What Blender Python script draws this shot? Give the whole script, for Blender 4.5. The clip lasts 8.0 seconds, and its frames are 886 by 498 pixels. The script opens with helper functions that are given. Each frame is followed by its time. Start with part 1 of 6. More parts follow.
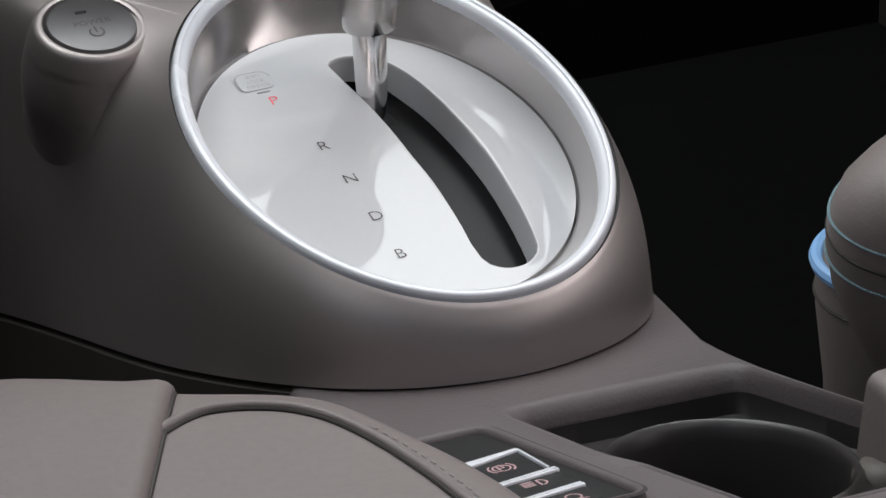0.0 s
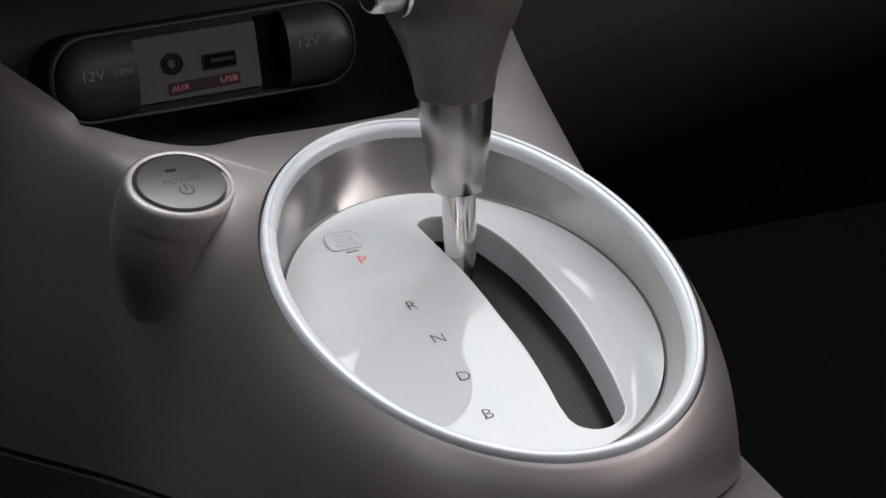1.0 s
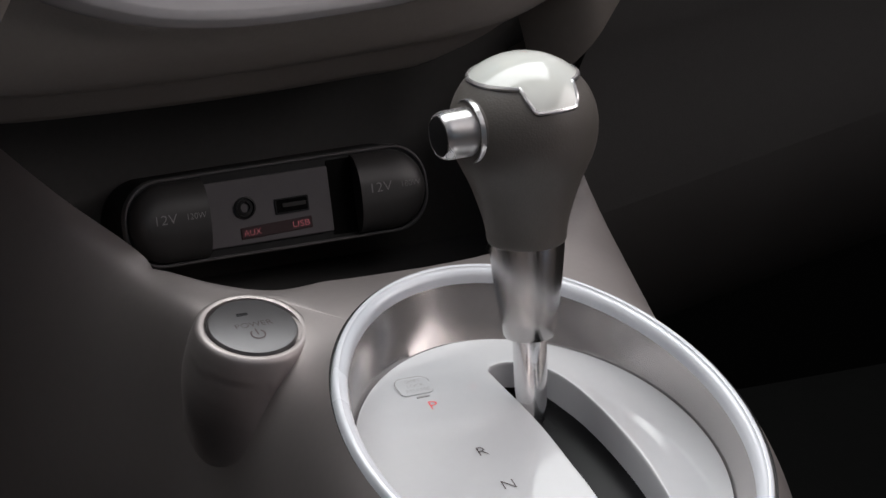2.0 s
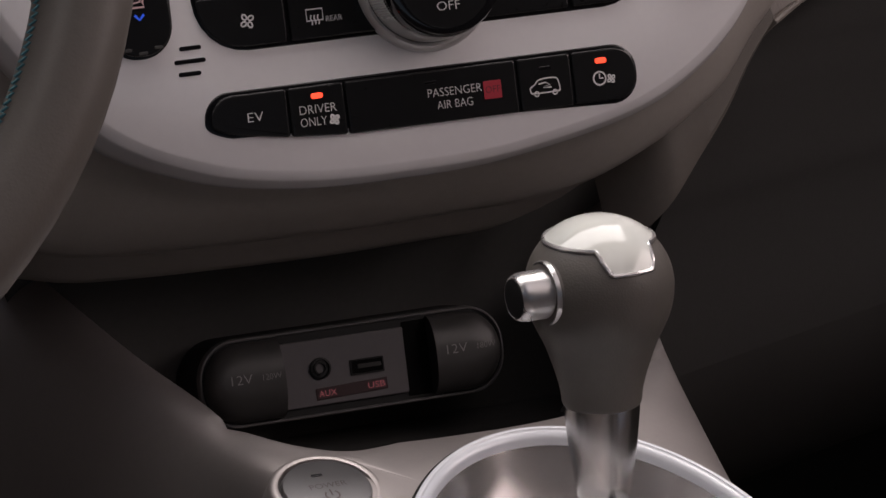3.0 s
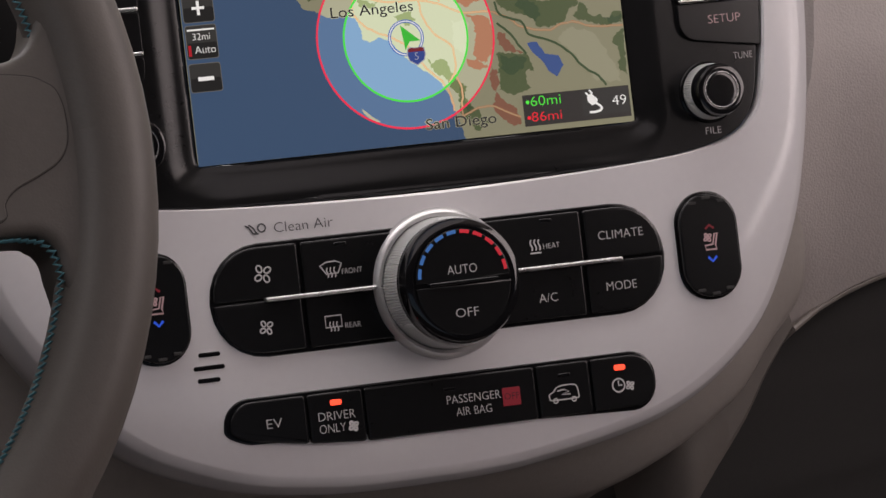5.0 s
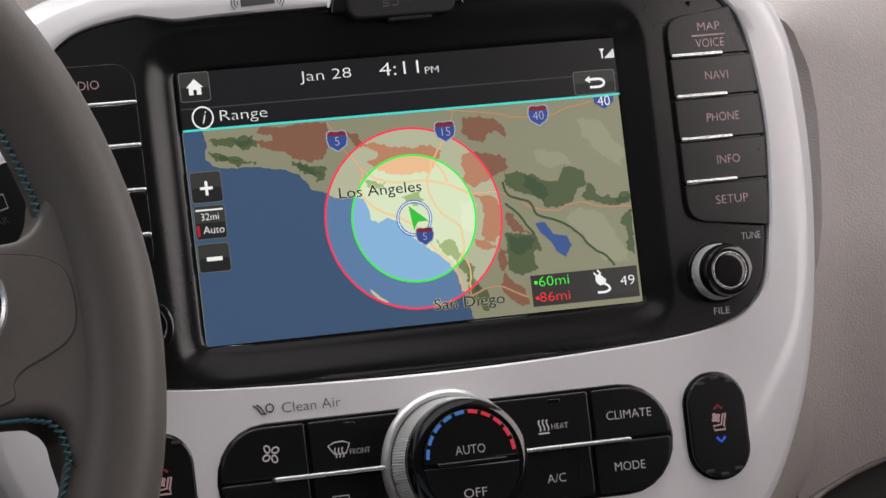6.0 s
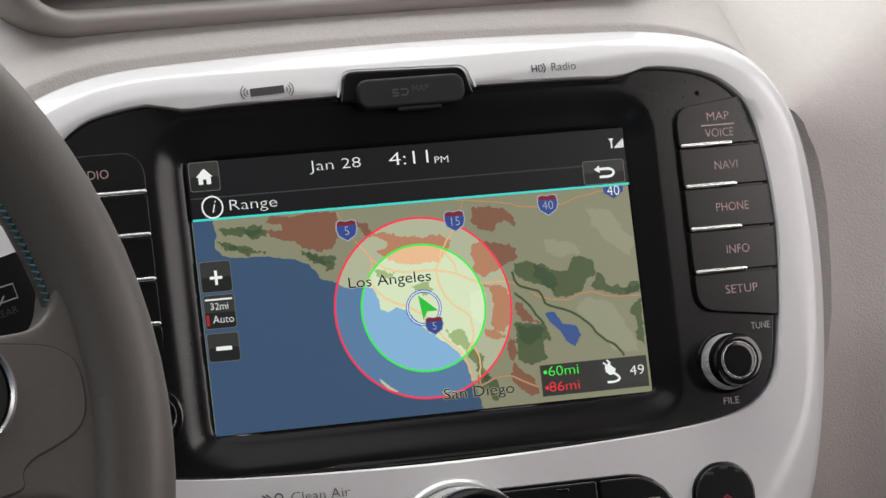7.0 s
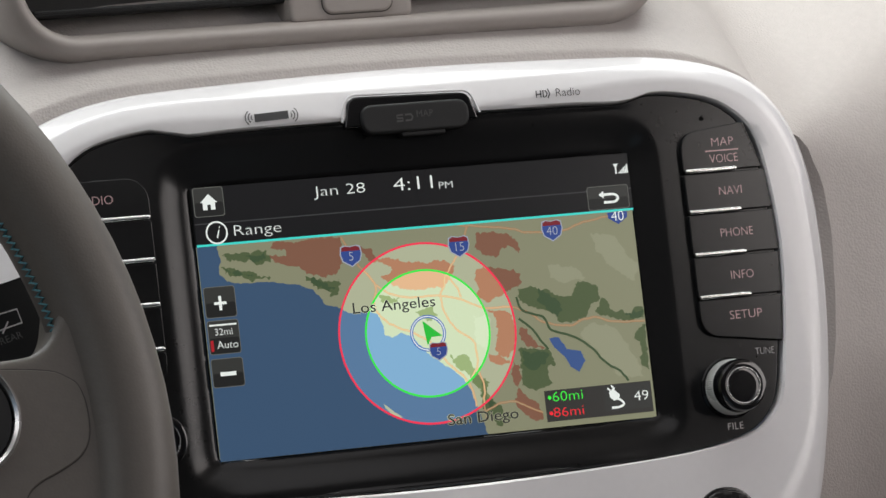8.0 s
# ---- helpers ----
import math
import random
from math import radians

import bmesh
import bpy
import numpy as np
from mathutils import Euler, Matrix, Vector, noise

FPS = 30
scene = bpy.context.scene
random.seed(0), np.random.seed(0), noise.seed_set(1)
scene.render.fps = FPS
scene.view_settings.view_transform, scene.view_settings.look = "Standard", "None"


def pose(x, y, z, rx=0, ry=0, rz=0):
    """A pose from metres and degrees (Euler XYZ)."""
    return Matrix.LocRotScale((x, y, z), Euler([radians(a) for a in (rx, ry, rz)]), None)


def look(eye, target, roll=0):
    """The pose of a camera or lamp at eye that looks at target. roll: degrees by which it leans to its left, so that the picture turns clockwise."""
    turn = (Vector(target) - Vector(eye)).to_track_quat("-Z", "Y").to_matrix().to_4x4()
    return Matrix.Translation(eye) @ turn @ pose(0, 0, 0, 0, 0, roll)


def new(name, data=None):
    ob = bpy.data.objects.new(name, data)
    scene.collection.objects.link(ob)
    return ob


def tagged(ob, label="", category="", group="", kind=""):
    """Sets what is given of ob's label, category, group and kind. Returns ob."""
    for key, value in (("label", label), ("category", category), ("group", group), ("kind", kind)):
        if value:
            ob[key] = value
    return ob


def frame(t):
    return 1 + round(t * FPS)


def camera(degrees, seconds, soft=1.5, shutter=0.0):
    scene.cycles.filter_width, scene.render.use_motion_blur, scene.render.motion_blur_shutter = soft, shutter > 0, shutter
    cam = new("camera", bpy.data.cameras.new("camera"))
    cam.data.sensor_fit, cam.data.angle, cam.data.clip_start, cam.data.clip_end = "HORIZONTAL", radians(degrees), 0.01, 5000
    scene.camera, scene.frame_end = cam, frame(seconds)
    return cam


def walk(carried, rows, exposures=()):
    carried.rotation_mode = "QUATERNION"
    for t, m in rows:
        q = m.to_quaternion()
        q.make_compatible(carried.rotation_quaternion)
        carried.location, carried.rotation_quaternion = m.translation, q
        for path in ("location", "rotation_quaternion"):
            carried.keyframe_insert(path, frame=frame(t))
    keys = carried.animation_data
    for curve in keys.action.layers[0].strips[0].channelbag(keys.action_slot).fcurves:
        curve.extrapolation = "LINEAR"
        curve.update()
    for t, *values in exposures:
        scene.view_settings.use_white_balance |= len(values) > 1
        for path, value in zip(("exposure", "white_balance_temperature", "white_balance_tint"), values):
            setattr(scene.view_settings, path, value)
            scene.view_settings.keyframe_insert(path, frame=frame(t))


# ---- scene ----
# A car interior: centre stack with display, climate controls, gear console. One tripod, tilting up.
cam = camera(10.66, 8.0)
EYE = (-0.646, -1.607, 1.126)
# seconds, degrees turned to the right of straight ahead, degrees of tilt
ROWS = [
    (0.0, 25.688, -25.462), (0.1, 25.529, -25.254), (0.2, 25.387, -25.038), (0.3, 25.270, -24.814), (0.5, 25.112, -24.394), (0.7, 24.905, -24.030),
    (1.0, 24.521, -23.528), (1.2, 24.374, -23.187), (1.5, 24.175, -22.695), (1.7, 23.972, -22.329), (2.8, 22.694, -20.228), (3.0, 22.615, -19.820),
    (3.2, 22.566, -19.450), (3.5, 22.539, -18.946), (3.7, 22.523, -18.600), (4.0, 22.464, -18.071), (4.2, 22.432, -17.731), (4.5, 22.399, -17.226),
    (4.7, 22.388, -16.799), (5.8, 22.302, -14.349), (6.0, 22.271, -13.946), (6.2, 22.252, -13.600), (6.5, 22.228, -13.232), (6.7, 22.197, -13.060),
    (7.0, 22.153, -12.865), (7.2, 22.133, -12.769), (7.5, 22.121, -12.671), (8.0, 22.100, -12.558),
]
walk(cam, [(t, pose(*EYE, 90 + tilt, 0, -turn)) for t, turn, tilt in ROWS], [(0.0, 0.0, 6300, 6), (1.7, 0.0, 6300, 6), (2.8, -0.22, 6900, 17), (4.7, -0.25, 6900, 17), (5.8, 0.0, 6550, 11), (7.0, -0.04, 6500, 6), (8.0, -0.09, 6500, 5)])

# ---- world and light ----
world = bpy.data.worlds.new("sky")
scene.world = world
world.use_nodes = True
wn = world.node_tree.nodes
sky = wn.new("ShaderNodeTexSky")
sky.sky_type, sky.sun_disc = "NISHITA", False
sky.sun_elevation, sky.sun_rotation = radians(40), radians(-70)
wn["Background"].inputs[1].default_value = 0.05
world.node_tree.links.new(sky.outputs[0], wn["Background"].inputs[0])


def area(name, eye, target, w, h, watts, colour=(1, 1, 1), roll=0):
    d = bpy.data.lights.new(name, "AREA")
    d.shape, d.size, d.size_y, d.energy, d.color = "RECTANGLE", w, h, watts, colour
    ob = new(name, d)
    ob.matrix_world = look(eye, target, roll)
    return ob


area("windscreen_light", (0.00, 0.31, 1.40), (0.0, -0.06, 0.60), 1.3, 0.9, 18.5, (1.0, 0.995, 0.985))
area("driver_window_light", (-0.76, -0.45, 1.20), (0.10, 0.02, 0.72), 0.36, 0.28, 0.7, (1.0, 0.97, 0.95))
area("passenger_window_light", (0.86, -0.55, 1.10), (0.0, -0.10, 0.70), 0.97, 0.38, 4.8, (1.0, 0.89, 0.87), 9)
# added fill from overhead; no roof window is known here
area("overhead_fill_light", (0.12, -0.75, 1.32), (0.12, -0.74, 0.0), 0.6, 0.75, 1.3, (1.0, 0.90, 0.88))

# ---- materials ----
def lin(r, g, b):
    f = lambda c: (c / 255 / 12.92) if c <= 10 else ((c / 255 + 0.055) / 1.055) ** 2.4
    return (f(r), f(g), f(b))


def material(name, colour, rough=0.5, metal=0.0, grain=0.0, grain_scale=900.0, pebble=0.0, pebble_scale=700.0, vary=0.06,
             vary_scale=14.0, coat=0.0, brushed=0.0, emit=None, strength=1.0, spec=0.5):
    """Principled surface with colour and gloss that wander at two scales, fine grain and leather pebble as bump."""
    m = bpy.data.materials.new(name)
    m.use_nodes = True
    nt = m.node_tree
    n, link = nt.nodes, nt.links.new
    b = n["Principled BSDF"]
    b.inputs["Metallic"].default_value = metal
    b.inputs["Roughness"].default_value = rough
    b.inputs["Specular IOR Level"].default_value = spec
    b.inputs["Coat Weight"].default_value = coat
    b.inputs["Coat Roughness"].default_value = 0.04
    b.inputs["Base Color"].default_value = (*colour, 1)
    if emit:
        b.inputs["Emission Color"].default_value = (*emit, 1)
        b.inputs["Emission Strength"].default_value = strength
    tc = n.new("ShaderNodeTexCoord")
    if vary:
        a, c = n.new("ShaderNodeTexNoise"), n.new("ShaderNodeTexNoise")
        a.inputs["Scale"].default_value, c.inputs["Scale"].default_value = vary_scale, vary_scale * 22
        a.inputs["Detail"].default_value = c.inputs["Detail"].default_value = 3
        add = n.new("ShaderNodeMath")
        add.operation = "ADD"
        mr = n.new("ShaderNodeMapRange")
        mr.inputs[1].default_value, mr.inputs[2].default_value = 0.6, 1.4
        mr.inputs[3].default_value, mr.inputs[4].default_value = 1 - vary, 1 + vary
        mix = n.new("ShaderNodeMix")
        mix.data_type, mix.blend_type = "RGBA", "MULTIPLY"
        mix.inputs[0].default_value = 1
        mix.inputs[6].default_value = (*colour, 1)
        rm = n.new("ShaderNodeMapRange")
        rm.inputs[1].default_value, rm.inputs[2].default_value = 0.3, 0.7
        rm.inputs[3].default_value, rm.inputs[4].default_value = max(0.02, rough * 0.85), min(1, rough * 1.15)
        for x in (a, c):
            link(tc.outputs["Object"], x.inputs["Vector"])
        link(a.outputs[0], add.inputs[0]); link(c.outputs[0], add.inputs[1])
        link(add.outputs[0], mr.inputs[0]); link(mr.outputs[0], mix.inputs[7])
        link(mix.outputs[2], b.inputs["Base Color"])
        link(a.outputs[0], rm.inputs[0]); link(rm.outputs[0], b.inputs["Roughness"])
    normal = None
    if pebble:
        v = n.new("ShaderNodeTexVoronoi")
        v.feature = "SMOOTH_F1"
        v.inputs["Scale"].default_value = pebble_scale
        v.inputs["Smoothness"].default_value = 0.6
        w = n.new("ShaderNodeTexNoise")
        w.inputs["Scale"].default_value = pebble_scale * 0.35
        wm = n.new("ShaderNodeVectorMath")
        wm.operation = "MULTIPLY_ADD"
        wm.inputs[1].default_value = (0.00035,) * 3
        link(tc.outputs["Object"], w.inputs["Vector"]); link(w.outputs["Color"], wm.inputs[0]); link(tc.outputs["Object"], wm.inputs[2])
        link(wm.outputs[0], v.inputs["Vector"])
        bp = n.new("ShaderNodeBump")
        bp.invert = True
        bp.inputs["Strength"].default_value, bp.inputs["Distance"].default_value = pebble, 0.0006
        link(v.outputs["Distance"], bp.inputs["Height"])
        normal = bp
    if grain or brushed:
        g = n.new("ShaderNodeTexNoise")
        g.inputs["Scale"].default_value, g.inputs["Detail"].default_value = grain_scale, 4
        mp = n.new("ShaderNodeMapping")
        if brushed:
            mp.inputs["Scale"].default_value = (1, 1, 0.04)
        link(tc.outputs["Object"], mp.inputs["Vector"]); link(mp.outputs[0], g.inputs["Vector"])
        bp = n.new("ShaderNodeBump")
        bp.inputs["Strength"].default_value, bp.inputs["Distance"].default_value = grain or brushed, 0.0003
        link(g.outputs[0], bp.inputs["Height"])
        if normal:
            link(normal.outputs[0], bp.inputs["Normal"])
        normal = bp
    if normal:
        link(normal.outputs[0], b.inputs["Normal"])
    return m


def glow(name, rgb, strength=1.0):
    return material(name, (0.01, 0.01, 0.01), 0.35, vary=0, emit=lin(*rgb), strength=strength, spec=0.2)


M_WHITE = material("white_gloss_paint", (0.715, 0.697, 0.708), 0.20, vary=0.02, coat=0.35)
M_PLATE = material("white_gate_plastic", (0.66, 0.665, 0.68), 0.03, vary=0.015, spec=0.42)
M_BLACK = material("black_satin_plastic", (0.011, 0.011, 0.0115), 0.5, vary=0.1, grain=0.15, grain_scale=2500, spec=0.3)
M_KEY = material("black_semi_gloss_plastic", (0.010, 0.010, 0.0105), 0.15, vary=0.1, grain=0.02, grain_scale=2500, spec=0.34)
M_BLACK_MATT = material("black_matt_plastic", (0.038, 0.037, 0.036), 0.6, vary=0.15, grain=0.3, grain_scale=1800, spec=0.3)
M_GLOSSBLACK = material("gloss_black_plastic", (0.006, 0.006, 0.007), 0.1, vary=0.05, coat=0.3)
M_CUBBY = material("dark_grey_liner", (0.075, 0.073, 0.070), 0.7, vary=0.1, grain=0.3, grain_scale=1500, spec=0.3)
# near-black that paints the shade inside holes and gaps
M_VOID = material("hole_shade_black", (0.003, 0.003, 0.003), 0.8, vary=0, spec=0.1)
# taupe darkened to carry the shade that the dash overhang throws on the door
M_GLOVE = material("shaded_glove_box_plastic", (0.024, 0.023, 0.022), 0.6, vary=0.08, grain=0.25, grain_scale=1400, spec=0.35)
M_DASH = material("taupe_grained_dash_skin", (0.422, 0.387, 0.369), 0.55, vary=0.05, pebble=0.32, pebble_scale=1000, grain=0.1, spec=0.35)
M_TAUPE = material("taupe_satin_plastic", (0.225, 0.204, 0.184), 0.45, vary=0.05, grain=0.12, grain_scale=1600, spec=0.4)
M_HOUSING = material("taupe_soft_plastic", (0.315, 0.288, 0.265), 0.5, vary=0.05, pebble=0.08, pebble_scale=900, grain=0.1, grain_scale=1600, spec=0.35)
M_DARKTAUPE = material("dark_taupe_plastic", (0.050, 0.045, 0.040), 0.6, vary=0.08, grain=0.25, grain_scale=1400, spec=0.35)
M_MIDTAUPE = material("mid_taupe_plastic", (0.135, 0.121, 0.108), 0.55, vary=0.06, grain=0.2, grain_scale=1400, spec=0.35)
M_VENT = material("cream_taupe_plastic", (0.315, 0.280, 0.262), 0.42, vary=0.04, grain=0.08, grain_scale=1600, spec=0.4)
M_SILVER = material("warm_silver_paint", (0.452, 0.410, 0.400), 0.46, metal=0.8, vary=0.03, grain=0.05, grain_scale=5200)
M_BOWL = material("satin_aluminium", (0.62, 0.59, 0.58), 0.25, metal=0.8, vary=0.03, brushed=0.05, grain_scale=700)
M_CAP = material("ivory_gloss_cap", (0.68, 0.69, 0.65), 0.10, vary=0.02, coat=0.4)
M_RIM = material("bright_satin_chrome", (0.88, 0.90, 0.95), 0.25, metal=0.06, vary=0.01, coat=0.3)
M_CHROME = material("polished_chrome", (0.72, 0.71, 0.71), 0.14, metal=1.0, vary=0.04, vary_scale=60)
M_KNURL = material("bright_knurled_metal", (0.80, 0.80, 0.79), 0.28, metal=0.25, vary=0.02)
M_RING = material("satin_silver_ring", (0.55, 0.54, 0.54), 0.36, metal=0.6, vary=0.02)
M_COLLAR = material("dark_polished_metal", (0.50, 0.48, 0.47), 0.23, metal=1.0, vary=0.03, vary_scale=40)
M_SATIN = material("satin_metal", (0.62, 0.61, 0.61), 0.28, metal=0.9, vary=0.03)
M_LEATHER = material("taupe_leather", (0.128, 0.113, 0.100), 0.46, vary=0.06, pebble=0.06, pebble_scale=1100, grain=0.1, spec=0.4)
M_KNOB = material("taupe_knob_leather", (0.115, 0.104, 0.094), 0.45, vary=0.05, pebble=0.12, pebble_scale=1300, spec=0.4)
M_SEAT = material("grey_beige_seat_leather", (0.200, 0.170, 0.163), 0.5, vary=0.06, pebble=0.10, pebble_scale=750, spec=0.4)
M_CONSOLE = material("grained_console_plastic", (0.128, 0.109, 0.111), 0.5, vary=0.05, pebble=0.16, pebble_scale=800, spec=0.4)
M_STITCH = material("pale_blue_thread", (0.24, 0.36, 0.40), 0.7, vary=0.15, vary_scale=300)
M_SEATTHREAD = material("beige_thread", (0.34, 0.30, 0.29), 0.7, vary=0.1)
M_TEAL = material("teal_thread", (0.10, 0.26, 0.30), 0.7, vary=0.2, vary_scale=300)
M_PIPING = material("blue_piping", (0.22, 0.42, 0.72), 0.45, vary=0.06)
M_INK = material("grey_print", (0.06, 0.06, 0.063), 0.5, vary=0)
M_INKDIM = material("dim_grey_print", (0.11, 0.105, 0.108), 0.6, vary=0)
M_TRAY = material("dark_tray_plastic", (0.030, 0.027, 0.026), 0.40, vary=0.06, grain=0.06, grain_scale=1400, spec=0.6)
M_SOCKPLATE = material("grey_satin_plastic", (0.115, 0.105, 0.110), 0.42, vary=0.05)
M_SOCKRIM = material("dull_grey_rim", (0.11, 0.105, 0.105), 0.45, vary=0.05)
M_LID = material("black_grained_lid", (0.050, 0.048, 0.047), 0.42, vary=0.08, grain=0.12, grain_scale=1800, spec=0.5)
M_LEGENDSTRIP = material("dark_red_strip", (0.035, 0.014, 0.016), 0.4, vary=0.05)
M_SOCKINK = material("soft_grey_print", (0.30, 0.29, 0.29), 0.6, vary=0)
M_INKSEAM = material("pale_grey_print", (0.36, 0.35, 0.35), 0.5, vary=0)
M_SHUTTER = material("satin_black_shutter", (0.004, 0.004, 0.0045), 0.28, vary=0.05, spec=0.12)
M_INKFAINT = material("faint_grey_print", (0.055, 0.053, 0.054), 0.6, vary=0)
M_LEGEND = material("pinkish_white_print", (0.58, 0.38, 0.39), 0.6, vary=0)
M_LEGENDW = material("white_print", (0.62, 0.60, 0.60), 0.6, vary=0)
# red print with a weak emission added to lift its brightness
M_INKRED = material("red_glowing_print", (0.75, 0.07, 0.08), 0.5, vary=0, emit=(0.8, 0.03, 0.04), strength=0.25)
M_INKDARK = material("dark_brown_print", (0.06, 0.04, 0.04), 0.5, vary=0)
M_REDLED = glow("red_led", (255, 75, 50), 2.2)
M_REDDIM = glow("dim_red_led", (120, 30, 40), 0.8)
M_REDMARK = glow("red_mark", (215, 45, 60), 0.8)
M_BLUEMARK = glow("blue_mark", (40, 85, 215), 0.9)
M_BLUEARC = glow("blue_arc", (60, 115, 185), 0.8)
M_REDTEXT = glow("pink_backlight", (170, 95, 102), 0.60)
M_BUTTON = material("dark_satin_silver", (0.155, 0.151, 0.154), 0.36, metal=0.6, vary=0.03, grain=0.05)
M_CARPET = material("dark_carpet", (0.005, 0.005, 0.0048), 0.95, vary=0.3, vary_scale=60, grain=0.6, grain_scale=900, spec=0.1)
M_HEADLINER = material("pale_headliner", (0.55, 0.53, 0.50), 0.9, vary=0.05, grain=0.3, grain_scale=800)
M_GLASS = bpy.data.materials.new("clear_glass")
M_GLASS.use_nodes = True
gb = M_GLASS.node_tree.nodes["Principled BSDF"]
gb.inputs["Transmission Weight"].default_value, gb.inputs["Roughness"].default_value, gb.inputs["IOR"].default_value = 1.0, 0.0, 1.45


# ---- building helpers ----
def part(name, bm, mat, parent=None, label="", smooth=True):
    """Links a bmesh as one mesh object under a thing or a part."""
    bmesh.ops.recalc_face_normals(bm, faces=bm.faces)
    me = bpy.data.meshes.new(name)
    bm.to_mesh(me)
    bm.free()
    for mm in (mat if isinstance(mat, (list, tuple)) else [mat]):
        me.materials.append(mm)
    if smooth:
        me.shade_smooth()
        me.set_sharp_from_angle(angle=radians(40))
    ob = new(name, me)
    ob.parent = parent
    if label:
        tagged(ob, label)
    return ob


def thing(name, label, category, m=None, group="", kind=""):
    """An empty that carries the parts of one thing."""
    ob = new(name)
    ob.empty_display_size = 0.02
    if m is not None:
        ob.matrix_world = m
    return tagged(ob, label, category, group, kind)


def spline(ctrl, per=8, closed=True):
    """Catmull-Rom through control points of any dimension."""
    pts = [Vector(p) for p in ctrl]
    n, out = len(pts), []
    for i in range(n if closed else n - 1):
        if closed:
            p0, p1, p2, p3 = pts[i - 1], pts[i], pts[(i + 1) % n], pts[(i + 2) % n]
        else:
            p0, p1, p2, p3 = pts[max(0, i - 1)], pts[i], pts[i + 1], pts[min(n - 1, i + 2)]
        for k in range(per):
            t = k / per
            out.append(0.5 * ((2 * p1) + (p2 - p0) * t + (2 * p0 - 5 * p1 + 4 * p2 - p3) * t * t + (3 * p1 - p0 - 3 * p2 + p3) * t ** 3))
    if not closed:
        out.append(pts[-1])
    return out


def rounded(w, h, r, cx=0, cy=0, per=6):
    """Outline of a rounded rectangle; r is one radius or four (from top right, anticlockwise)."""
    rs = r if isinstance(r, (tuple, list)) else (r,) * 4
    out = []
    for (sx, sy, a0), q in zip(((1, 1, 0), (-1, 1, 90), (-1, -1, 180), (1, -1, 270)), rs):
        for k in range(per + 1):
            a = radians(a0 + 90 * k / per)
            out.append((cx + sx * (w / 2 - q) + q * math.cos(a), cy + sy * (h / 2 - q) + q * math.sin(a)))
    return out


def corners(pts, radii, per=6):
    """A closed outline through corner points, each rounded by its own radius."""
    out, n = [], len(pts)
    for i in range(n):
        p, a, b = Vector(pts[i]), Vector(pts[i - 1]), Vector(pts[(i + 1) % n])
        u, w = (a - p).normalized(), (b - p).normalized()
        d = radii[i] / math.tan(u.angle(w) / 2)
        q0, q1 = p + u * d, p + w * d
        for k in range(per + 1):
            t = k / per
            out.append(tuple(q0 * (1 - t) ** 2 + p * 2 * t * (1 - t) + q1 * t * t))
    return out


def ellipse(a, b, n=48, cx=0, cy=0):
    return [(cx + a * math.cos(2 * math.pi * k / n), cy + b * math.sin(2 * math.pi * k / n)) for k in range(n)]


def offset(outline, d):
    """Moves a closed anticlockwise outline inwards by d."""
    n, out = len(outline), []
    for i in range(n):
        a, b, c = Vector(outline[i - 1][:2]), Vector(outline[i][:2]), Vector(outline[(i + 1) % n][:2])
        t = (c - a)
        t = t.normalized() if t.length > 1e-9 else Vector((1, 0))
        out.append((b.x - t.y * d, b.y + t.x * d))
    return out


def loft(rings, closed=True, cap0=False, cap1=False, bm=None):
    """Quads between rings of equal length."""
    bm = bm or bmesh.new()
    rows = [[bm.verts.new(Vector(p)) for p in ring] for ring in rings]
    n = len(rows[0])
    for r0, r1 in zip(rows, rows[1:]):
        for i in range(n if closed else n - 1):
            j = (i + 1) % n
            bm.faces.new((r0[i], r0[j], r1[j], r1[i]))
    if cap0:
        bm.faces.new(rows[0][::-1])
    if cap1:
        bm.faces.new(rows[-1])
    return bm


def slab(outline, h0, h1, bevel=0.0006, bm=None, flat=0.0):
    """A plate of that outline from height h0 to h1 with a rounded upper edge."""
    rings = [[(x, y, h0) for x, y in outline]]
    for k in range(4):
        a = k * 30
        o = offset(outline, bevel * (1 - math.cos(radians(a))))
        rings.append([(x, y, h1 - bevel + bevel * math.sin(radians(a))) for x, y in o])
    rings.append([(x, y, h1) for x, y in offset(outline, bevel * 1.45)])
    if flat:
        rings.append([(x, y, h1) for x, y in offset(outline, flat)])
    return loft(rings, cap1=True, cap0=True, bm=bm)


def turned(profile, n=40, bm=None, cap=True):
    """A body of revolution about z from (radius, height) pairs."""
    rings = [[(r * math.cos(2 * math.pi * k / n), r * math.sin(2 * math.pi * k / n), z) for k in range(n)] for r, z in profile]
    return loft(rings, cap0=cap, cap1=cap, bm=bm)


def tube(points, r, n=8, closed=False, bm=None):
    """A round cord along points."""
    pts = [Vector(p) for p in points]
    rings, m = [], len(pts)
    up = Vector((0.13, 0.21, 0.97))
    for i, p in enumerate(pts):
        a = pts[i - 1] if (i or closed) else p
        c = pts[(i + 1) % m] if (i < m - 1 or closed) else p
        t = (c - a).normalized()
        s = t.cross(up).normalized()
        u = s.cross(t)
        rings.append([p + r * (math.cos(2 * math.pi * k / n) * s + math.sin(2 * math.pi * k / n) * u) for k in range(n)])
    if closed:
        rings.append(rings[0])
    return loft(rings, cap0=not closed, cap1=not closed, bm=bm)


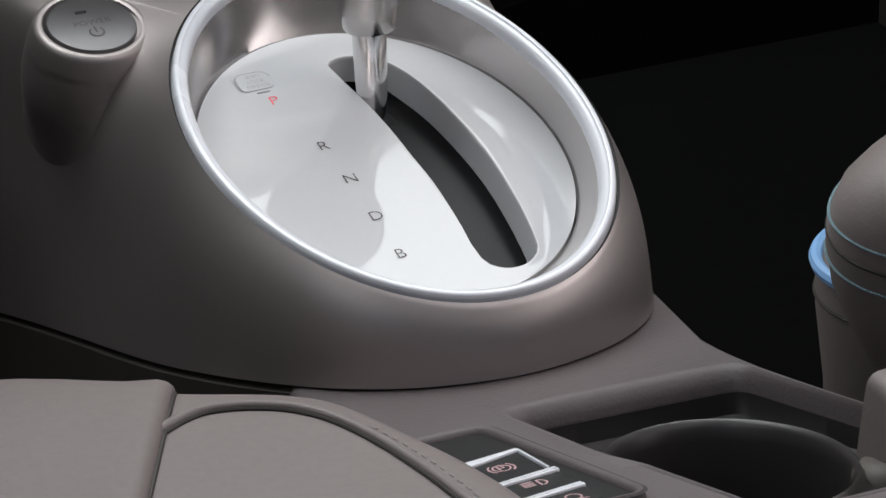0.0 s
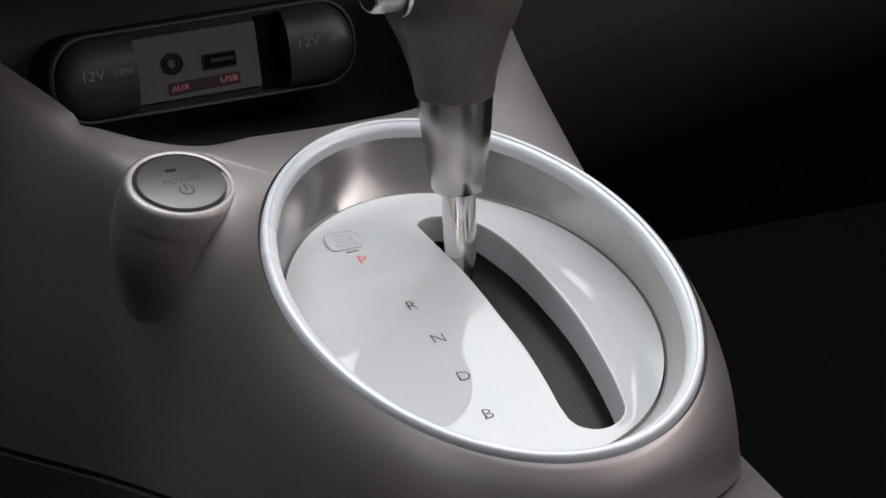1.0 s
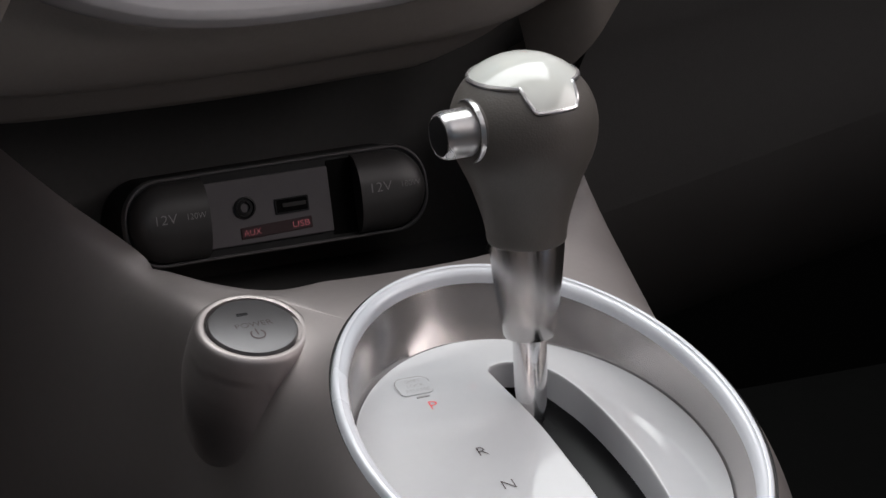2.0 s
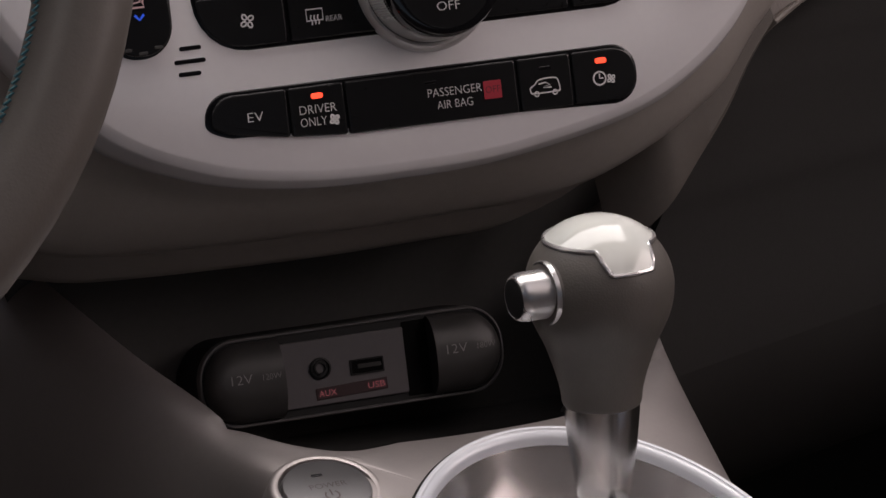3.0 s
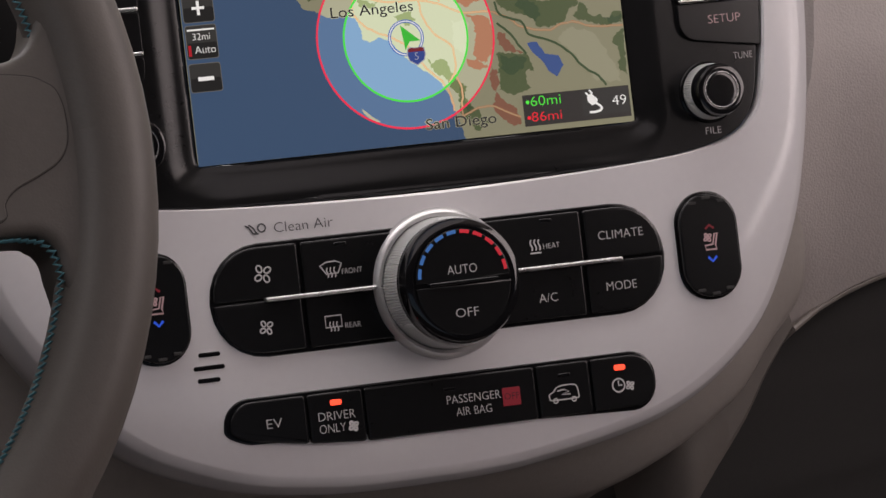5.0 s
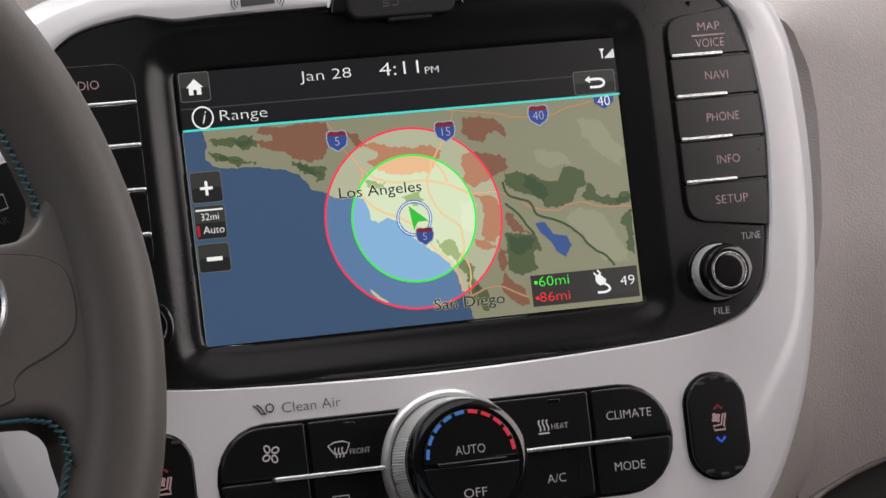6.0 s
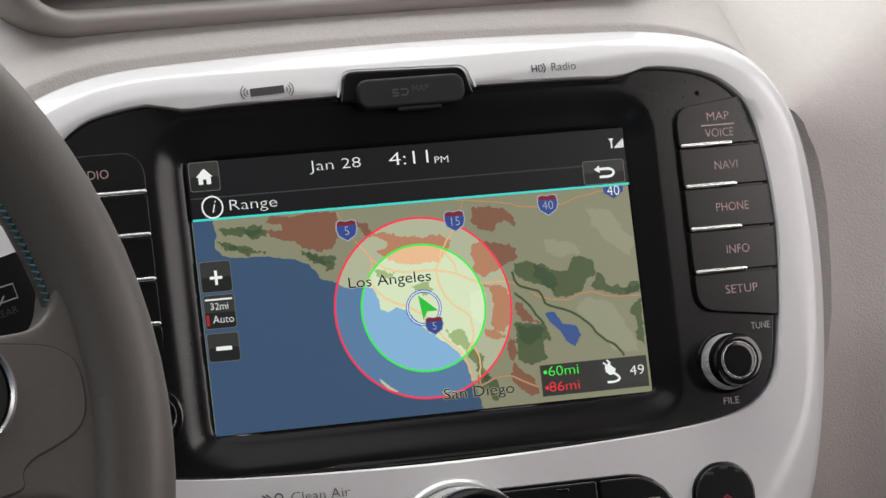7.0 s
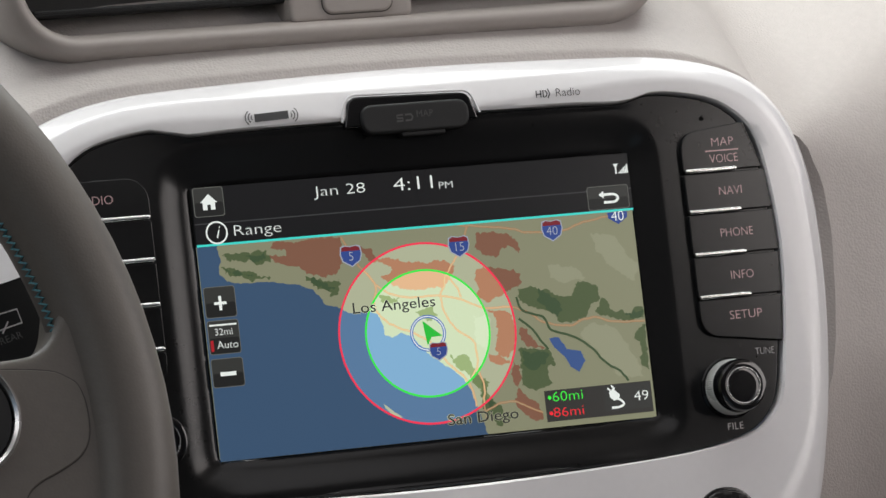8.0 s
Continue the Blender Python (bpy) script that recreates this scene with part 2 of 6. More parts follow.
def strokes(lines, w, h=0.0, thick=0.00015, bm=None):
    """Flat printed strokes of width w along polylines in the plane."""
    bm = bm or bmesh.new()
    for line in lines:
        pts = [Vector(p[:2]) for p in line]
        n = len(pts)
        closed = n > 2 and (pts[0] - pts[-1]).length < 1e-7
        if closed:
            pts, n = pts[:-1], n - 1
        rows = []
        for i, p in enumerate(pts):
            a = pts[i - 1] if (i or closed) else p
            c = pts[(i + 1) % n] if (i < n - 1 or closed) else p
            t = (c - a)
            t = t.normalized() if t.length > 1e-9 else Vector((1, 0))
            s = Vector((-t.y, t.x)) * w / 2
            rows.append([bm.verts.new((p.x + s.x, p.y + s.y, h + thick)), bm.verts.new((p.x - s.x, p.y - s.y, h + thick))])
        for i in range(n if closed else n - 1):
            j = (i + 1) % n
            bm.faces.new((rows[i][0], rows[i][1], rows[j][1], rows[j][0]))
    return bm


def lettering(text, size, x, y, h, mat, parent, align="CENTER", shear=0.0, wide=1.0, turn=0.0, spacing=1.0, fit=0.0, name="lettering", thin=0.0):
    """Words in the built-in font, as a thin mesh lying in the plane of the parent."""
    c = bpy.data.curves.new("letters", "FONT")
    c.body, c.size, c.align_x, c.align_y, c.shear, c.space_character = text, size, align, "CENTER", shear, spacing
    c.resolution_u = 3
    if fit:
        c.size = size * 0.88
    c.offset = -(thin or size * 0.010)
    tmp = bpy.data.objects.new("letters", c)
    scene.collection.objects.link(tmp)
    me = bpy.data.meshes.new_from_object(tmp.evaluated_get(bpy.context.evaluated_depsgraph_get()))
    bpy.data.objects.remove(tmp)
    bpy.data.curves.remove(c)
    if fit:
        xs = [v.co.x for v in me.vertices]
        wide = fit / max(1e-6, max(xs) - min(xs))
    me.transform(Matrix.Translation((x, y, h)) @ Matrix.Rotation(radians(turn), 4, "Z") @ Matrix.Diagonal((wide, 1, 1, 1)))
    me.name = name
    me.materials.clear()
    me.materials.append(mat)
    ob = new(name, me)
    ob.parent = parent
    return ob


def grid(fn, nu, nv, closed_u=False, bm=None):
    """A sheet from fn(u, v) with u, v in 0..1."""
    return loft([[fn(i / (nu if closed_u else nu - 1), j / (nv - 1)) for i in range(nu)] for j in range(nv)], closed=closed_u, bm=bm)


# ---- centre stack: everything on its sloping face, in metres to the right, up the slope and out of it ----
SLOPE = radians(17.84)
FACE = Matrix(((1, 0, 0, 0.0), (0, math.sin(SLOPE), -math.cos(SLOPE), 0.0), (0, math.cos(SLOPE), math.sin(SLOPE), 0.72), (0, 0, 0, 1)))

OUTER = [(0.002, 0.0900), (0.068, 0.0890), (0.115, 0.0862), (0.145, 0.0770), (0.1605, 0.0610), (0.1682, 0.0385), (0.1703, 0.006), (0.1682, -0.029),
         (0.1620, -0.067), (0.1510, -0.1034), (0.1300, -0.1392), (0.0925, -0.1642), (0.0346, -0.1766), (-0.011, -0.1790), (-0.0546, -0.1775), (-0.0950, -0.1695),
         (-0.1345, -0.1490), (-0.1713, -0.1028), (-0.1810, -0.070), (-0.1850, -0.030), (-0.1830, 0.004), (-0.1685, 0.037), (-0.162, 0.061), (-0.143, 0.0765), (-0.113, 0.0858), (-0.066, 0.0887)]
DISPLAY = [(0.002, 0.0700), (0.065, 0.0697), (0.0875, 0.0690), (0.0962, 0.0707), (0.1045, 0.0717), (0.125, 0.0678), (0.1375, 0.0595), (0.1437, 0.0479),
           (0.1475, 0.0167), (0.1465, -0.010), (0.1420, -0.043), (0.1370, -0.0540), (0.1275, -0.0612), (0.1050, -0.0660), (0.060, -0.0686), (0.002, -0.0697)]
DISPLAY = DISPLAY + [(0.002 - x, y) for x, y in DISPLAY[14:0:-1]]


def smoothstep(a, b, x):
    t = max(0.0, min(1.0, (x - a) / (b - a)))
    return t * t * (3 - 2 * t)


def ray_radius(outline, origin, angle):
    """How far out a closed outline lies from an inner origin in one direction."""
    d, o, best = Vector((math.cos(angle), math.sin(angle))), Vector(origin), 0.0
    n = len(outline)
    for i in range(n):
        a, b = Vector(outline[i][:2]) - o, Vector(outline[(i + 1) % n][:2]) - o
        e = b - a
        den = d.x * e.y - d.y * e.x
        if abs(den) < 1e-12:
            continue
        t = (a.x * e.y - a.y * e.x) / den
        s = (a.x * d.y - a.y * d.x) / den
        if t > 0 and -1e-6 <= s <= 1 + 1e-6:
            best = max(best, t)
    return best


def build_fascia():
    root = thing("centre_stack", "glossy white centre stack fascia around the display and climate controls", "dashboard panel", FACE)
    o, i_ = spline(OUTER, 10), spline(DISPLAY, 8)
    org, n = (0.0, -0.01), 220
    angs = [2 * math.pi * k / n for k in range(n)]
    ro = [ray_radius(o, org, a) for a in angs]
    ri = [ray_radius(i_, org, a) for a in angs]
    rings = []

    def ring(fn):
        rings.append([(org[0] + r * math.cos(a), org[1] + r * math.sin(a), h) for a, r, h in ((a, *fn(k, a)) for k, a in enumerate(angs))])

    roll = lambda k, a: min(0.92 * (ro[k] - ri[k]), 0.0125 + 0.006 * max(0.0, math.sin(a)) - 0.0055 * max(0.0, -math.sin(a)) - 0.004 * smoothstep(0.55, 0.95, math.cos(a)))
    ring(lambda k, a: (ro[k] - 0.001, -0.030))
    ring(lambda k, a: (ro[k], -0.014))
    for d, h in ((0.02, -0.0110), (0.06, -0.0090), (0.11, -0.0077), (0.25, -0.0053), (0.39, -0.0030), (0.44, -0.0023), (0.50, -0.0018), (0.70, -0.0008), (0.88, 0.0001), (1.0, 0.0005)):
        ring(lambda k, a, d=d, h=h: (ro[k] - roll(k, a) * d, h))
    for q in (0.3, 0.6):
        ring(lambda k, a, q=q: ((ro[k] - roll(k, a)) * (1 - q) + (ri[k] + 0.0012) * q, 0.0005))
    ring(lambda k, a: (ri[k] + 0.0012, 0.0004))
    ring(lambda k, a: (ri[k] + 0.0003, -0.0004))
    ring(lambda k, a: (ri[k], -0.006))
    part("fascia", loft(rings), M_WHITE, root)

    # display surround: satin black tray sinking towards the screen
    rings = []
    for d, h in ((0.0, -0.0045), (0.0004, -0.0022), (0.0009, -0.0018), (0.0014, -0.0018)):
        rings.append([(org[0] + (ri[k] - 0.0004 - d) * math.cos(a), org[1] + (ri[k] - 0.0004 - d) * math.sin(a), h) for k, a in enumerate(angs)])
    scr = rounded(0.2050, 0.1330, 0.018, 0.0, 0.0)
    rs = [ray_radius(scr, org, a) for a in angs]
    scr2 = rounded(0.1771, 0.1021, 0.001, 0.0014, -0.0009)
    rs2 = [ray_radius(scr2, org, a) for a in angs]
    for f in (-0.06, 0.0, 0.08, 0.18, 0.30, 0.45, 0.60, 0.75, 0.88, 0.97, 1.0):
        h = -0.0020 - 0.0016 * smoothstep(0.0, 0.9, f) - 0.0009 * smoothstep(0.95, 1.0, f)
        rings.append([(org[0] + (rs[k] + (rs2[k] - rs[k]) * f) * math.cos(a), org[1] + (rs[k] + (rs2[k] - rs[k]) * f) * math.sin(a), h) for k, a in enumerate(angs)])
    part("display_surround", loft(rings), M_KEY, root, "satin black display surround sunk into the white fascia")
    return root


fascia = build_fascia()


def build_display():
    """The lit screen: a flat picture of a map with a header, as the screen shows it."""
    W, H = 0.1765, 0.1015
    root = thing("touchscreen", "lit navigation touchscreen showing a range map with red and green circles", "screen", FACE @ Matrix.Translation((0.0014, -0.0009, -0.0040)))
    X = lambda px: (px / 800 - 0.5) * W
    Y = lambda py: (0.5 - py / 480) * H
    lay = [0.0]

    def lit(name, rgb, middle=None, inside=None, s=1.0, ring=True):
        """Emission that is dimmer outside the range circles, as the picture is."""
        m = bpy.data.materials.new(name)
        m.use_nodes = True
        nt = m.node_tree
        n, link = nt.nodes, nt.links.new
        b = n["Principled BSDF"]
        b.inputs["Base Color"].default_value = (0.008, 0.008, 0.009, 1)
        b.inputs["Roughness"].default_value, b.inputs["Specular IOR Level"].default_value = 0.25, 0.3
        b.inputs["Emission Strength"].default_value = s
        if not ring:
            b.inputs["Emission Color"].default_value = (*lin(*rgb), 1)
            return m
        tc, ln = n.new("ShaderNodeTexCoord"), n.new("ShaderNodeVectorMath")
        sub = n.new("ShaderNodeVectorMath")
        sub.operation, ln.operation = "MULTIPLY_ADD", "LENGTH"
        sub.inputs[1].default_value = (1, 1 / SQ, 0)
        sub.inputs[2].default_value = (-X(CX), -Y(CY) / SQ, 0)
        ramp = n.new("ShaderNodeValToRGB")
        ramp.color_ramp.interpolation = "CONSTANT"
        e = ramp.color_ramp.elements
        e[0].position, e[0].color = 0.0, (*lin(*inside), 1)
        e[1].position, e[1].color = RG / 0.1, (*lin(*middle), 1)
        x = e.new(RR / 0.1)
        x.color = (*lin(*rgb), 1)
        mr = n.new("ShaderNodeMath")
        mr.operation, mr.inputs[1].default_value = "MULTIPLY", 10.0
        link(tc.outputs["Object"], sub.inputs[0]); link(sub.outputs[0], ln.inputs[0])
        link(ln.outputs["Value"], mr.inputs[0]); link(mr.outputs[0], ramp.inputs[0]); link(ramp.outputs[0], b.inputs["Emission Color"])
        return m

    CX, CY, RR, RG = 395, 291, 160.7 * W / 800, 112.6 * W / 800
    SQ = (H / 480) / (W / 800)
    L_OCEAN = lit("map_ocean", (58, 82, 112), (90, 122, 160), (134, 178, 216))
    L_LAND = lit("map_land", (136, 135, 110), (178, 180, 152), (216, 228, 192))
    L_BROWN = lit("map_brown", (128, 88, 70), (182, 128, 98), (236, 188, 146))
    L_GREEN = lit("map_green", (80, 92, 62), (116, 130, 86), (162, 182, 126))
    L_LIGHT = lit("map_pale_land", (147, 146, 122), (188, 190, 163), (222, 234, 200))
    L_DARKGREEN = lit("map_dark_green", (62, 80, 54), (96, 114, 76), (136, 158, 108))
    L_ROAD, L_LAKE = lit("map_road", (172, 122, 88), (222, 160, 114), (242, 190, 136)), lit("map_lake", (58, 84, 138), (58, 84, 138), (58, 84, 138))
    L_ROADMID = lit("map_road_centre", (168, 150, 118), (214, 190, 150), (236, 216, 172))
    L_HEAD, L_HEAD2 = lit("header_black", (13, 13, 15), ring=False), lit("header_line", (62, 62, 64), ring=False)
    L_TXT, L_CYAN = lit("screen_white", (238, 240, 238), ring=False), lit("screen_cyan", (70, 215, 205), ring=False)
    L_RED, L_GRN = lit("range_red", (245, 55, 85), ring=False), lit("range_green", (70, 235, 80), ring=False)
    L_BTN, L_BTN2 = lit("key_grey", (52, 52, 50), ring=False), lit("key_edge", (104, 104, 100), ring=False)
    L_BTN3 = lit("key_shade", (30, 30, 29), ring=False)
    L_SHB, L_SHR = lit("shield_blue", (50, 72, 140), ring=False), lit("shield_red", (118, 34, 44), ring=False)
    L_LABEL, L_BLUE = lit("map_lettering", (46, 46, 46), ring=False), lit("marker_blue", (70, 110, 190), ring=False)
    L_ARROW, L_INFO = lit("marker_green", (50, 190, 60), ring=False), lit("info_box", (50, 48, 46), ring=False)
    L_GREENT, L_REDT = lit("green_text", (70, 240, 70), ring=False), lit("red_text", (240, 40, 55), ring=False)
    L_PALE = lit("shield_pale", (158, 162, 178), ring=False)
    L_DUST = lit("key_red_mark", (170, 30, 40), ring=False)

    def up(k=1):
        lay[0] += 0.00002 * k
        return lay[0]

    def poly(name, pts, m, smooth=0, parent=root):
        if smooth:
            pts = [tuple(p) for p in spline(pts, smooth)]
        h = up()
        bm = bmesh.new()
        bm.faces.new([bm.verts.new((X(x), Y(y), h)) for x, y in pts])
        bmesh.ops.triangulate(bm, faces=bm.faces)
        return part(name, bm, m, parent, smooth=False)

    poly("screen_glass", [(0, 0), (800, 0), (800, 480), (0, 480)], L_HEAD)
    land = poly("map_land", [(0, 103), (800, 103), (800, 480), (0, 480)], L_LAND)

    def ragged(pts, seed, amp=5.0, closed=True):
        """Small inlets and bays along a drawn outline."""
        out, n = [], len(pts)
        for q in range(n if closed else n - 1):
            a, b = Vector(pts[q]), Vector(pts[(q + 1) % n])
            steps = max(1, round((b - a).length / 3.2))
            side = Vector((a.y - b.y, b.x - a.x)).normalized()
            for k in range(steps):
                p = a.lerp(b, k / steps)
                d = amp * (noise.noise((p.x * 0.06, p.y * 0.06, seed)) + 0.8 * noise.noise((p.x * 0.19, p.y * 0.19, seed + 9)) + 0.5 * noise.noise((p.x * 0.45, p.y * 0.45, seed + 4)))
                p = p + side * d * (1 if k else 0.4)
                out.append((min(799.5, max(0.5, p.x)), min(479.5, max(104.0, p.y))))
        return out if closed else out + [pts[-1]]

    def patches(name, m, items, amp=5.0):
        """Patches of one colour on the map, each a flat part."""
        for q, pts in enumerate(items):
            poly(name, ragged(pts, q * 3.1 + len(name), amp), m, parent=land)

    patches("pale_land", L_LIGHT, [
            [(717, 138), (762, 147), (782, 188), (800, 204), (787, 232), (754, 210), (737, 184), (723, 173)],
            [(697, 297), (746, 316), (778, 383), (785, 408), (736, 398), (710, 357), (675, 319)],
            [(630, 189), (679, 198), (697, 219), (656, 225), (632, 213)],
            [(482, 266), (513, 275), (500, 330), (482, 316)]])
    patches("brown_land", L_BROWN, [
            [(135, 109), (170, 106), (220, 104), (258, 107), (256, 133), (259, 155), (244, 170), (224, 177), (200, 169), (183, 158), (159, 149), (135, 138), (126, 128), (148, 130), (158, 125), (131, 116)],
            [(290, 127), (312, 132), (317, 148), (354, 154), (385, 163), (442, 165), (460, 176), (456, 188), (444, 203), (433, 216), (405, 209), (373, 214), (351, 203), (331, 191), (322, 184), (346, 172), (334, 162), (303, 153)],
            [(506, 120), (538, 120), (562, 127), (576, 138), (580, 163), (567, 152), (547, 153), (535, 169), (516, 160), (498, 146), (502, 134)],
            [(492, 191), (511, 181), (540, 186), (565, 190), (579, 214), (571, 223), (550, 230), (534, 239), (511, 246), (490, 232), (499, 221), (491, 203)],
            [(509, 260), (536, 265), (554, 274), (559, 299), (552, 327), (535, 350), (521, 344), (515, 331), (523, 310), (524, 281)]])
    patches("brown_land", L_BROWN, [
            [(502, 337), (524, 344), (540, 355), (524, 361), (505, 352)],
            [(562, 294), (579, 301), (586, 321), (607, 337), (577, 332), (564, 319)],
            [(545, 353), (556, 362), (558, 386), (549, 399), (562, 420), (585, 437), (586, 466), (574, 465), (563, 454), (551, 446), (541, 428), (549, 404), (541, 384)]])
    patches("green_land", L_GREEN, [
            [(570, 227), (596, 225), (624, 235), (643, 248), (668, 248), (676, 227), (696, 226), (720, 236), (717, 260), (701, 268), (691, 287), (667, 294), (638, 292), (632, 277), (610, 267), (586, 260), (568, 242)],
            [(723, 256), (734, 264), (735, 276), (752, 283), (764, 291), (777, 292), (781, 280), (799, 280), (796, 301), (768, 304), (738, 294), (719, 289), (707, 279), (716, 272)],
            [(560, 333), (592, 338), (616, 345), (624, 358), (625, 373), (611, 369), (606, 386), (614, 401), (598, 409), (573, 407), (554, 400), (559, 381), (556, 362)],
            [(774, 333), (797, 311), (799, 355), (797, 394), (783, 383), (786, 359)],
            [(429, 330), (442, 339), (463, 333), (470, 353), (480, 374), (501, 388), (492, 404), (504, 424), (517, 440), (528, 455), (504, 467), (489, 442), (480, 422), (480, 398), (463, 372), (445, 360), (434, 345)]])
    patches("green_land", L_GREEN, [
            [(375, 250), (407, 244), (418, 260), (404, 271), (392, 264)],
            [(315, 216), (352, 223), (345, 232), (320, 229)],
            [(43, 121), (81, 118), (124, 119), (129, 135), (112, 143), (85, 137), (54, 131)],
            [(38, 142), (65, 148), (101, 157), (125, 168), (76, 164), (45, 155)],
            [(187, 171), (224, 183), (249, 179), (243, 207), (227, 212), (219, 199), (198, 190)]], 6.0)
    patches("dark_green_land", L_DARKGREEN, [
            [(605, 230), (626, 240), (646, 263), (638, 284), (620, 271), (607, 255)],
            [(562, 335), (581, 345), (611, 347), (603, 366), (577, 373), (561, 362)],
            [(482, 379), (493, 389), (490, 413), (501, 426), (493, 437), (482, 419)],
            [(46, 146), (71, 153), (95, 161), (70, 161)],
            [(83, 125), (118, 123), (119, 134), (94, 135)],
            [(196, 175), (223, 185), (238, 197), (222, 199), (204, 188)],
            [(759, 288), (796, 284), (794, 299), (771, 300)]], 6.0)
    coast = [(37, 103), (39, 130), (34, 154), (47, 168), (74, 173), (106, 173), (136, 178), (167, 183), (191, 193), (208, 207), (216, 223), (243, 232), (255, 242), (293, 241), (308, 250), (315, 266), (316, 285), (331, 293), (348, 285), (363, 293), (374, 306), (397, 333), (426, 355), (449, 376), (460, 396), (467, 421), (471, 440), (478, 460), (481, 476)]
    edge = ragged(coast, 2.0, 2.6, False)
    poly("map_ocean", [(0, 103), (coast[0][0], 103)] + edge[1:] + [(coast[-1][0] + 3, 480), (0, 480)], L_OCEAN, parent=land)
    poly("map_island", [(300, 408), (306, 412), (318, 424), (332, 434), (328, 436), (314, 428), (303, 416)], L_LIGHT, parent=land)
    poly("map_lake", ragged([(616, 321), (634, 320), (646, 343), (671, 348), (679, 366), (664, 386), (650, 375), (640, 355), (624, 339)], 5.0, 1.5), L_LAKE, parent=land)
    roads = [[(258, 107), (273, 141), (289, 167), (306, 188), (310, 207), (304, 231), (316, 257), (340, 275), (370, 288), (400, 310), (424, 345), (450, 373), (463, 396), (469, 428)],
            [(488, 108), (475, 140), (458, 167), (440, 190), (434, 211), (426, 226), (429, 255), (447, 288), (474, 309), (480, 335), (477, 360), (465, 377)],
            [(477, 360), (486, 392), (483, 423), (484, 454)],
            [(311, 197), (334, 214), (371, 225), (422, 226), (460, 236), (503, 255), (548, 258), (582, 270), (612, 292), (657, 301), (683, 293), (708, 291), (738, 301), (798, 305)],
            [(471, 103), (505, 108), (568, 118), (592, 126), (627, 129), (665, 129), (699, 119), (730, 114), (766, 108)],
            [(440, 190), (456, 213), (463, 233)],
            [(480, 441), (514, 427), (541, 428), (560, 437), (588, 452)]]
    for q, r in enumerate(roads):
        pts = [(p.x + 1.6 * noise.noise((p.x * 0.09, p.y * 0.09, q)), p.y + 1.6 * noise.noise((p.x * 0.09, p.y * 0.09, q + 40))) for p in spline(r, 9, False)]
        line = [(X(x), Y(y)) for x, y in pts]
        a = part("map_road", strokes([line], 0.00075, up(0.2), 0), L_ROAD, land, smooth=False)
        part("road_centre", strokes([line], 0.00030, up(0.2), 0), L_ROADMID, a, smooth=False)
    for r in ([(563, 241), (573, 266), (609, 282), (621, 305), (664, 323), (692, 345), (714, 372), (737, 388), (755, 410)],
            [(564, 280), (586, 301), (599, 322), (612, 340)]):
        line = [(X(x + 2 * noise.noise((x * 0.08, y * 0.08, 2))), Y(y + 2 * noise.noise((x * 0.08, y * 0.08, 6)))) for x, y, *_ in spline(r, 8, False)]
        part("map_river", strokes([line], 0.0009, up(0.2), 0), L_DARKGREEN, land, smooth=False)
    for name, r, m, w in (("red_range_circle", RR, L_RED, 0.0008), ("green_range_circle", RG, L_GRN, 0.0008), ("marker_circle", 0.0066, L_BLUE, 0.0012), ("marker_halo", 0.0066, L_TXT, 0.0004)):
        part(name, strokes([[(X(CX) + r * math.cos(2 * math.pi * k / 96), Y(CY) + SQ * r * math.sin(2 * math.pi * k / 96)) for k in range(97)]], w, up(), 0), m, root, smooth=False)

    def shield(x, y, txt, s=1.0):
        o = lambda k: [(x + k * a * s, y + k * b * s) for a, b in ((-19, -14), (-12, -17), (0, -15), (12, -17), (19, -14), (21, 0), (17, 13), (0, 24), (-17, 13), (-21, 0))]
        a = poly("road_shield", o(1.12), L_PALE)
        poly("shield_face", o(1.0), L_SHB, parent=a)
        poly("shield_crown", [(x - 19 * s, y - 14 * s), (x - 12 * s, y - 17 * s), (x, y - 15 * s), (x + 12 * s, y - 17 * s), (x + 19 * s, y - 14 * s), (x + 20 * s, y - 7 * s), (x - 20 * s, y - 7 * s)], L_SHR, parent=a)
        lettering(txt, 0.0056 * s, X(x), Y(y + 5 * s), up(), L_PALE, a)

    for x, y, t, k in ((272, 139, "5", 0.86), (469, 139, "15", 0.86), (644, 125, "40", 0.86), (410, 322, "5", 0.74)):
        shield(x, y, t, k)
    a = poly("road_shield", [(750, 105), (788, 105), (787, 115), (769, 127), (751, 115)], L_SHB)
    lettering("40", 0.0055, X(769), Y(113), up(), L_TXT, a)
    for dx, dy in ((-1.4, 0), (1.4, 0), (0, -1.4), (0, 1.4)):
        lettering("Los Angeles", 0.0062, X(338 + dx), Y(236 + dy), up(0.2), L_LIGHT, root, fit=150 * W / 800, thin=-0.00002, name="place_name_halo")
        lettering("San Diego", 0.0062, X(477 + dx), Y(449 + dy), up(0.2), L_LIGHT, root, fit=130 * W / 800, thin=-0.00002, name="place_name_halo")
    lettering("Los Angeles", 0.0066, X(338), Y(236), up(), L_LABEL, root, fit=150 * W / 800, name="place_name", thin=-0.00002)
    lettering("San Diego", 0.0066, X(477), Y(449), up(), L_LABEL, root, fit=130 * W / 800, name="place_name", thin=-0.00002)
    poly("marker_arrow", [(386, 268), (420, 298), (400, 298), (391, 313)], L_ARROW)
    # header
    poly("header", [(0, 0), (800, 0), (800, 103), (0, 103)], L_HEAD)
    poly("header_line", [(0, 63), (800, 63), (800, 65), (0, 65)], L_HEAD2)
    poly("cyan_line", [(0, 100), (800, 100), (800, 104), (0, 104)], L_CYAN)
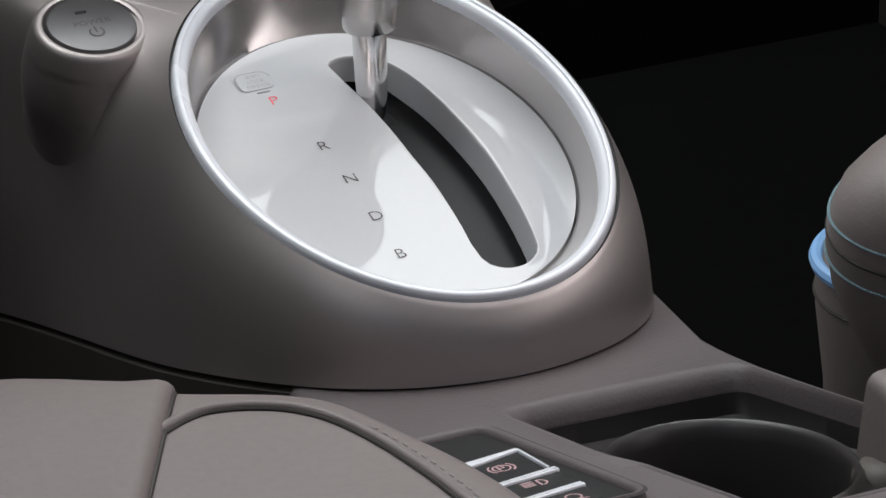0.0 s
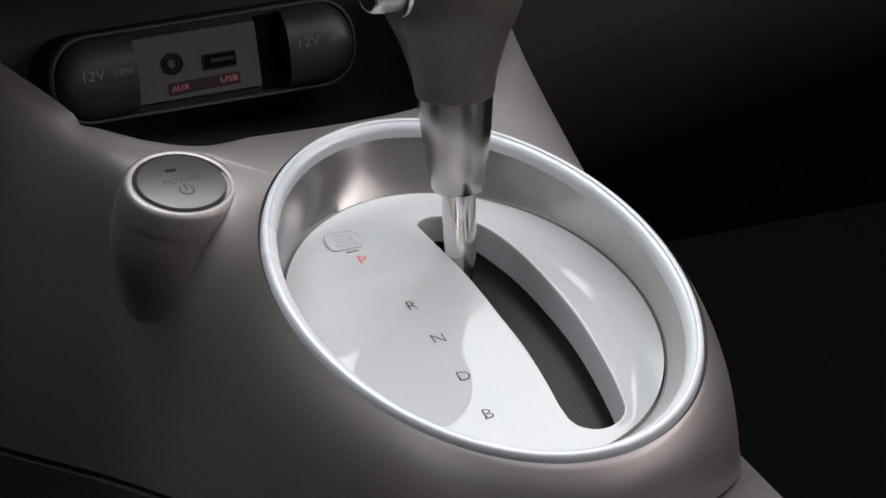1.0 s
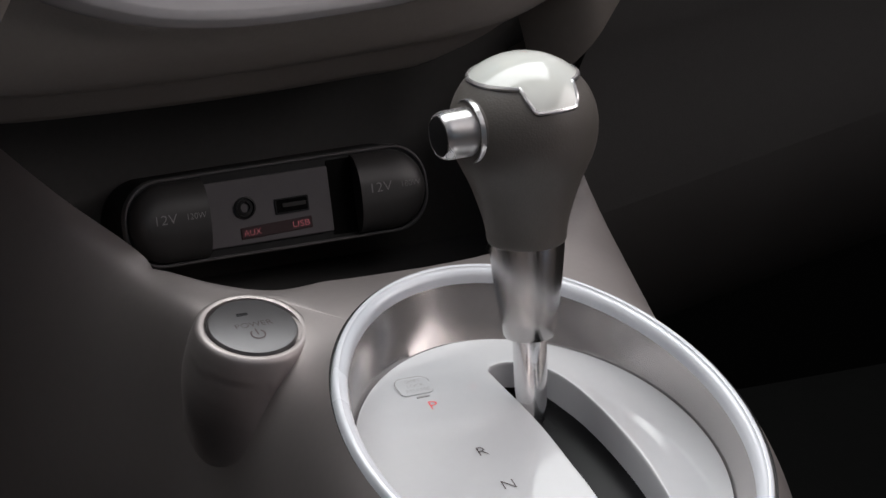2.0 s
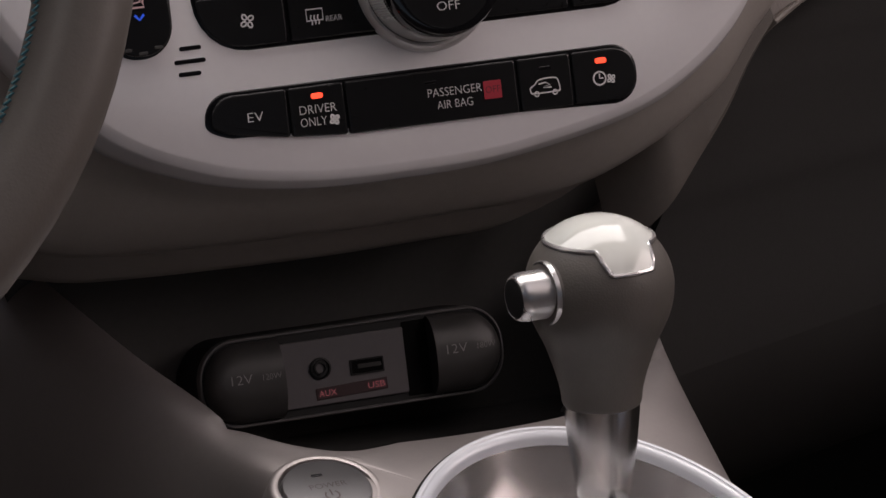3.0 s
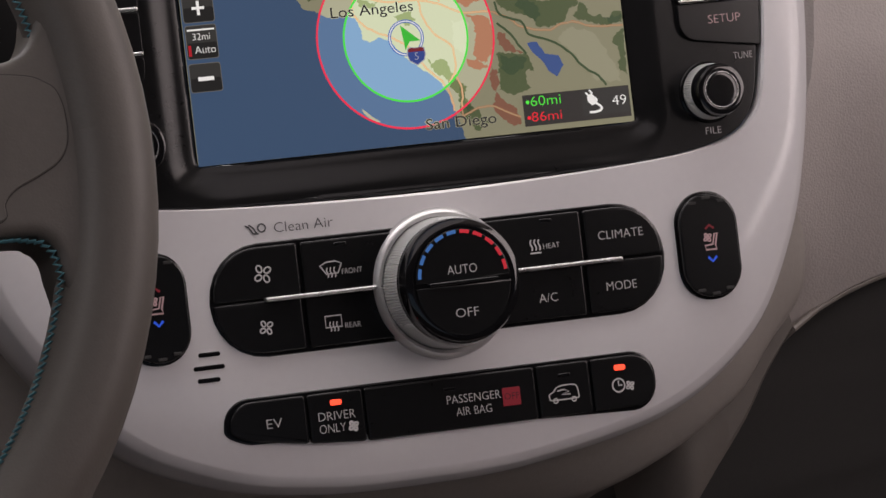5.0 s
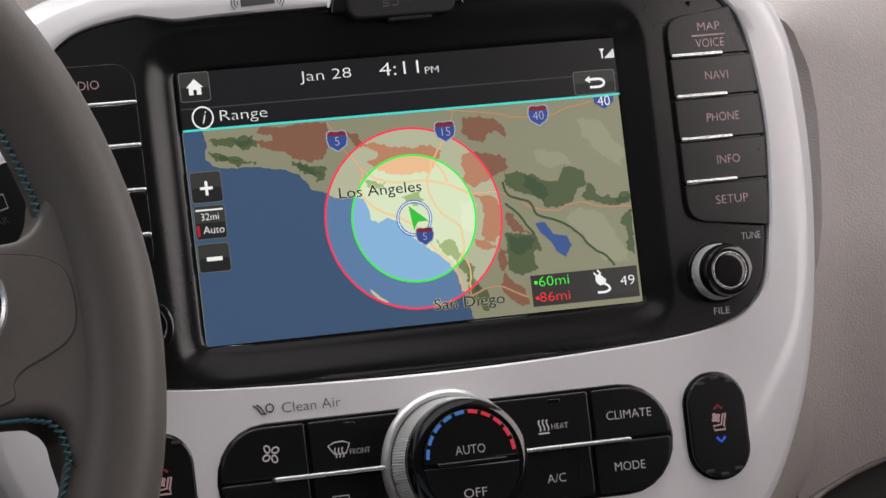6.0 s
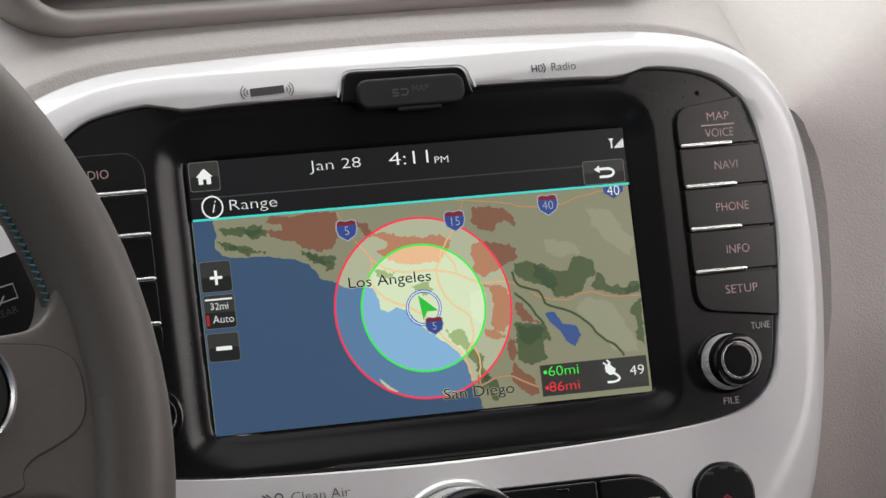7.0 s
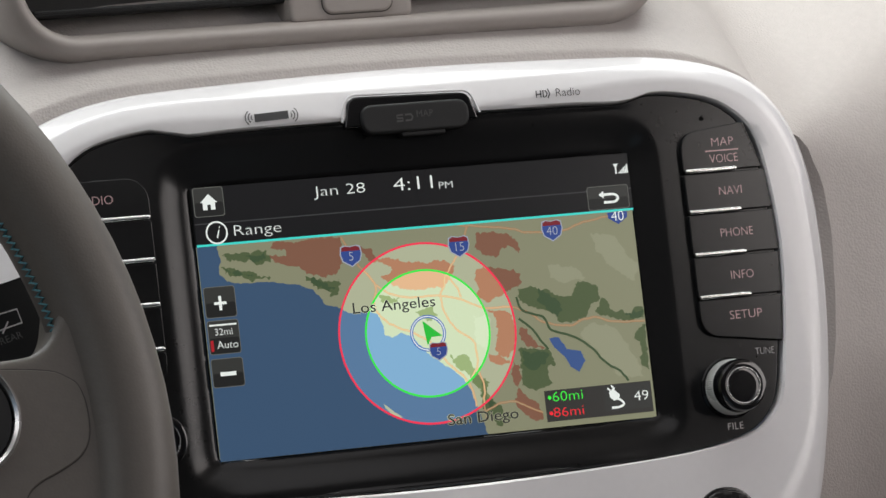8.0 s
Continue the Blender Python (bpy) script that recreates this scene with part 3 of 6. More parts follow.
    def key(x0, y0, x1, y1, name="screen_key"):
        a = poly(name, rounded(x1 - x0, y1 - y0, 5, (x0 + x1) / 2, (y0 + y1) / 2, 5), L_BTN2)
        poly("key_face", rounded(x1 - x0 - 2.4, y1 - y0 - 2.4, 4.5, (x0 + x1) / 2, (y0 + y1) / 2, 5), L_BTN, parent=a)
        poly("key_shade", rounded(x1 - x0 - 2.4, (y1 - y0) * 0.46, 4.5, (x0 + x1) / 2, y1 - (y1 - y0) * 0.23 - 1.2, 5), L_BTN3, parent=a)
        return a
    k = key(2, 0, 56, 52)
    poly("home_icon", [(29, 12), (44, 27), (40, 27), (40, 40), (32, 40), (32, 31), (26, 31), (26, 40), (18, 40), (18, 27), (14, 27)], L_TXT, parent=k)
    k = key(716, 56, 794, 99)
    part("back_icon", strokes([[(X(p.x), Y(p.y)) for p in spline([(746, 72), (764, 72), (771, 75), (773, 79), (771, 83), (764, 86), (746, 86)], 5, False)]], 0.0010, up(), 0), L_TXT, k, smooth=False)
    poly("back_arrow", [(737, 72), (747, 65), (747, 79)], L_TXT, parent=k)
    lettering("Jan 28", 0.0064, X(265), Y(24), up(), L_TXT, root, fit=93 * W / 800, name="date", thin=0.00009)
    lettering("4:11", 0.0082, X(402), Y(24), up(), L_TXT, root, fit=72 * W / 800, name="clock", thin=0.00008)
    lettering("PM", 0.0042, X(457), Y(31), up(), L_TXT, root, fit=25 * W / 800, name="clock")
    lettering("Range", 0.0065, X(109), Y(81), up(), L_TXT, root, fit=84 * W / 800, name="heading", thin=0.00009)
    part("info_icon", strokes([[(X(37) + 0.0040 * math.cos(q * 0.2618), Y(81) + 0.0040 * math.sin(q * 0.2618)) for q in range(25)]], 0.0006, up(), 0), L_TXT, root, smooth=False)
    lettering("i", 0.0070, X(37), Y(81), up(), L_TXT, root, shear=0.3, name="info_icon")
    bm = bmesh.new()
    h = up()
    for q in range(6):
        x, t = 780 + q * 3, 33 - q * 2.6
        bm.faces.new([bm.verts.new((X(a), Y(b), h)) for a, b in ((x, 36), (x + 2.4, 36), (x + 2.4, t), (x, t))])
    bm.faces.new([bm.verts.new((X(a), Y(b), h)) for a, b in ((770, 18), (780, 18), (775, 26))])
    bm.faces.new([bm.verts.new((X(a), Y(b), h)) for a, b in ((773.6, 20), (776.4, 20), (776.4, 36), (773.6, 36))])
    part("signal_icon", bm, L_TXT, root, smooth=False)
    # zoom keys
    k = key(1, 175, 57, 230)
    poly("plus_icon", [(18, 202), (40, 202), (40, 207), (18, 207)], L_TXT, parent=k)
    poly("plus_icon", [(26.5, 192), (31.5, 192), (31.5, 217), (26.5, 217)], L_TXT, parent=k)
    k = key(1, 234, 57, 294)
    lettering("32mi", 0.0037, X(29), Y(255), up(), L_TXT, k)
    poly("scale_bar", [(5, 241), (53, 241), (53, 244), (5, 244)], L_TXT, parent=k)
    lettering("Auto", 0.0041, X(34), Y(278), up(), L_TXT, k)
    poly("red_mark", [(4, 269), (9, 269), (9, 288), (4, 288)], L_DUST, parent=k)
    k = key(0, 301, 57, 352)
    poly("minus_icon", [(15, 325), (43, 325), (43, 332), (15, 332)], L_TXT, parent=k)
    # range box
    poly("range_box", [(592, 414), (792, 414), (792, 470), (592, 470)], L_INFO)
    poly("range_box", [(702, 416), (790, 416), (790, 462), (702, 462)], L_BTN)
    lettering("60mi", 0.0062, X(635), Y(427), up(), L_GREENT, root, fit=56 * W / 800, name="range_text")
    lettering("86mi", 0.0060, X(634), Y(455), up(), L_REDT, root, fit=56 * W / 800, name="range_text")
    for y, m in ((427, L_GREENT), (455, L_REDT)):
        poly("bullet", [(601 + 3.5 * math.cos(a), y + 3.5 * math.sin(a)) for a in [q * 0.63 for q in range(10)]], m)
    lettering("49", 0.0062, X(772), Y(440), up(), L_TXT, root, fit=27 * W / 800, name="range_text")
    poly("plug_icon", [(712, 428), (720, 422), (732, 434), (729, 442), (720, 444), (713, 437)], L_TXT)
    part("plug_cord", strokes([[(X(p.x), Y(p.y)) for p in spline([(727, 440), (735, 446), (737, 452), (728, 456), (714, 456)], 5, False)]], 0.0009, up(), 0), L_TXT, root, smooth=False)
    part("plug_pins", strokes([[(X(710), Y(420)), (X(716), Y(427))], [(X(717), Y(416)), (X(723), Y(423))]], 0.0007, up(), 0), L_TXT, root, smooth=False)


build_display()


# buttons beside the screen
FITS = {"MAP": 0.0093, "VOICE": 0.0119, "NAVI": 0.0096, "PHONE": 0.0137, "INFO": 0.0096, "SETUP": 0.0136, "RADIO": 0.0140}


def side_key(x0, x1, y0, y1, text, inner, radii, bar=True):
    k = thing("fascia_key", "black push button with pale lettering beside the screen" if text else "black push button beside the screen", "button", FACE, "keys beside the screen")
    if inner < 0:
        # the outer end follows the edge of the white fascia
        side = [p for p in spline(DISPLAY, 8) if p.x > 0.10]
        right = lambda y: max((p for p in side), key=lambda p: -abs(p.y - y)).x - 0.0003
        lift, drop = (0.0030 if len(text) == 2 else 0.0), (0.0046 if text[0] == "SETUP" else 0.0)
        out = corners([(x0, y0), (right(y0 - drop), y0 - drop), (right(y1 + lift), y1 + lift), (x0, y1)], (radii[3], 0.0004, 0.0004, radii[0]), 5)
    else:
        out = rounded(x1 - x0, y1 - y0, radii, (x0 + x1) / 2, (y0 + y1) / 2, 5)
    part("cap", slab(out, -0.006, 0.0004, 0.0003, flat=0.0007), M_KEY, k)
    if bar:
        bx0, bx1 = (x0 + 0.0004, x0 + 0.0222) if inner < 0 else (x1 - 0.0222, x1 - 0.0004)
        part("chrome_strip", slab(rounded(bx1 - bx0, 0.0016, 0.0007, (bx0 + bx1) / 2, y0 + 0.0002), 0.0000, 0.0016, 0.0005), M_CHROME, k, "slim bright chrome strip")
    for i, t in enumerate(text):
        lettering(t, 0.0054, (x0 + x1) / 2 + (0.0030 if t != "RADIO" else -0.0026), (y0 + y1) / 2 + (0.0032 * (len(text) - 1) - 0.0064 * i), 0.00045, M_LEGEND, k, fit=FITS[t])
    if len(text) == 2:
        part("underline", strokes([[((x0 + x1) / 2 - 0.0045, (y0 + y1) / 2), ((x0 + x1) / 2 + 0.0095, (y0 + y1) / 2)]], 0.0005, 0.0004), M_LEGEND, k, smooth=False)


ys = [0.0556, 0.0398, 0.0240, 0.0075, -0.0090, -0.0232]
for q, t in enumerate((("MAP", "VOICE"), ("NAVI",), ("PHONE",), ("INFO",), ("SETUP",))):
    side_key(0.1110, (0.1402, 0.1425, 0.1436, 0.1440, 0.1430)[q], ys[q + 1] + 0.0004, ys[q] - 0.0004, t, -1, (0.0085 if q == 0 else 0.0010, 0.0013, 0.0013, 0.0085 if q == 4 else 0.0010), q < 4)
for q in range(5):
    lo = -0.1410 + 0.0005 * q
    side_key(lo, -0.1042, ys[q + 1] + 0.0004, ys[q] - 0.0004, ("RADIO",) if q == 0 else (), 1, (0.0085 if q == 0 else 0.0013, 0.002, 0.0013, 0.0085 if q == 4 else 0.0013), q < 4)


def tuning_knob(x, y):
    k = thing("tuning_knob", "small gloss black rotary knob with knurled metal edge", "knob", FACE @ Matrix.Translation((x, y, -0.002)), "rotary knobs beside the screen")
    part("socket_ring", turned([(0.0120, 0.0002), (0.0119, 0.0009), (0.0115, 0.0010), (0.0113, 0.0002)], 48), M_GLOSSBLACK, k)
    rings, n = [], 144
    for z, r in ((0.0005, 0.0100), (0.0015, 0.0102), (0.0062, 0.0100), (0.0068, 0.0096)):
        rings.append([((r + (0.0006 if q % 2 else 0)) * math.cos(2 * math.pi * q / n), (r + (0.0006 if q % 2 else 0)) * math.sin(2 * math.pi * q / n), z) for q in range(n)])
    part("knurled_ring", loft(rings, cap1=True), M_KNURL, k, "finely knurled satin metal grip", smooth=False)
    part("cap", turned([(0.0100, 0.0066), (0.0102, 0.0076), (0.0101, 0.0118), (0.0095, 0.0130), (0.0076, 0.0134), (0.0069, 0.0132)], 56, cap=False), M_GLOSSBLACK, k)
    part("cap_face", turned([(0.0070, 0.0130), (0.0066, 0.0131), (0.0040, 0.0129), (0.0001, 0.0128)], 48), M_GLOSSBLACK, k, "gloss black dished knob face")
    part("inlay_ring", turned([(0.0071, 0.0131), (0.0069, 0.0136), (0.0067, 0.0136), (0.0065, 0.0130)], 56, cap=False), M_SATIN, k, "thin metal inlay ring")
    return k


tuning_knob(0.1205, -0.0435)
tuning_knob(-0.1130, -0.0425)
lettering("TUNE", 0.0044, 0.1371, -0.0308, -0.0016, M_LEGENDW, fascia, fit=0.008)
lettering("FILE", 0.0044, 0.1210, -0.0585, -0.0016, M_LEGENDW, fascia, fit=0.0066)
part("microphone_hole", turned([(0.0010, 0), (0.0009, 0.0001), (0.0001, 0.0001)], 16), M_VOID, fascia).matrix_basis = Matrix.Translation((0.1222, 0.0607, -0.0018))

# card slot cover in its own white-rimmed notch
card = thing("card_slot_cover", "black card slot cover with faint lettering above the screen", "cover", FACE)
part("notch", slab(corners([(0.0290, 0.0672), (0.0256, 0.0776), (-0.0226, 0.0789), (-0.0250, 0.0672)], (0.0008, 0.0052, 0.0052, 0.0008), 8), -0.004, 0.0010, 0.0005), M_GLOSSBLACK, card)
part("notch_step", tube([(x, y, 0.0008) for x, y in corners([(0.0300, 0.0690), (0.0264, 0.0784), (-0.0234, 0.0797), (-0.0258, 0.0690)], (0.0004, 0.0056, 0.0056, 0.0004), 8)[8:-8]], 0.0005, 6), M_WHITE, card, "thin white step round the notch")
part("cover", slab(rounded(0.0435, 0.0112, 0.0044, 0.0032, 0.0696), -0.003, 0.0026, 0.0010), M_BLACK, card)
part("finger_lip", slab(rounded(0.0180, 0.0020, 0.0009, 0.0060, 0.0634), -0.003, 0.0018, 0.0006), M_BLACK, card)
lettering("MAP", 0.0042, 0.0068, 0.0704, 0.0027, M_INKFAINT, card, fit=0.0066)
part("logo_mark", strokes([[(-0.0020, 0.0706), (-0.0045, 0.0704), (-0.0045, 0.0694), (-0.0022, 0.0693), (-0.0022, 0.0683), (-0.0047, 0.0682)], [(-0.0012, 0.0683), (0.0012, 0.0684), (0.0018, 0.0695), (0.0012, 0.0706), (-0.0012, 0.0705)]], 0.0007, 0.0027), M_INKFAINT, card, smooth=False)

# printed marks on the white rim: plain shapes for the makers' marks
part("printed_mark", strokes([[(-0.0600, 0.0737), (-0.0466, 0.0742)]], 0.0030, 0.0006), M_INK, fascia, smooth=False)
arcs = []
for s in (-1, 1):
    for r in (0.0012, 0.0024, 0.0036):
        arcs.append([(-0.0533 + s * (0.0068 + r * math.cos(a)), 0.07395 + 0.9 * r * math.sin(a)) for a in [(-50 + 20 * q) * math.pi / 180 for q in range(6)]])
part("printed_arcs", strokes(arcs, 0.0004, 0.0006), M_INK, fascia, smooth=False)
lettering("Radio", 0.0046, 0.0668, 0.0746, 0.0007, M_INK, fascia)
part("printed_mark", strokes([[(0.0538, 0.0733), (0.0538, 0.0760)], [(0.0556, 0.0733), (0.0556, 0.0760)], [(0.0538, 0.0746), (0.0556, 0.0746)], [(0.0566, 0.0733), (0.0566, 0.0760), (0.0578, 0.0757), (0.0582, 0.0746), (0.0577, 0.0735), (0.0566, 0.0733)],
                              [(0.0585, 0.0765), (0.0593, 0.0746), (0.0585, 0.0728)]], 0.0005, 0.0006), M_INK, fascia, smooth=False)

# ---- climate controls ----
lettering("Clean Air", 0.0062, -0.0505, -0.0772, 0.0007, M_INK, fascia, fit=0.0232)
part("clean_air_mark", strokes([[(-0.0732, -0.0752), (-0.0717, -0.0762), (-0.0702, -0.0785)], [(-0.0717, -0.0750), (-0.0702, -0.0762), (-0.0689, -0.0785)], [(-0.0702, -0.0785), (-0.0682, -0.0786)],
                                [(-0.0668 + 0.0015 * math.cos(a), -0.0766 + 0.0015 * math.sin(a)) for a in [q * 0.5236 for q in range(13)]]], 0.0006, 0.0006), M_INK, fascia, smooth=False)


def recess(outline, h=0.0005):
    """Black plate under a control; its edge is painted shade for the gap in the white face."""
    return part("gap_shade_edge", slab(offset(outline, -0.0011), -0.004, h + 0.0004, 0.0005), M_GLOSSBLACK, fascia)


def control(name, label, outline, height=0.0022, mat=None, group=""):
    k = thing(name, label, "button", FACE, group)
    part("cap", slab(outline, -0.002, height, 0.0007, flat=0.0012), mat or M_KEY, k)
    return k


GAP = 0.00035
recess(rounded(0.1816, 0.0400, 0.0195, 0.0016, -0.1030))


def fan_icon(x, y, s):
    out = []
    for q in range(4):
        a = q * math.pi / 2 + 0.4
        loop = []
        for k in range(9):
            b = k * math.pi / 4
            px, py = 0.62 * s + 0.40 * s * math.cos(b), 0.30 * s * math.sin(b) + 0.12 * s
            loop.append((x + px * math.cos(a) - py * math.sin(a), y + px * math.sin(a) + py * math.cos(a)))
        out.append(loop)
    return out


def wave_lines(x, y, s, n=3):
    return [[(x + (q - (n - 1) / 2) * 0.62 * s + 0.14 * s * math.sin(k * 1.1), y - s * 0.8 + k * s * 0.27) for k in range(7)] for q in range(n)]


LG = "climate control buttons"
left = [((-0.0893, -0.0542), (-0.1030, -0.0830), (0.0013, 0.0176, 0.0013, 0.0013)), ((-0.0535, 0.0), (-0.1030, -0.0830), (0.0013,) * 4),
        ((-0.0893, -0.0545), (-0.1230, -0.1030), (0.0013, 0.0013, 0.0176, 0.0013)), ((-0.0538, 0.0), (-0.1230, -0.1030), (0.0013,) * 4),
        ((0.0, 0.0602), (-0.1030, -0.0830), (0.0013,) * 4), ((0.0608, 0.0924), (-0.1030, -0.0830), (0.0176, 0.0013, 0.0013, 0.0013)),
        ((0.0, 0.0590), (-0.1230, -0.1030), (0.0013,) * 4), ((0.0598, 0.0924), (-0.1230, -0.1030), (0.0013, 0.0013, 0.0013, 0.0176))]
names = ("fan symbol", "front defrost symbol", "fan symbol", "rear defrost symbol", "heat symbol", "lettering", "lettering", "lettering")
keys = []
for ((x0, x1), (y0, y1), r), nm in zip(left, names):
    keys.append(control("climate_button", "black climate button with pale " + nm, rounded(x1 - x0 - 2 * GAP, y1 - y0 - 2 * GAP, r, (x0 + x1) / 2, (y0 + y1) / 2, 7), group=LG))
HT = 0.0023
part("symbol", strokes(fan_icon(-0.0690, -0.0935, 0.0036), 0.0006, HT), M_LEGENDW, keys[0], smooth=False)
part("symbol", strokes(fan_icon(-0.0700, -0.1133, 0.0028), 0.0006, HT), M_LEGENDW, keys[2], smooth=False)
front = [[(-0.0465, -0.0930), (-0.0440, -0.0919), (-0.0404, -0.0917), (-0.0379, -0.0927), (-0.0396, -0.0962), (-0.0442, -0.0963), (-0.0465, -0.0930)]] + wave_lines(-0.0423, -0.0958, 0.0023)
part("symbol", strokes(front, 0.0005, HT), M_LEGENDW, keys[1], smooth=False)
lettering("FRONT", 0.0034, -0.0341, -0.0960, HT + 0.0001, M_LEGENDW, keys[1], fit=0.0080)
rear = [[(-0.0468, -0.1118), (-0.0404, -0.1118), (-0.0404, -0.1160), (-0.0468, -0.1160), (-0.0468, -0.1118)]] + wave_lines(-0.0436, -0.1158, 0.0022)
part("symbol", strokes(rear, 0.0005, HT), M_LEGENDW, keys[3], smooth=False)
lettering("REAR", 0.0034, -0.0361, -0.1160, HT + 0.0001, M_LEGENDW, keys[3], fit=0.0064)
part("symbol", strokes(wave_lines(0.0402, -0.0944, 0.0026) + [[(0.0379, -0.0974), (0.0424, -0.0974)]], 0.0006, HT), M_LEGENDW, keys[4], smooth=False)
lettering("HEAT", 0.0034, 0.0467, -0.0953, HT + 0.0001, M_LEGENDW, keys[4], fit=0.0068)
lettering("CLIMATE", 0.0054, 0.0755, -0.0938, HT + 0.0001, M_LEGENDW, keys[5], fit=0.0186)
lettering("A/C", 0.0054, 0.0432, -0.1148, HT + 0.0001, M_LEGENDW, keys[6], fit=0.0076)
lettering("MODE", 0.0054, 0.0735, -0.1133, HT + 0.0001, M_LEGENDW, keys[7], fit=0.0125)
for k, x in ((1, -0.0375), (4, 0.0455)):
    part("indicator", slab(rounded(0.0050, 0.0013, 0.0004, x, -0.0856), 0.002, 0.0024, 0.0002), M_GLOSSBLACK, keys[k])
for x0, x1 in ((-0.0692, -0.0225), (0.0300, 0.0750)):
    bar = thing("trim_bar", "slim satin chrome bar between the climate buttons", "trim", FACE, "climate trim bars")
    part("bar", slab(rounded(x1 - x0, 0.0017, 0.0008, (x0 + x1) / 2, -0.1032), 0.001, 0.0040, 0.0007), M_SATIN, bar)

# round temperature knob
knob = thing("temperature_knob", "large black climate knob with knurled metal ring and coloured scale", "knob", FACE @ Matrix.Translation((0.0018, -0.1045, 0.0)) @ Matrix.Diagonal((1.03, 1.03, 1.0, 1.0)))
part("base_ring", turned([(0.0276, -0.002), (0.0276, 0.0015), (0.0269, 0.0036), (0.0256, 0.0044), (0.0243, 0.0036), (0.0240, 0.001)], 96, cap=False), M_RING, knob, "smooth satin metal base ring")
rings, n = [], 280
for z, r in ((0.0010, 0.0234), (0.0030, 0.0235), (0.0138, 0.0229), (0.0146, 0.0225)):
    rings.append([((r + (0.00060 if q % 2 else 0)) * math.cos(2 * math.pi * q / n), (r + (0.00060 if q % 2 else 0)) * math.sin(2 * math.pi * q / n), z) for q in range(n)])
part("knurled_ring", loft(rings), M_KNURL, knob, "finely knurled satin metal ring", smooth=False)
# flat black ring that paints the shadow between base and knurled ring
part("shadow_ring", turned([(0.0242, 0.0022), (0.0232, 0.0022)], 96, cap=False), M_BLACK_MATT, knob, "dark ring for the shade round the knurled ring")
part("black_collar", turned([(0.0222, 0.0140), (0.0227, 0.0152), (0.0228, 0.0180), (0.0224, 0.0192)], 96, cap=False), M_GLOSSBLACK, knob)
part("face", turned([(0.0226, 0.0170), (0.0226, 0.0205), (0.0220, 0.0217), (0.0205, 0.0223), (0.0190, 0.0222), (0.0186, 0.0217), (0.0001, 0.0217)], 96), M_GLOSSBLACK, knob, "gloss black knob face")
for nm, sx, y, t in (("upper_button", 1, 1, "AUTO"), ("lower_button", 1, -1, "OFF")):
    half = [(0.0184 * math.cos(a), 0.0184 * math.sin(a) * y + y * 0.0003) for a in [math.pi * q / 24 for q in range(25)]]
    half = [(x, yy - 0.0010 if y < 0 else yy) for x, yy in half]
    if y < 0:
        half = half[::-1]
    b = part(nm, slab(half, 0.0205, 0.0224, 0.0005, flat=0.0010), M_KEY, knob)
    lettering(t, 0.0054, 0.0, 0.0040 if y > 0 else -0.0116, 0.0225, M_LEGENDW, b, fit=0.0115 if y > 0 else 0.0089)
part("groove_bar", slab(rounded(0.0270, 0.0013, 0.0006, 0, -0.0004), 0.021, 0.0233, 0.0004), M_GLOSSBLACK, knob)
for q in range(10):
    a0 = radians(180 - 4 - q * 17.6)
    arc = [(0.0168 * math.cos(a0 - radians(k * 3.1)), 0.0168 * math.sin(a0 - radians(k * 3.1)) + 0.001) for k in range(5)]
    part("scale_dash", strokes([arc], 0.0013, 0.0224), M_BLUEARC if q < 5 else M_REDMARK, knob, "blue scale dash" if q < 5 else "red scale dash", smooth=False)

# lower strip of switches
strip = rounded(0.1720, 0.0200, 0.0090, -0.0033, -0.1495)


def taper(line):
    """The strip narrows from below towards its driver's end."""
    lift = lambda x: 0.0054 * (max(0.0, -0.028 - x) / 0.054) ** 1.9
    return [(x, y if y > -0.1496 else -0.1496 + (y + 0.1496) * (1 - lift(x) / 0.0099)) for x, y in line]


recess(taper([(x, y + (-0.0012 if y < -0.15 else 0) * (1 - (x / 0.09) ** 2)) for x, y in strip]))
SG = "lower switch strip"
cells = [(-0.0885, -0.0578, (0.0013, 0.0088, 0.0088, 0.0013)), (-0.0578, -0.0352, (0.0013,) * 4), (-0.0352, 0.0342, (0.0013,) * 4), (0.0342, 0.0567, (0.0013,) * 4), (0.0567, 0.0835, (0.0088, 0.0013, 0.0013, 0.0088))]
lab = ("black switch with pale EV lettering", "black driver only switch with lit red lamp", "black blank panel with passenger airbag lettering", "black recirculation switch with car symbol", "black timer switch with clock symbol and lit red lamp")
sw = [control("strip_switch", l, taper(rounded(x1 - x0 - 2 * GAP, 0.0197, r, (x0 + x1) / 2, -0.1496, 6)), group=SG) for (x0, x1, r), l in zip(cells, lab)]
lettering("EV", 0.0058, -0.0714, -0.1489, HT + 0.0001, M_LEGENDW, sw[0], fit=0.0062)
lettering("DRIVER", 0.0054, -0.0467, -0.1487, HT + 0.0001, M_LEGENDW, sw[1], fit=0.0146)
lettering("ONLY", 0.0054, -0.0488, -0.1533, HT + 0.0001, M_LEGENDW, sw[1], fit=0.0104)
part("symbol", strokes(fan_icon(-0.0405, -0.1532, 0.0019), 0.0009, HT), M_LEGENDW, sw[1], smooth=False)
lettering("PASSENGER", 0.0052, 0.0082, -0.1484, HT + 0.0001, M_LEGENDW, sw[2], fit=0.0218)
lettering("AIR BAG", 0.0052, 0.0080, -0.1532, HT + 0.0001, M_LEGENDW, sw[2], fit=0.0144)
part("lamp_window", slab(rounded(0.0072, 0.0068, 0.0004, 0.0236, -0.1497), 0.002, 0.00235, 0.0001), M_REDDIM, sw[2], "dim red lamp window")
lettering("OFF", 0.0036, 0.0236, -0.1497, HT + 0.0002, M_BLACK, sw[2])
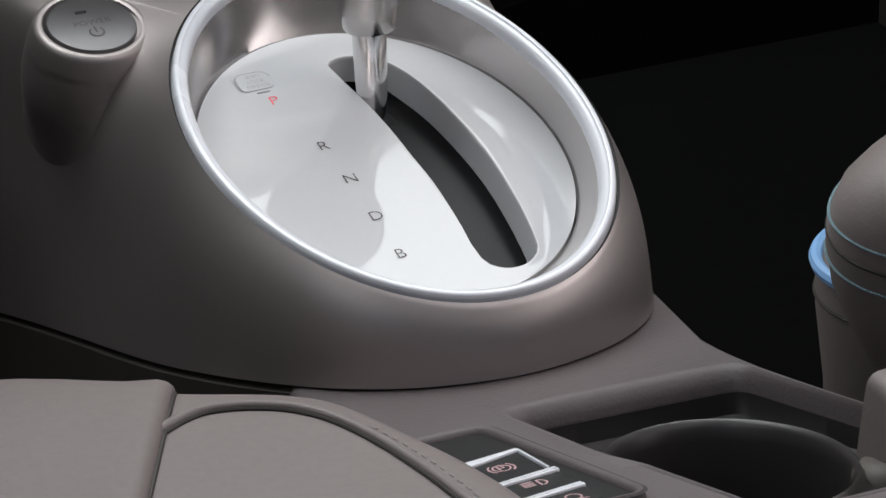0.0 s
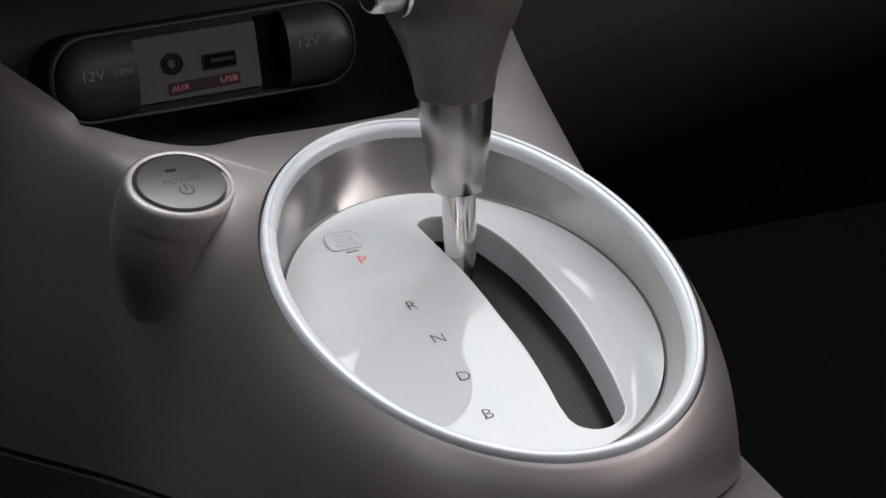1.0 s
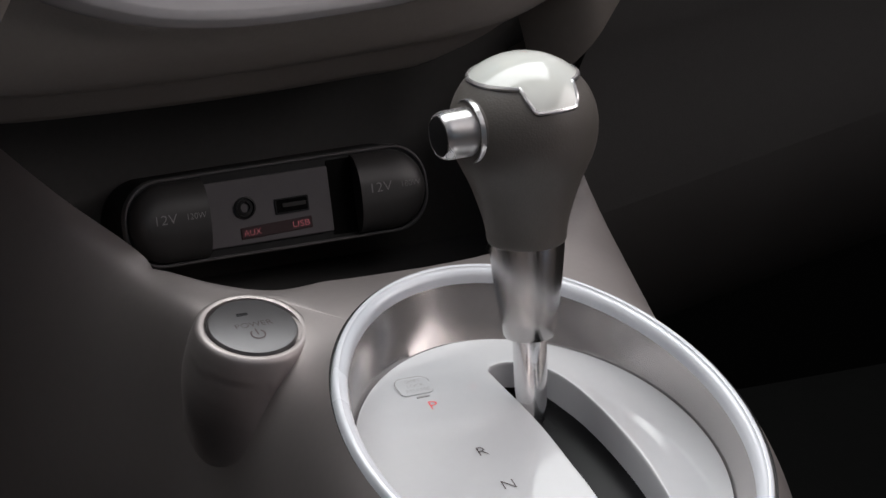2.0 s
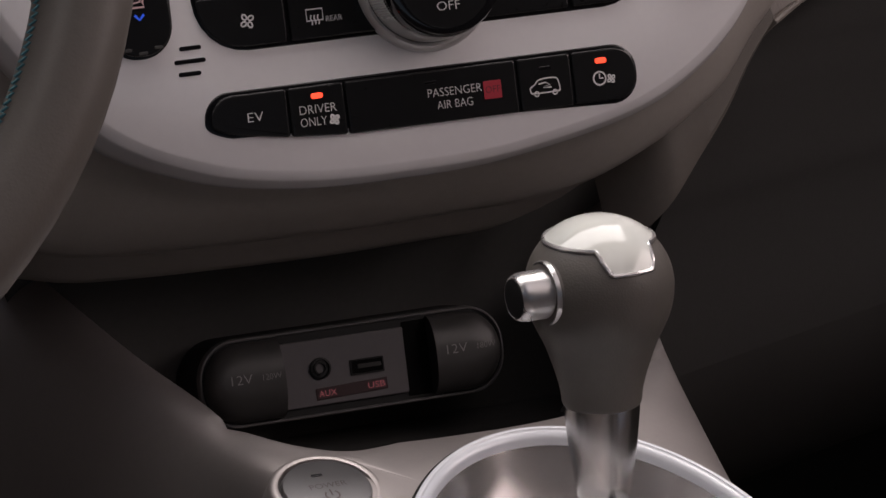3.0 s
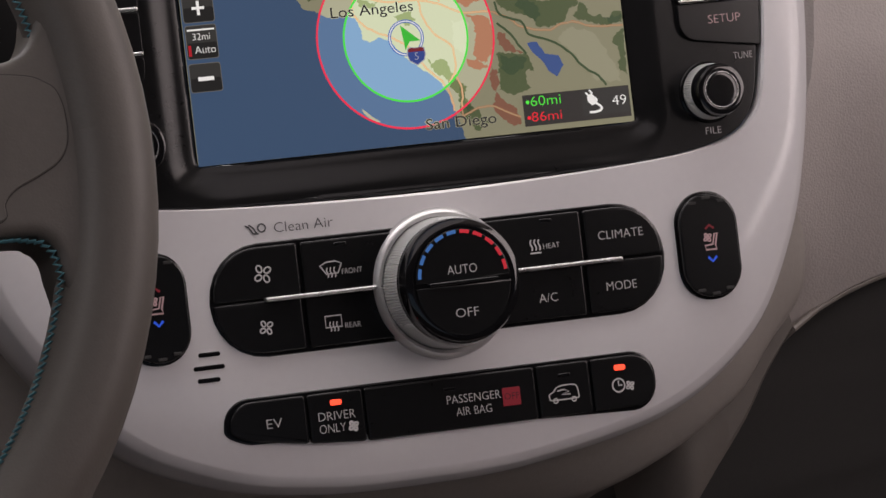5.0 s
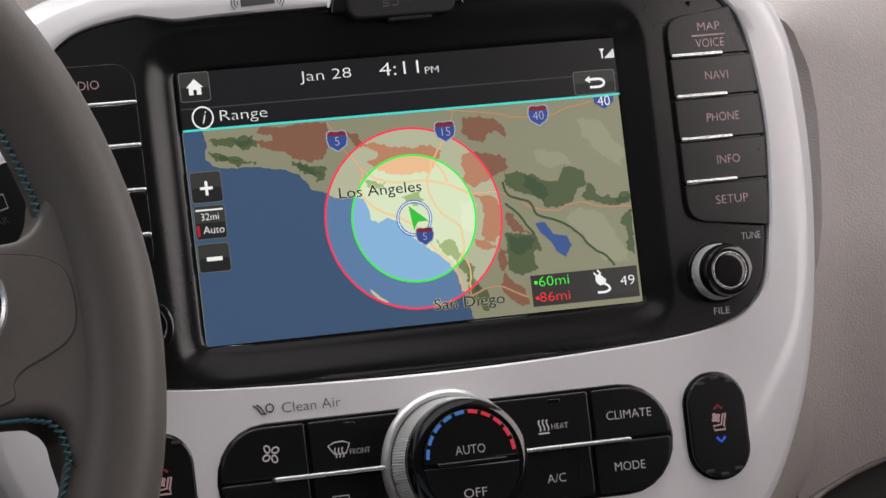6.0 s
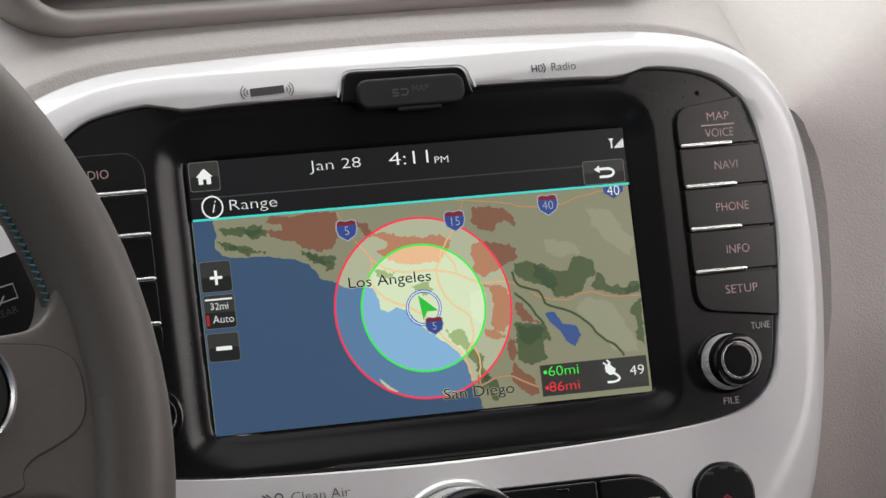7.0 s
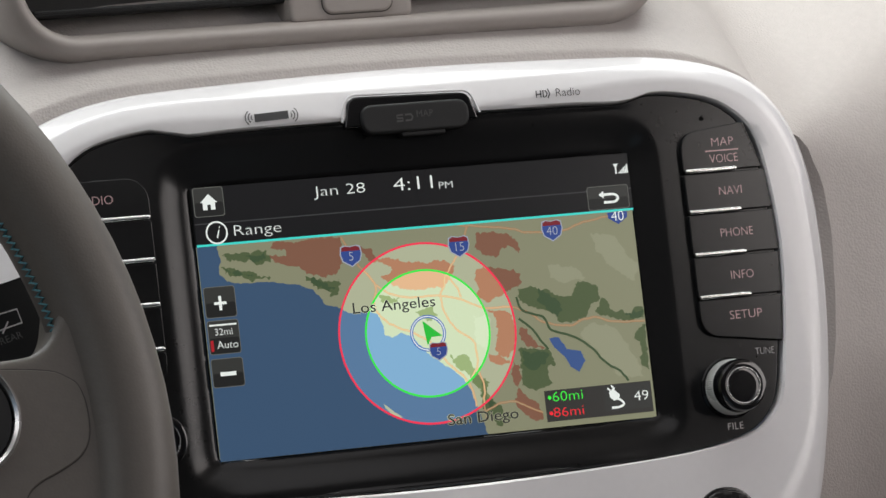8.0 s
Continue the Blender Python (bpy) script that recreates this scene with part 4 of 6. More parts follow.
part("symbol", strokes([[(p.x, p.y) for p in spline([(0.0390, -0.1532), (0.0388, -0.1512), (0.0405, -0.1502), (0.0422, -0.1486), (0.0455, -0.1480), (0.0495, -0.1483), (0.0505, -0.1498), (0.0508, -0.1528), (0.0495, -0.1533), (0.0412, -0.1534), (0.0390, -0.1532)], 4, False)],
                        [(0.0422, -0.1500), (0.0450, -0.1496), (0.0470, -0.1505), (0.0440, -0.1514), (0.0475, -0.1516)],
                        [(0.0412 + 0.0009 * math.cos(q), -0.1536 + 0.0009 * math.sin(q)) for q in [0.7 * z for z in range(10)]], [(0.0487 + 0.0009 * math.cos(q), -0.1536 + 0.0009 * math.sin(q)) for q in [0.7 * z for z in range(10)]]], 0.0005, HT), M_LEGENDW, sw[3], smooth=False)
part("symbol", strokes([[(0.0675 + 0.0025 * math.cos(q * 0.2618), -0.1507 + 0.0025 * math.sin(q * 0.2618)) for q in range(25)], [(0.0675, -0.1489), (0.0675, -0.1507), (0.0690, -0.1507)]] + fan_icon(0.0722, -0.1513, 0.0017), 0.0006, HT), M_LEGENDW, sw[4], smooth=False)
for k, x, y in ((1, -0.0464, -0.1437), (4, 0.0687, -0.1440)):
    part("lamp", slab(rounded(0.0046, 0.0021, 0.0009, x, y), 0.002, 0.0027, 0.0003), M_REDLED, sw[k], "lit red indicator lamp")
part("indicator", slab(rounded(0.0050, 0.0012, 0.0004, 0.0457, -0.1442), 0.002, 0.0024, 0.0002), M_GLOSSBLACK, sw[3])
part("indicator", slab(rounded(0.0050, 0.0012, 0.0004, -0.001, -0.1442), 0.002, 0.0024, 0.0002), M_GLOSSBLACK, sw[2])


def seat_switch(x):
    out = [(x + px, py) for px, py in rounded(0.0242, 0.0394, (0.0113,) * 4, 0, -0.1020, 8)]
    recess(out)
    k = control("seat_switch", "black oval seat ventilation switch with red and blue arrows", out, 0.0035, M_KEY, "seat ventilation switches")
    h = 0.0036
    part("red_arrow", strokes([[(x - 0.0018, -0.0957), (x, -0.0943), (x + 0.0018, -0.0957)]], 0.0009, h), M_REDDIM, k, smooth=False)
    part("blue_arrow", strokes([[(x - 0.0018, -0.1064), (x, -0.1082), (x + 0.0018, -0.1064)]], 0.0010, h), M_BLUEMARK, k, smooth=False)
    seat = [[(x + 0.0034, -0.0972), (x + 0.0020, -0.1022), (x + 0.0026, -0.1040), (x - 0.0026, -0.1040), (x - 0.0030, -0.1022), (x + 0.0008, -0.1018), (x + 0.0020, -0.0975), (x + 0.0034, -0.0972)]]
    seat = [[(x + 0.86 * (px - x), -0.1007 + 0.90 * (py + 0.1007)) for px, py in seat[0]]]
    part("seat_symbol", strokes(seat + fan_icon(x - 0.0012, -0.0990, 0.0017), 0.0007, h), M_LEGEND, k, smooth=False)
    for yy in (-0.0838, -0.1205):
        for q in (-1, 0, 1):
            part("indicator", slab(rounded(0.0034, 0.0012, 0.0005, x + q * 0.0060, yy - (0.0016 if yy > -0.1 else -0.0016) * abs(q)), 0.003, 0.0039, 0.0002), M_BLACK_MATT, k)


seat_switch(0.1120)
seat_switch(-0.1115)
gr = thing("speaker_slots", "three short dark slots let into the white fascia", "vent", FACE)
for x, y, w in ((-0.0926, -0.1206, 0.0085), (-0.0932, -0.1254, 0.0122), (-0.0938, -0.1300, 0.0088)):
    part("slot", slab(rounded(w, 0.0017, 0.0008, x, y), -0.002, 0.0008, 0.0002), M_GLOSSBLACK, gr)


# ---- dashboard body ----
def build_dash():
    """Grained dash skin: a broad sheet set back behind the white fascia, rolling over to the vent shelf above."""
    root = thing("dashboard", "grained taupe dashboard skin surrounding the centre stack", "dashboard", kind="structure")
    o = spline(OUTER, 10)
    org, n = (0.0, -0.01), 220
    angs = [2 * math.pi * k / n for k in range(n)]
    ro = [ray_radius(o, org, a) for a in angs]
    rings = []

    def at(u, v, h):
        return FACE @ Vector((u, v, h))

    def depth(u, v):
        """How far the skin lies behind the fascia; it curls under towards its lower edge."""
        return 0.020 + 0.16 * max(0.0, abs(u) - 0.158) + 0.015 * smoothstep(0.155, 0.20, abs(u)) + 0.007 * smoothstep(-0.112, -0.135, v) * smoothstep(0.172, 0.155, abs(u)) + 1.25 * max(0.0, -0.03 - v) ** 1.6

    crest = sorted((p.x, p.y) for p in o if p.x > 0 and p.y > 0.044)

    def top_edge(u):
        """Upper edge of the white fascia."""
        for (u0, v0), (u1, v1) in zip(crest, crest[1:]):
            if u <= u1:
                return v0 + (v1 - v0) * max(0.0, u - u0) / max(1e-6, u1 - u0)
        return crest[-1][1]

    # a collar that hugs the fascia and widens into the dash
    def skin(u, v, moat=0.0):
        """World point of the dash skin for a face coordinate."""
        h = -moat - depth(u, v)
        wide = smoothstep(0.150, 0.27, abs(u))
        v0, R = (top_edge(abs(u)) + 0.0034) * (1 - wide) + 0.031 * wide, 0.0022 + 0.110 * wide
        if v <= v0:
            return at(u, v, h)
        e, q0, q1 = v - v0, math.pi / 2 - SLOPE, radians(29)
        q = max(q1, q0 - e / R)
        rest = max(0.0, e - R * (q0 - q1))
        return at(u, v0, h) + Vector((0, R * (math.sin(q0) - math.sin(q)) + rest * math.cos(q1), R * (math.cos(q) - math.cos(q0)) + rest * math.sin(q1)))

    def seam(u):
        """Lower edge of the skin beside the stack."""
        a = abs(u) - 0.1767
        return -0.1380 + (1.15 * a if a < 0 else 0.55 * a - 3.8 * a * a if a < 0.05 else 0.018 + 0.17 * (a - 0.05) - 0.25 * max(0.0, a - 0.085))

    order = [k for k in range(n) if not 222 < math.degrees(angs[k]) < 318.5]
    cut = next(i for i in range(len(order) - 1) if order[i + 1] - order[i] > 1) + 1
    order = order[cut:] + order[:cut]
    # a crescent scoop shaped to bring the shadow band beside the fascia: angle, width
    scoop = [(-60, 0.004), (-20, 0.004), (-15.6, 0.0068), (-12.5, 0.0112), (-8.9, 0.0140), (-4, 0.0163), (1.4, 0.0177), (8.1, 0.0194), (12.9, 0.0190), (17.8, 0.0152), (21.9, 0.0085), (27, 0.0050), (60, 0.004)]

    def scoop_width(turn):
        for (a0, w0), (a1, w1) in zip(scoop, scoop[1:]):
            if turn <= a1:
                return w0 + (w1 - w0) * smoothstep(a0, a1, max(a0, turn)) if w0 != w1 else w0
        return scoop[-1][1]

    steps = [(-0.3, 0.0), *[(0.1 * q, 0.0) for q in range(11)], *[(1.0, 0.0010 * q) for q in range(1, 9)], *[(1.0, 0.008 + 0.002 * q) for q in range(1, 10)], *[(1.0, x) for x in (0.030, 0.035, 0.040, 0.046, 0.055, 0.065, 0.08, 0.10, 0.12, 0.14, 0.16, 0.18, 0.30, 0.5, 0.8)]]
    for part_in, beyond in steps:
        ring = []
        for k in order:
            a = angs[k]
            turn = (math.degrees(a) + 180) % 360 - 180
            d = part_in * scoop_width(turn) + beyond
            r = ro[k] + d
            u, v = org[0] + r * math.cos(a), org[1] + r * math.sin(a)
            u = max(-0.75, min(0.75, u))
            v = min(max(v, seam(u)), 0.42) if abs(u) > 0.10 else min(v, 0.42)
            sunk = 0.018 * min(1.0, 1.25 * max(0.0, 1 - part_in)) * smoothstep(-19, -9, turn) * smoothstep(34, 18, turn)
            curl = 0.020 * smoothstep(-27, -40.5, turn) * smoothstep(0.070, 0.004, d) * (1 if abs(turn) < 90 else 0)
            ring.append(skin(u, v, sunk + curl))
        rings.append(ring)
    bm = loft(rings, closed=False)
    bmesh.ops.dissolve_degenerate(bm, edges=bm.edges, dist=1e-5)
    part("dash_skin", bm, M_DASH, root)
    for sx in (1, -1):
        roll = [at(sx * u, seam(u) - 0.001, -0.003 - depth(u, seam(u))) for u in [0.1767 + 0.56 * k / 40 for k in range(41)]]
        roll = [roll[0] + FACE.to_3x3() @ Vector((-sx * 0.0060, -0.0085, -0.012)), roll[0] + FACE.to_3x3() @ Vector((-sx * 0.0026, -0.0030, -0.004))] + roll
        part("rolled_edge", tube(roll, 0.0016, 8), M_TAUPE, root, "rolled lower edge of the dash skin")
    return root


dash = build_dash()


def even(points, n):
    """n points spaced evenly along a polyline."""
    pts = [Vector(p) for p in points]
    run = [0.0]
    for a, b in zip(pts, pts[1:]):
        run.append(run[-1] + (b - a).length)
    out, k = [], 0
    for q in range(n):
        d = run[-1] * q / (n - 1)
        while k < len(run) - 2 and run[k + 1] < d:
            k += 1
        out.append(pts[k].lerp(pts[k + 1], (d - run[k]) / max(1e-9, run[k + 1] - run[k])))
    return out


def build_lower_housing():
    """Smooth taupe housing under the fascia that overhangs the cubby."""
    root = thing("stack_housing", "smooth taupe lower housing of the centre stack overhanging a dark cubby", "dashboard panel")
    o = spline(OUTER, 10)
    low = sorted([p for p in o if p.y < (-0.080 if p.x > 0 else -0.098)], key=lambda p: math.atan2(p.x + 0.008, -p.y - 0.02))
    up = even([Vector((p.x, p.y, 0)) for p in low], 61)
    edge = even(spline([(-0.262, -0.140, 0), (-0.215, -0.1575, 0), (-0.175, -0.1735, 0), (-0.151, -0.1829, 0), (-0.1397, -0.1875, 0), (-0.1248, -0.1917, 0), (-0.1028, -0.1936, 0), (-0.058, -0.1950, 0), (-0.012, -0.1955, 0), (0.0353, -0.1945, 0), (0.0589, -0.1939, 0),
                        (0.0834, -0.1898, 0), (0.1089, -0.1786, 0), (0.1221, -0.1702, 0), (0.1355, -0.1607, 0), (0.150, -0.1435, 0), (0.1605, -0.1335, 0), (0.1675, -0.1230, 0), (0.1700, -0.1080, 0)], 8, False), 61)
    rows = []
    UNDER = Vector((-0.40, -0.12, -1.0))
    for f, h in ((-0.25, -0.020), (0.0, -0.0205), (0.06, -0.0215), (0.3, -0.0235), (0.6, -0.0265), (0.82, -0.0300), (0.94, -0.0335), (1.0, -0.0385), (0.97, -0.046)):
        deep = 0.0165 * min(1.0, max(0.0, f / 0.85)) ** 1.3
        rows.append([FACE @ (Vector((*a.lerp(b, f).xy, h - 0.002 * smoothstep(-0.13, -0.20, a.x) * f)) + deep * smoothstep(0.135, 0.03, b.x) * UNDER) for a, b in zip(up, edge)])
    rows.append([FACE @ (Vector((b.x * 0.98, b.y - 0.0085 * smoothstep(0.12, 0.05, b.x), -0.058)) + 0.0165 * smoothstep(0.135, 0.03, b.x) * UNDER) for b in edge])
    rows.append([FACE @ (Vector((b.x * 0.97, b.y - 0.0105 * smoothstep(0.12, 0.05, b.x), -0.066)) + 0.0165 * smoothstep(0.135, 0.03, b.x) * UNDER) for b in edge])
    rows.append([FACE @ (Vector((b.x * 0.96, b.y - 0.0100 * smoothstep(0.12, 0.05, b.x), -0.13)) + 0.0165 * smoothstep(0.135, 0.03, b.x) * UNDER) for b in edge])
    part("housing", loft(rows, closed=False), M_HOUSING, root)
    # recessed side panel between the housing and the glove box seam
    a = even(spline([(0.1640, -0.128, 0), (0.150, -0.138, 0), (0.136, -0.153, 0), (0.120, -0.166, 0), (0.100, -0.178, 0), (0.090, -0.183, 0)], 8, False), 31)
    b = even(spline([(0.1660, -0.1385, 0), (0.1535, -0.1538, 0), (0.1415, -0.1715, 0), (0.1270, -0.1888, 0), (0.1125, -0.2060, 0), (0.1000, -0.2190, 0), (0.096, -0.226, 0)], 8, False), 31)
    rows = [[FACE @ Vector((*p.lerp(q, f).xy, h - 0.04 * smoothstep(0.115, 0.070, p.x))) for p, q in zip(a, b)] for f, h in ((0.0, -0.046), (0.4, -0.046), (0.9, -0.0460), (1.0, -0.0475), (1.01, -0.060))]
    part("side_panel", loft(rows, closed=False), M_MIDTAUPE, root, "dark taupe side panel of the lower stack")
    return root


build_lower_housing()

# ---- cubby with sockets ----
cub = thing("cubby", "deep black storage cubby below the centre stack", "storage", kind="structure")


def box(x0, x1, y0, y1, z0, z1, bm=None):
    return loft([[(x0, y0, z), (x1, y0, z), (x1, y1, z), (x0, y1, z)] for z in (z0, z1)], cap0=True, cap1=True, bm=bm)


plan = [(-0.080, -0.1005), (0.084, -0.1005), (0.090, -0.060), (0.104, 0.0), (0.124, 0.090), (-0.120, 0.090), (-0.100, 0.0), (-0.086, -0.060)]
part("cubby_floor", loft([[(x, y, z) for x, y in plan] for z in (0.395, 0.403)], cap0=True, cap1=True), M_CUBBY, cub)
part("cubby_back", box(-0.135, 0.125, 0.062, 0.090, 0.403, 0.530), M_CUBBY, cub)
part("cubby_roof", box(-0.070, 0.060, -0.020, 0.062, 0.540, 0.547), M_CUBBY, cub)

SOCK = Matrix.Translation((-0.0005, 0.034, 0.4405)) @ Matrix.Rotation(radians(72), 4, "X")
sock = thing("socket_panel", "black panel with two covered power sockets, audio jack and data port", "socket panel", SOCK)
frame_line = rounded(0.1297, 0.0352, 0.0155, -0.0008, 0.0003, 10)
part("surround", slab(frame_line, -0.030, 0.0000, 0.0010), M_BLACK, sock)
part("rim_line", loft([[(x, y, h) for x, y in offset(frame_line, d)] for d, h in ((-0.0002, -0.002), (0.0, 0.0006), (0.0004, 0.0011), (0.0009, 0.0011), (0.0013, 0.0004))]), M_SOCKRIM, sock, "thin raised grey rim")
part("centre_plate", slab(rounded(0.0535, 0.0262, 0.0008, -0.0053, 0.0002), 0, 0.0016, 0.0004), M_SOCKPLATE, sock, "dark grey port plate")


def socket_lid(x_in, x_out, text):
    """A barrel-shaped lid: straight beside the ports, rounded at its outer end."""
    sx, w = (1 if x_out > x_in else -1), abs(x_out - x_in)
    line = [(0.0, -0.0158), (w - 0.0145, -0.0158)] + [(w - 0.0145 + 0.0145 * math.sin(radians(a)), -0.0158 * math.cos(radians(a))) for a in range(10, 180, 10)] + [(w - 0.0145, 0.0158), (0.0, 0.0158)]
    rings = []
    for a in (0, 0, 8, 18, 30, 42, 54, 66, 76, 84):
        c, h = math.cos(radians(a)), 0.0088 * math.sin(radians(a))
        rings.append([(x_in + sx * x * (1 - 0.22 * (1 - c)), 0.0003 + y * (0.12 + 0.88 * c), h if rings else -0.006) for x, y in line])
    lid = part("socket_lid", loft(rings, cap1=True), M_LID, sock, "rounded black socket lid")
    mid = x_in + sx * w * 0.44
    lettering("12V", 0.0062, mid - 0.0050, 0.0020, 0.0089, M_SOCKINK, lid, fit=0.0088, thin=0.00006)
    lettering(text, 0.0040, mid + 0.0080, 0.0020, 0.0089, M_SOCKINK, lid, fit=0.0078)
    return lid


socket_lid(-0.0322, -0.0640, "120W")
socket_lid(0.0322, 0.0622, "180W")
# flat black inset painted as the shadow between port plate and lid
part("recess", slab(rounded(0.0105, 0.0300, 0.0006, 0.0268, 0.0003), -0.010, 0.0003, 0.0002), M_VOID, sock, "black inset for the shadowed gap beside the lid")
jack = part("audio_jack", turned([(0.0044, 0), (0.0044, 0.0012), (0.0037, 0.0014), (0.0034, 0.0006), (0.0027, 0.0006), (0.0027, 0.0012), (0.0020, 0.0012), (0.0018, -0.0002), (0.0001, -0.0002)], 32), M_BLACK, sock)
jack.matrix_basis = Matrix.Translation((-0.0152, 0.0018, 0.0014))
port = part("data_port", slab(rounded(0.0142, 0.0062, 0.0004, 0.0046, 0.0001), 0.0008, 0.0019, 0.0002), M_VOID, sock)
part("port_shell", loft([[(x, y, h) for x, y in rounded(w, v, 0.0005, 0.0046, 0.0001)] for w, v, h in ((0.0146, 0.0066, 0.0010), (0.0142, 0.0062, 0.0022), (0.0132, 0.0052, 0.0022), (0.0128, 0.0048, 0.0010))]), M_BLACK, port)
part("port_tongue", slab(rounded(0.0100, 0.0016, 0.0002, 0.0056, 0.0003), 0.0018, 0.0022, 0.0001), M_BLACK_MATT, port)
ST = radians(1.5)
strip_line = [(-0.0028 + x * math.cos(ST) - y * math.sin(ST), -0.0081 + x * math.sin(ST) + y * math.cos(ST)) for x, y in rounded(0.0306, 0.0048, 0.0004)]
part("legend_strip", slab(strip_line, 0.001, 0.0019, 0.0002), M_LEGENDSTRIP, sock, "dim red legend strip")
lettering("AUX", 0.0040, -0.0132, -0.0085, 0.0020, M_REDTEXT, sock, fit=0.0074, turn=1.5)
lettering("USB", 0.0040, 0.0076, -0.0079, 0.0020, M_REDTEXT, sock, fit=0.0072, turn=1.5)

# ---- gear console ----
RC, RA, RB, RS = Vector((0.0024, -0.2181, 0.4465)), 0.0735, 0.1006, 0.25
RIM = Matrix.Translation(RC) @ Matrix.Rotation(RS, 4, "X")
BUTTON = Vector((-0.0757, -0.129, 0.4652))


def build_console():
    root = thing("gear_console", "warm silver gear console with oval bright-rimmed selector well", "console")
    # shoulder line of the body, right half from the back to the front, then the lip over the cubby
    crest = [(0.002, -0.3262, 0.4130), (0.034, -0.3185, 0.4142), (0.060, -0.299, 0.4175), (0.079, -0.267, 0.4225), (0.088, -0.232, 0.4285), (0.0885, -0.200, 0.4315), (0.0895, -0.155, 0.4405), (0.0905, -0.107, 0.4510), (0.0925, -0.060, 0.4645)]
    wing = [(0.109, 0.0, 0.4740), (0.128, 0.075, 0.4875), (0.150, 0.165, 0.5000), (0.175, 0.300, 0.5100)]
    lip = [(0.082, -0.080, 0.4655), (0.0625, -0.1015, 0.4665), (0.035, -0.1040, 0.4655), (0.002, -0.1042, 0.4650)]
    foot = [(0.002, -0.3260, 0.3957), (0.036, -0.3180, 0.3944), (0.062, -0.2990, 0.3910), (0.080, -0.270, 0.3846), (0.0905, -0.235, 0.3752), (0.095, -0.200, 0.3653), (0.0985, -0.155, 0.3533), (0.105, -0.105, 0.3410), (0.124, -0.058, 0.3340),
            (0.150, 0.0, 0.3280), (0.176, 0.075, 0.3200), (0.198, 0.165, 0.3120), (0.230, 0.300, 0.3000)]
    ext = spline([(0.004 - crest[1][0], *crest[1][1:])] + crest + wing, 12, False)[12:]
    cr = ext[:12 * (len(crest) - 1) + 1]
    half = cr + spline([crest[-1]] + lip, 8, False)[1:]
    passenger_lip = [(0.0745, -0.0690, 0.4660), (0.0540, -0.0925, 0.4665), (0.030, -0.1025, 0.4655), lip[-1]]
    full = cr + spline([crest[-1]] + passenger_lip, 8, False)[1:] + [Vector((0.004 - p.x, p.y, p.z)) for p in half[-2:0:-1]]
    m = 14
    rings = [[] for _ in range(m)]
    for p in full:
        ang = math.atan2((p.y - RC.y), (p.x - RC.x))
        a = math.atan2(math.sin(ang) / (RB * math.cos(RS)), math.cos(ang) / RA)
        r_in = Vector((RC.x + (RA + 0.0012) * math.cos(a), RC.y + (RB + 0.0012) * math.sin(a) * math.cos(RS), 0))
        z_in = RC.z + (r_in.y - RC.y) * math.tan(RS) - 0.0012
        w = smoothstep(-0.10, -0.14, r_in.y)
        for q in range(m):
            s = q / (m - 1)
            g = (1 - w) * s ** (1 + 1.6 * smoothstep(0.06, 0.086, abs(p.x - 0.002))) + w * s ** 1.12
            rings[q].append(Vector((r_in.x + (p.x - r_in.x) * s, r_in.y + (p.y - r_in.y) * s, z_in + (p.z - z_in) * g)))
    # flank below the shoulder, continued along the wings beside the cubby; it flares on the driver's side
    steep = foot[:7] + [(0.1015, -0.107, 0.3420), (0.1035, -0.060, 0.3340), (0.112, 0.0, 0.3200), (0.134, 0.075, 0.3080), (0.158, 0.165, 0.3000), (0.185, 0.300, 0.2900)]

    def flank(line, flare):
        ft, out = spline([(0.004 - line[1][0], *line[1][1:])] + line, 12, False)[12:], []
        for q in range(19):
            s = (q / 18) ** 1.8
            row = []
            for c, f in zip(ext, ft):
                w = flare * smoothstep(-0.18, -0.06, c.y)
                x = (1 - w) * (0.35 * s + 0.65 * (1 - (1 - s) ** 2.6)) + w * math.sqrt(1 - (1 - s) ** 2)
                row.append(Vector((c.x + (f.x - c.x) * x, c.y + (f.y - c.y) * s - 0.0012 * math.sin(math.pi * s) * smoothstep(-0.24, -0.31, c.y), c.z + (f.z - c.z) * s)))
            out.append(row)
        return ft, out

    # towards the rear the top and the flank are one even curve from the rim down to the foot
    flip = lambda p, sx: Vector((0.002 + sx * (p.x - 0.002), p.y, p.z))
    sides = {1: flank(steep, 0.0), -1: flank(foot, 1.0)}
    nf = len(full)
    for k, c in enumerate(cr):
        w = smoothstep(-0.085, -0.185, c.y)
        for sx in (1, -1):
            i = k if sx > 0 else (nf - k) % nf
            r, mid, f = rings[0][i].copy(), flip(c, sx), flip(sides[sx][0][k], sx)
            even_curve = lambda t: r * (1 - t) ** 2 + mid * 2 * t * (1 - t) + f * t * t
            if sx > 0 or 0 < k:
                for q in range(m):
                    rings[q][i] = rings[q][i].lerp(even_curve(0.5 * q / (m - 1)), w)
            for q in range(19):
                sides[sx][1][q][k] = sides[sx][1][q][k].lerp(flip(even_curve(0.5 + 0.5 * (q / 18) ** 1.2), sx), w)
    bm = loft(rings)
    for sx in (1, -1):
        rows = [[flip(p, sx) for p in r] for r in sides[sx][1]]
        loft(rows, closed=False, bm=bm)
        inner = [Vector((0.002 + sx * (p.x - 0.002), p.y, p.z)) for p in ext if p.y >= -0.0601]
        ledge = 0.016 if sx > 0 else 0.0
        loft([inner, [p + Vector((sx * 0.003 - ledge * 0.6, -ledge * 0.2, -0.003 + ledge * 0.14)) for p in inner], [p + Vector((sx * 0.002 - ledge, -ledge * 0.3, -0.004)) for p in inner], [p + Vector((sx * 0.001 - ledge, -ledge * 0.3, -0.085)) for p in inner]], closed=False, bm=bm)
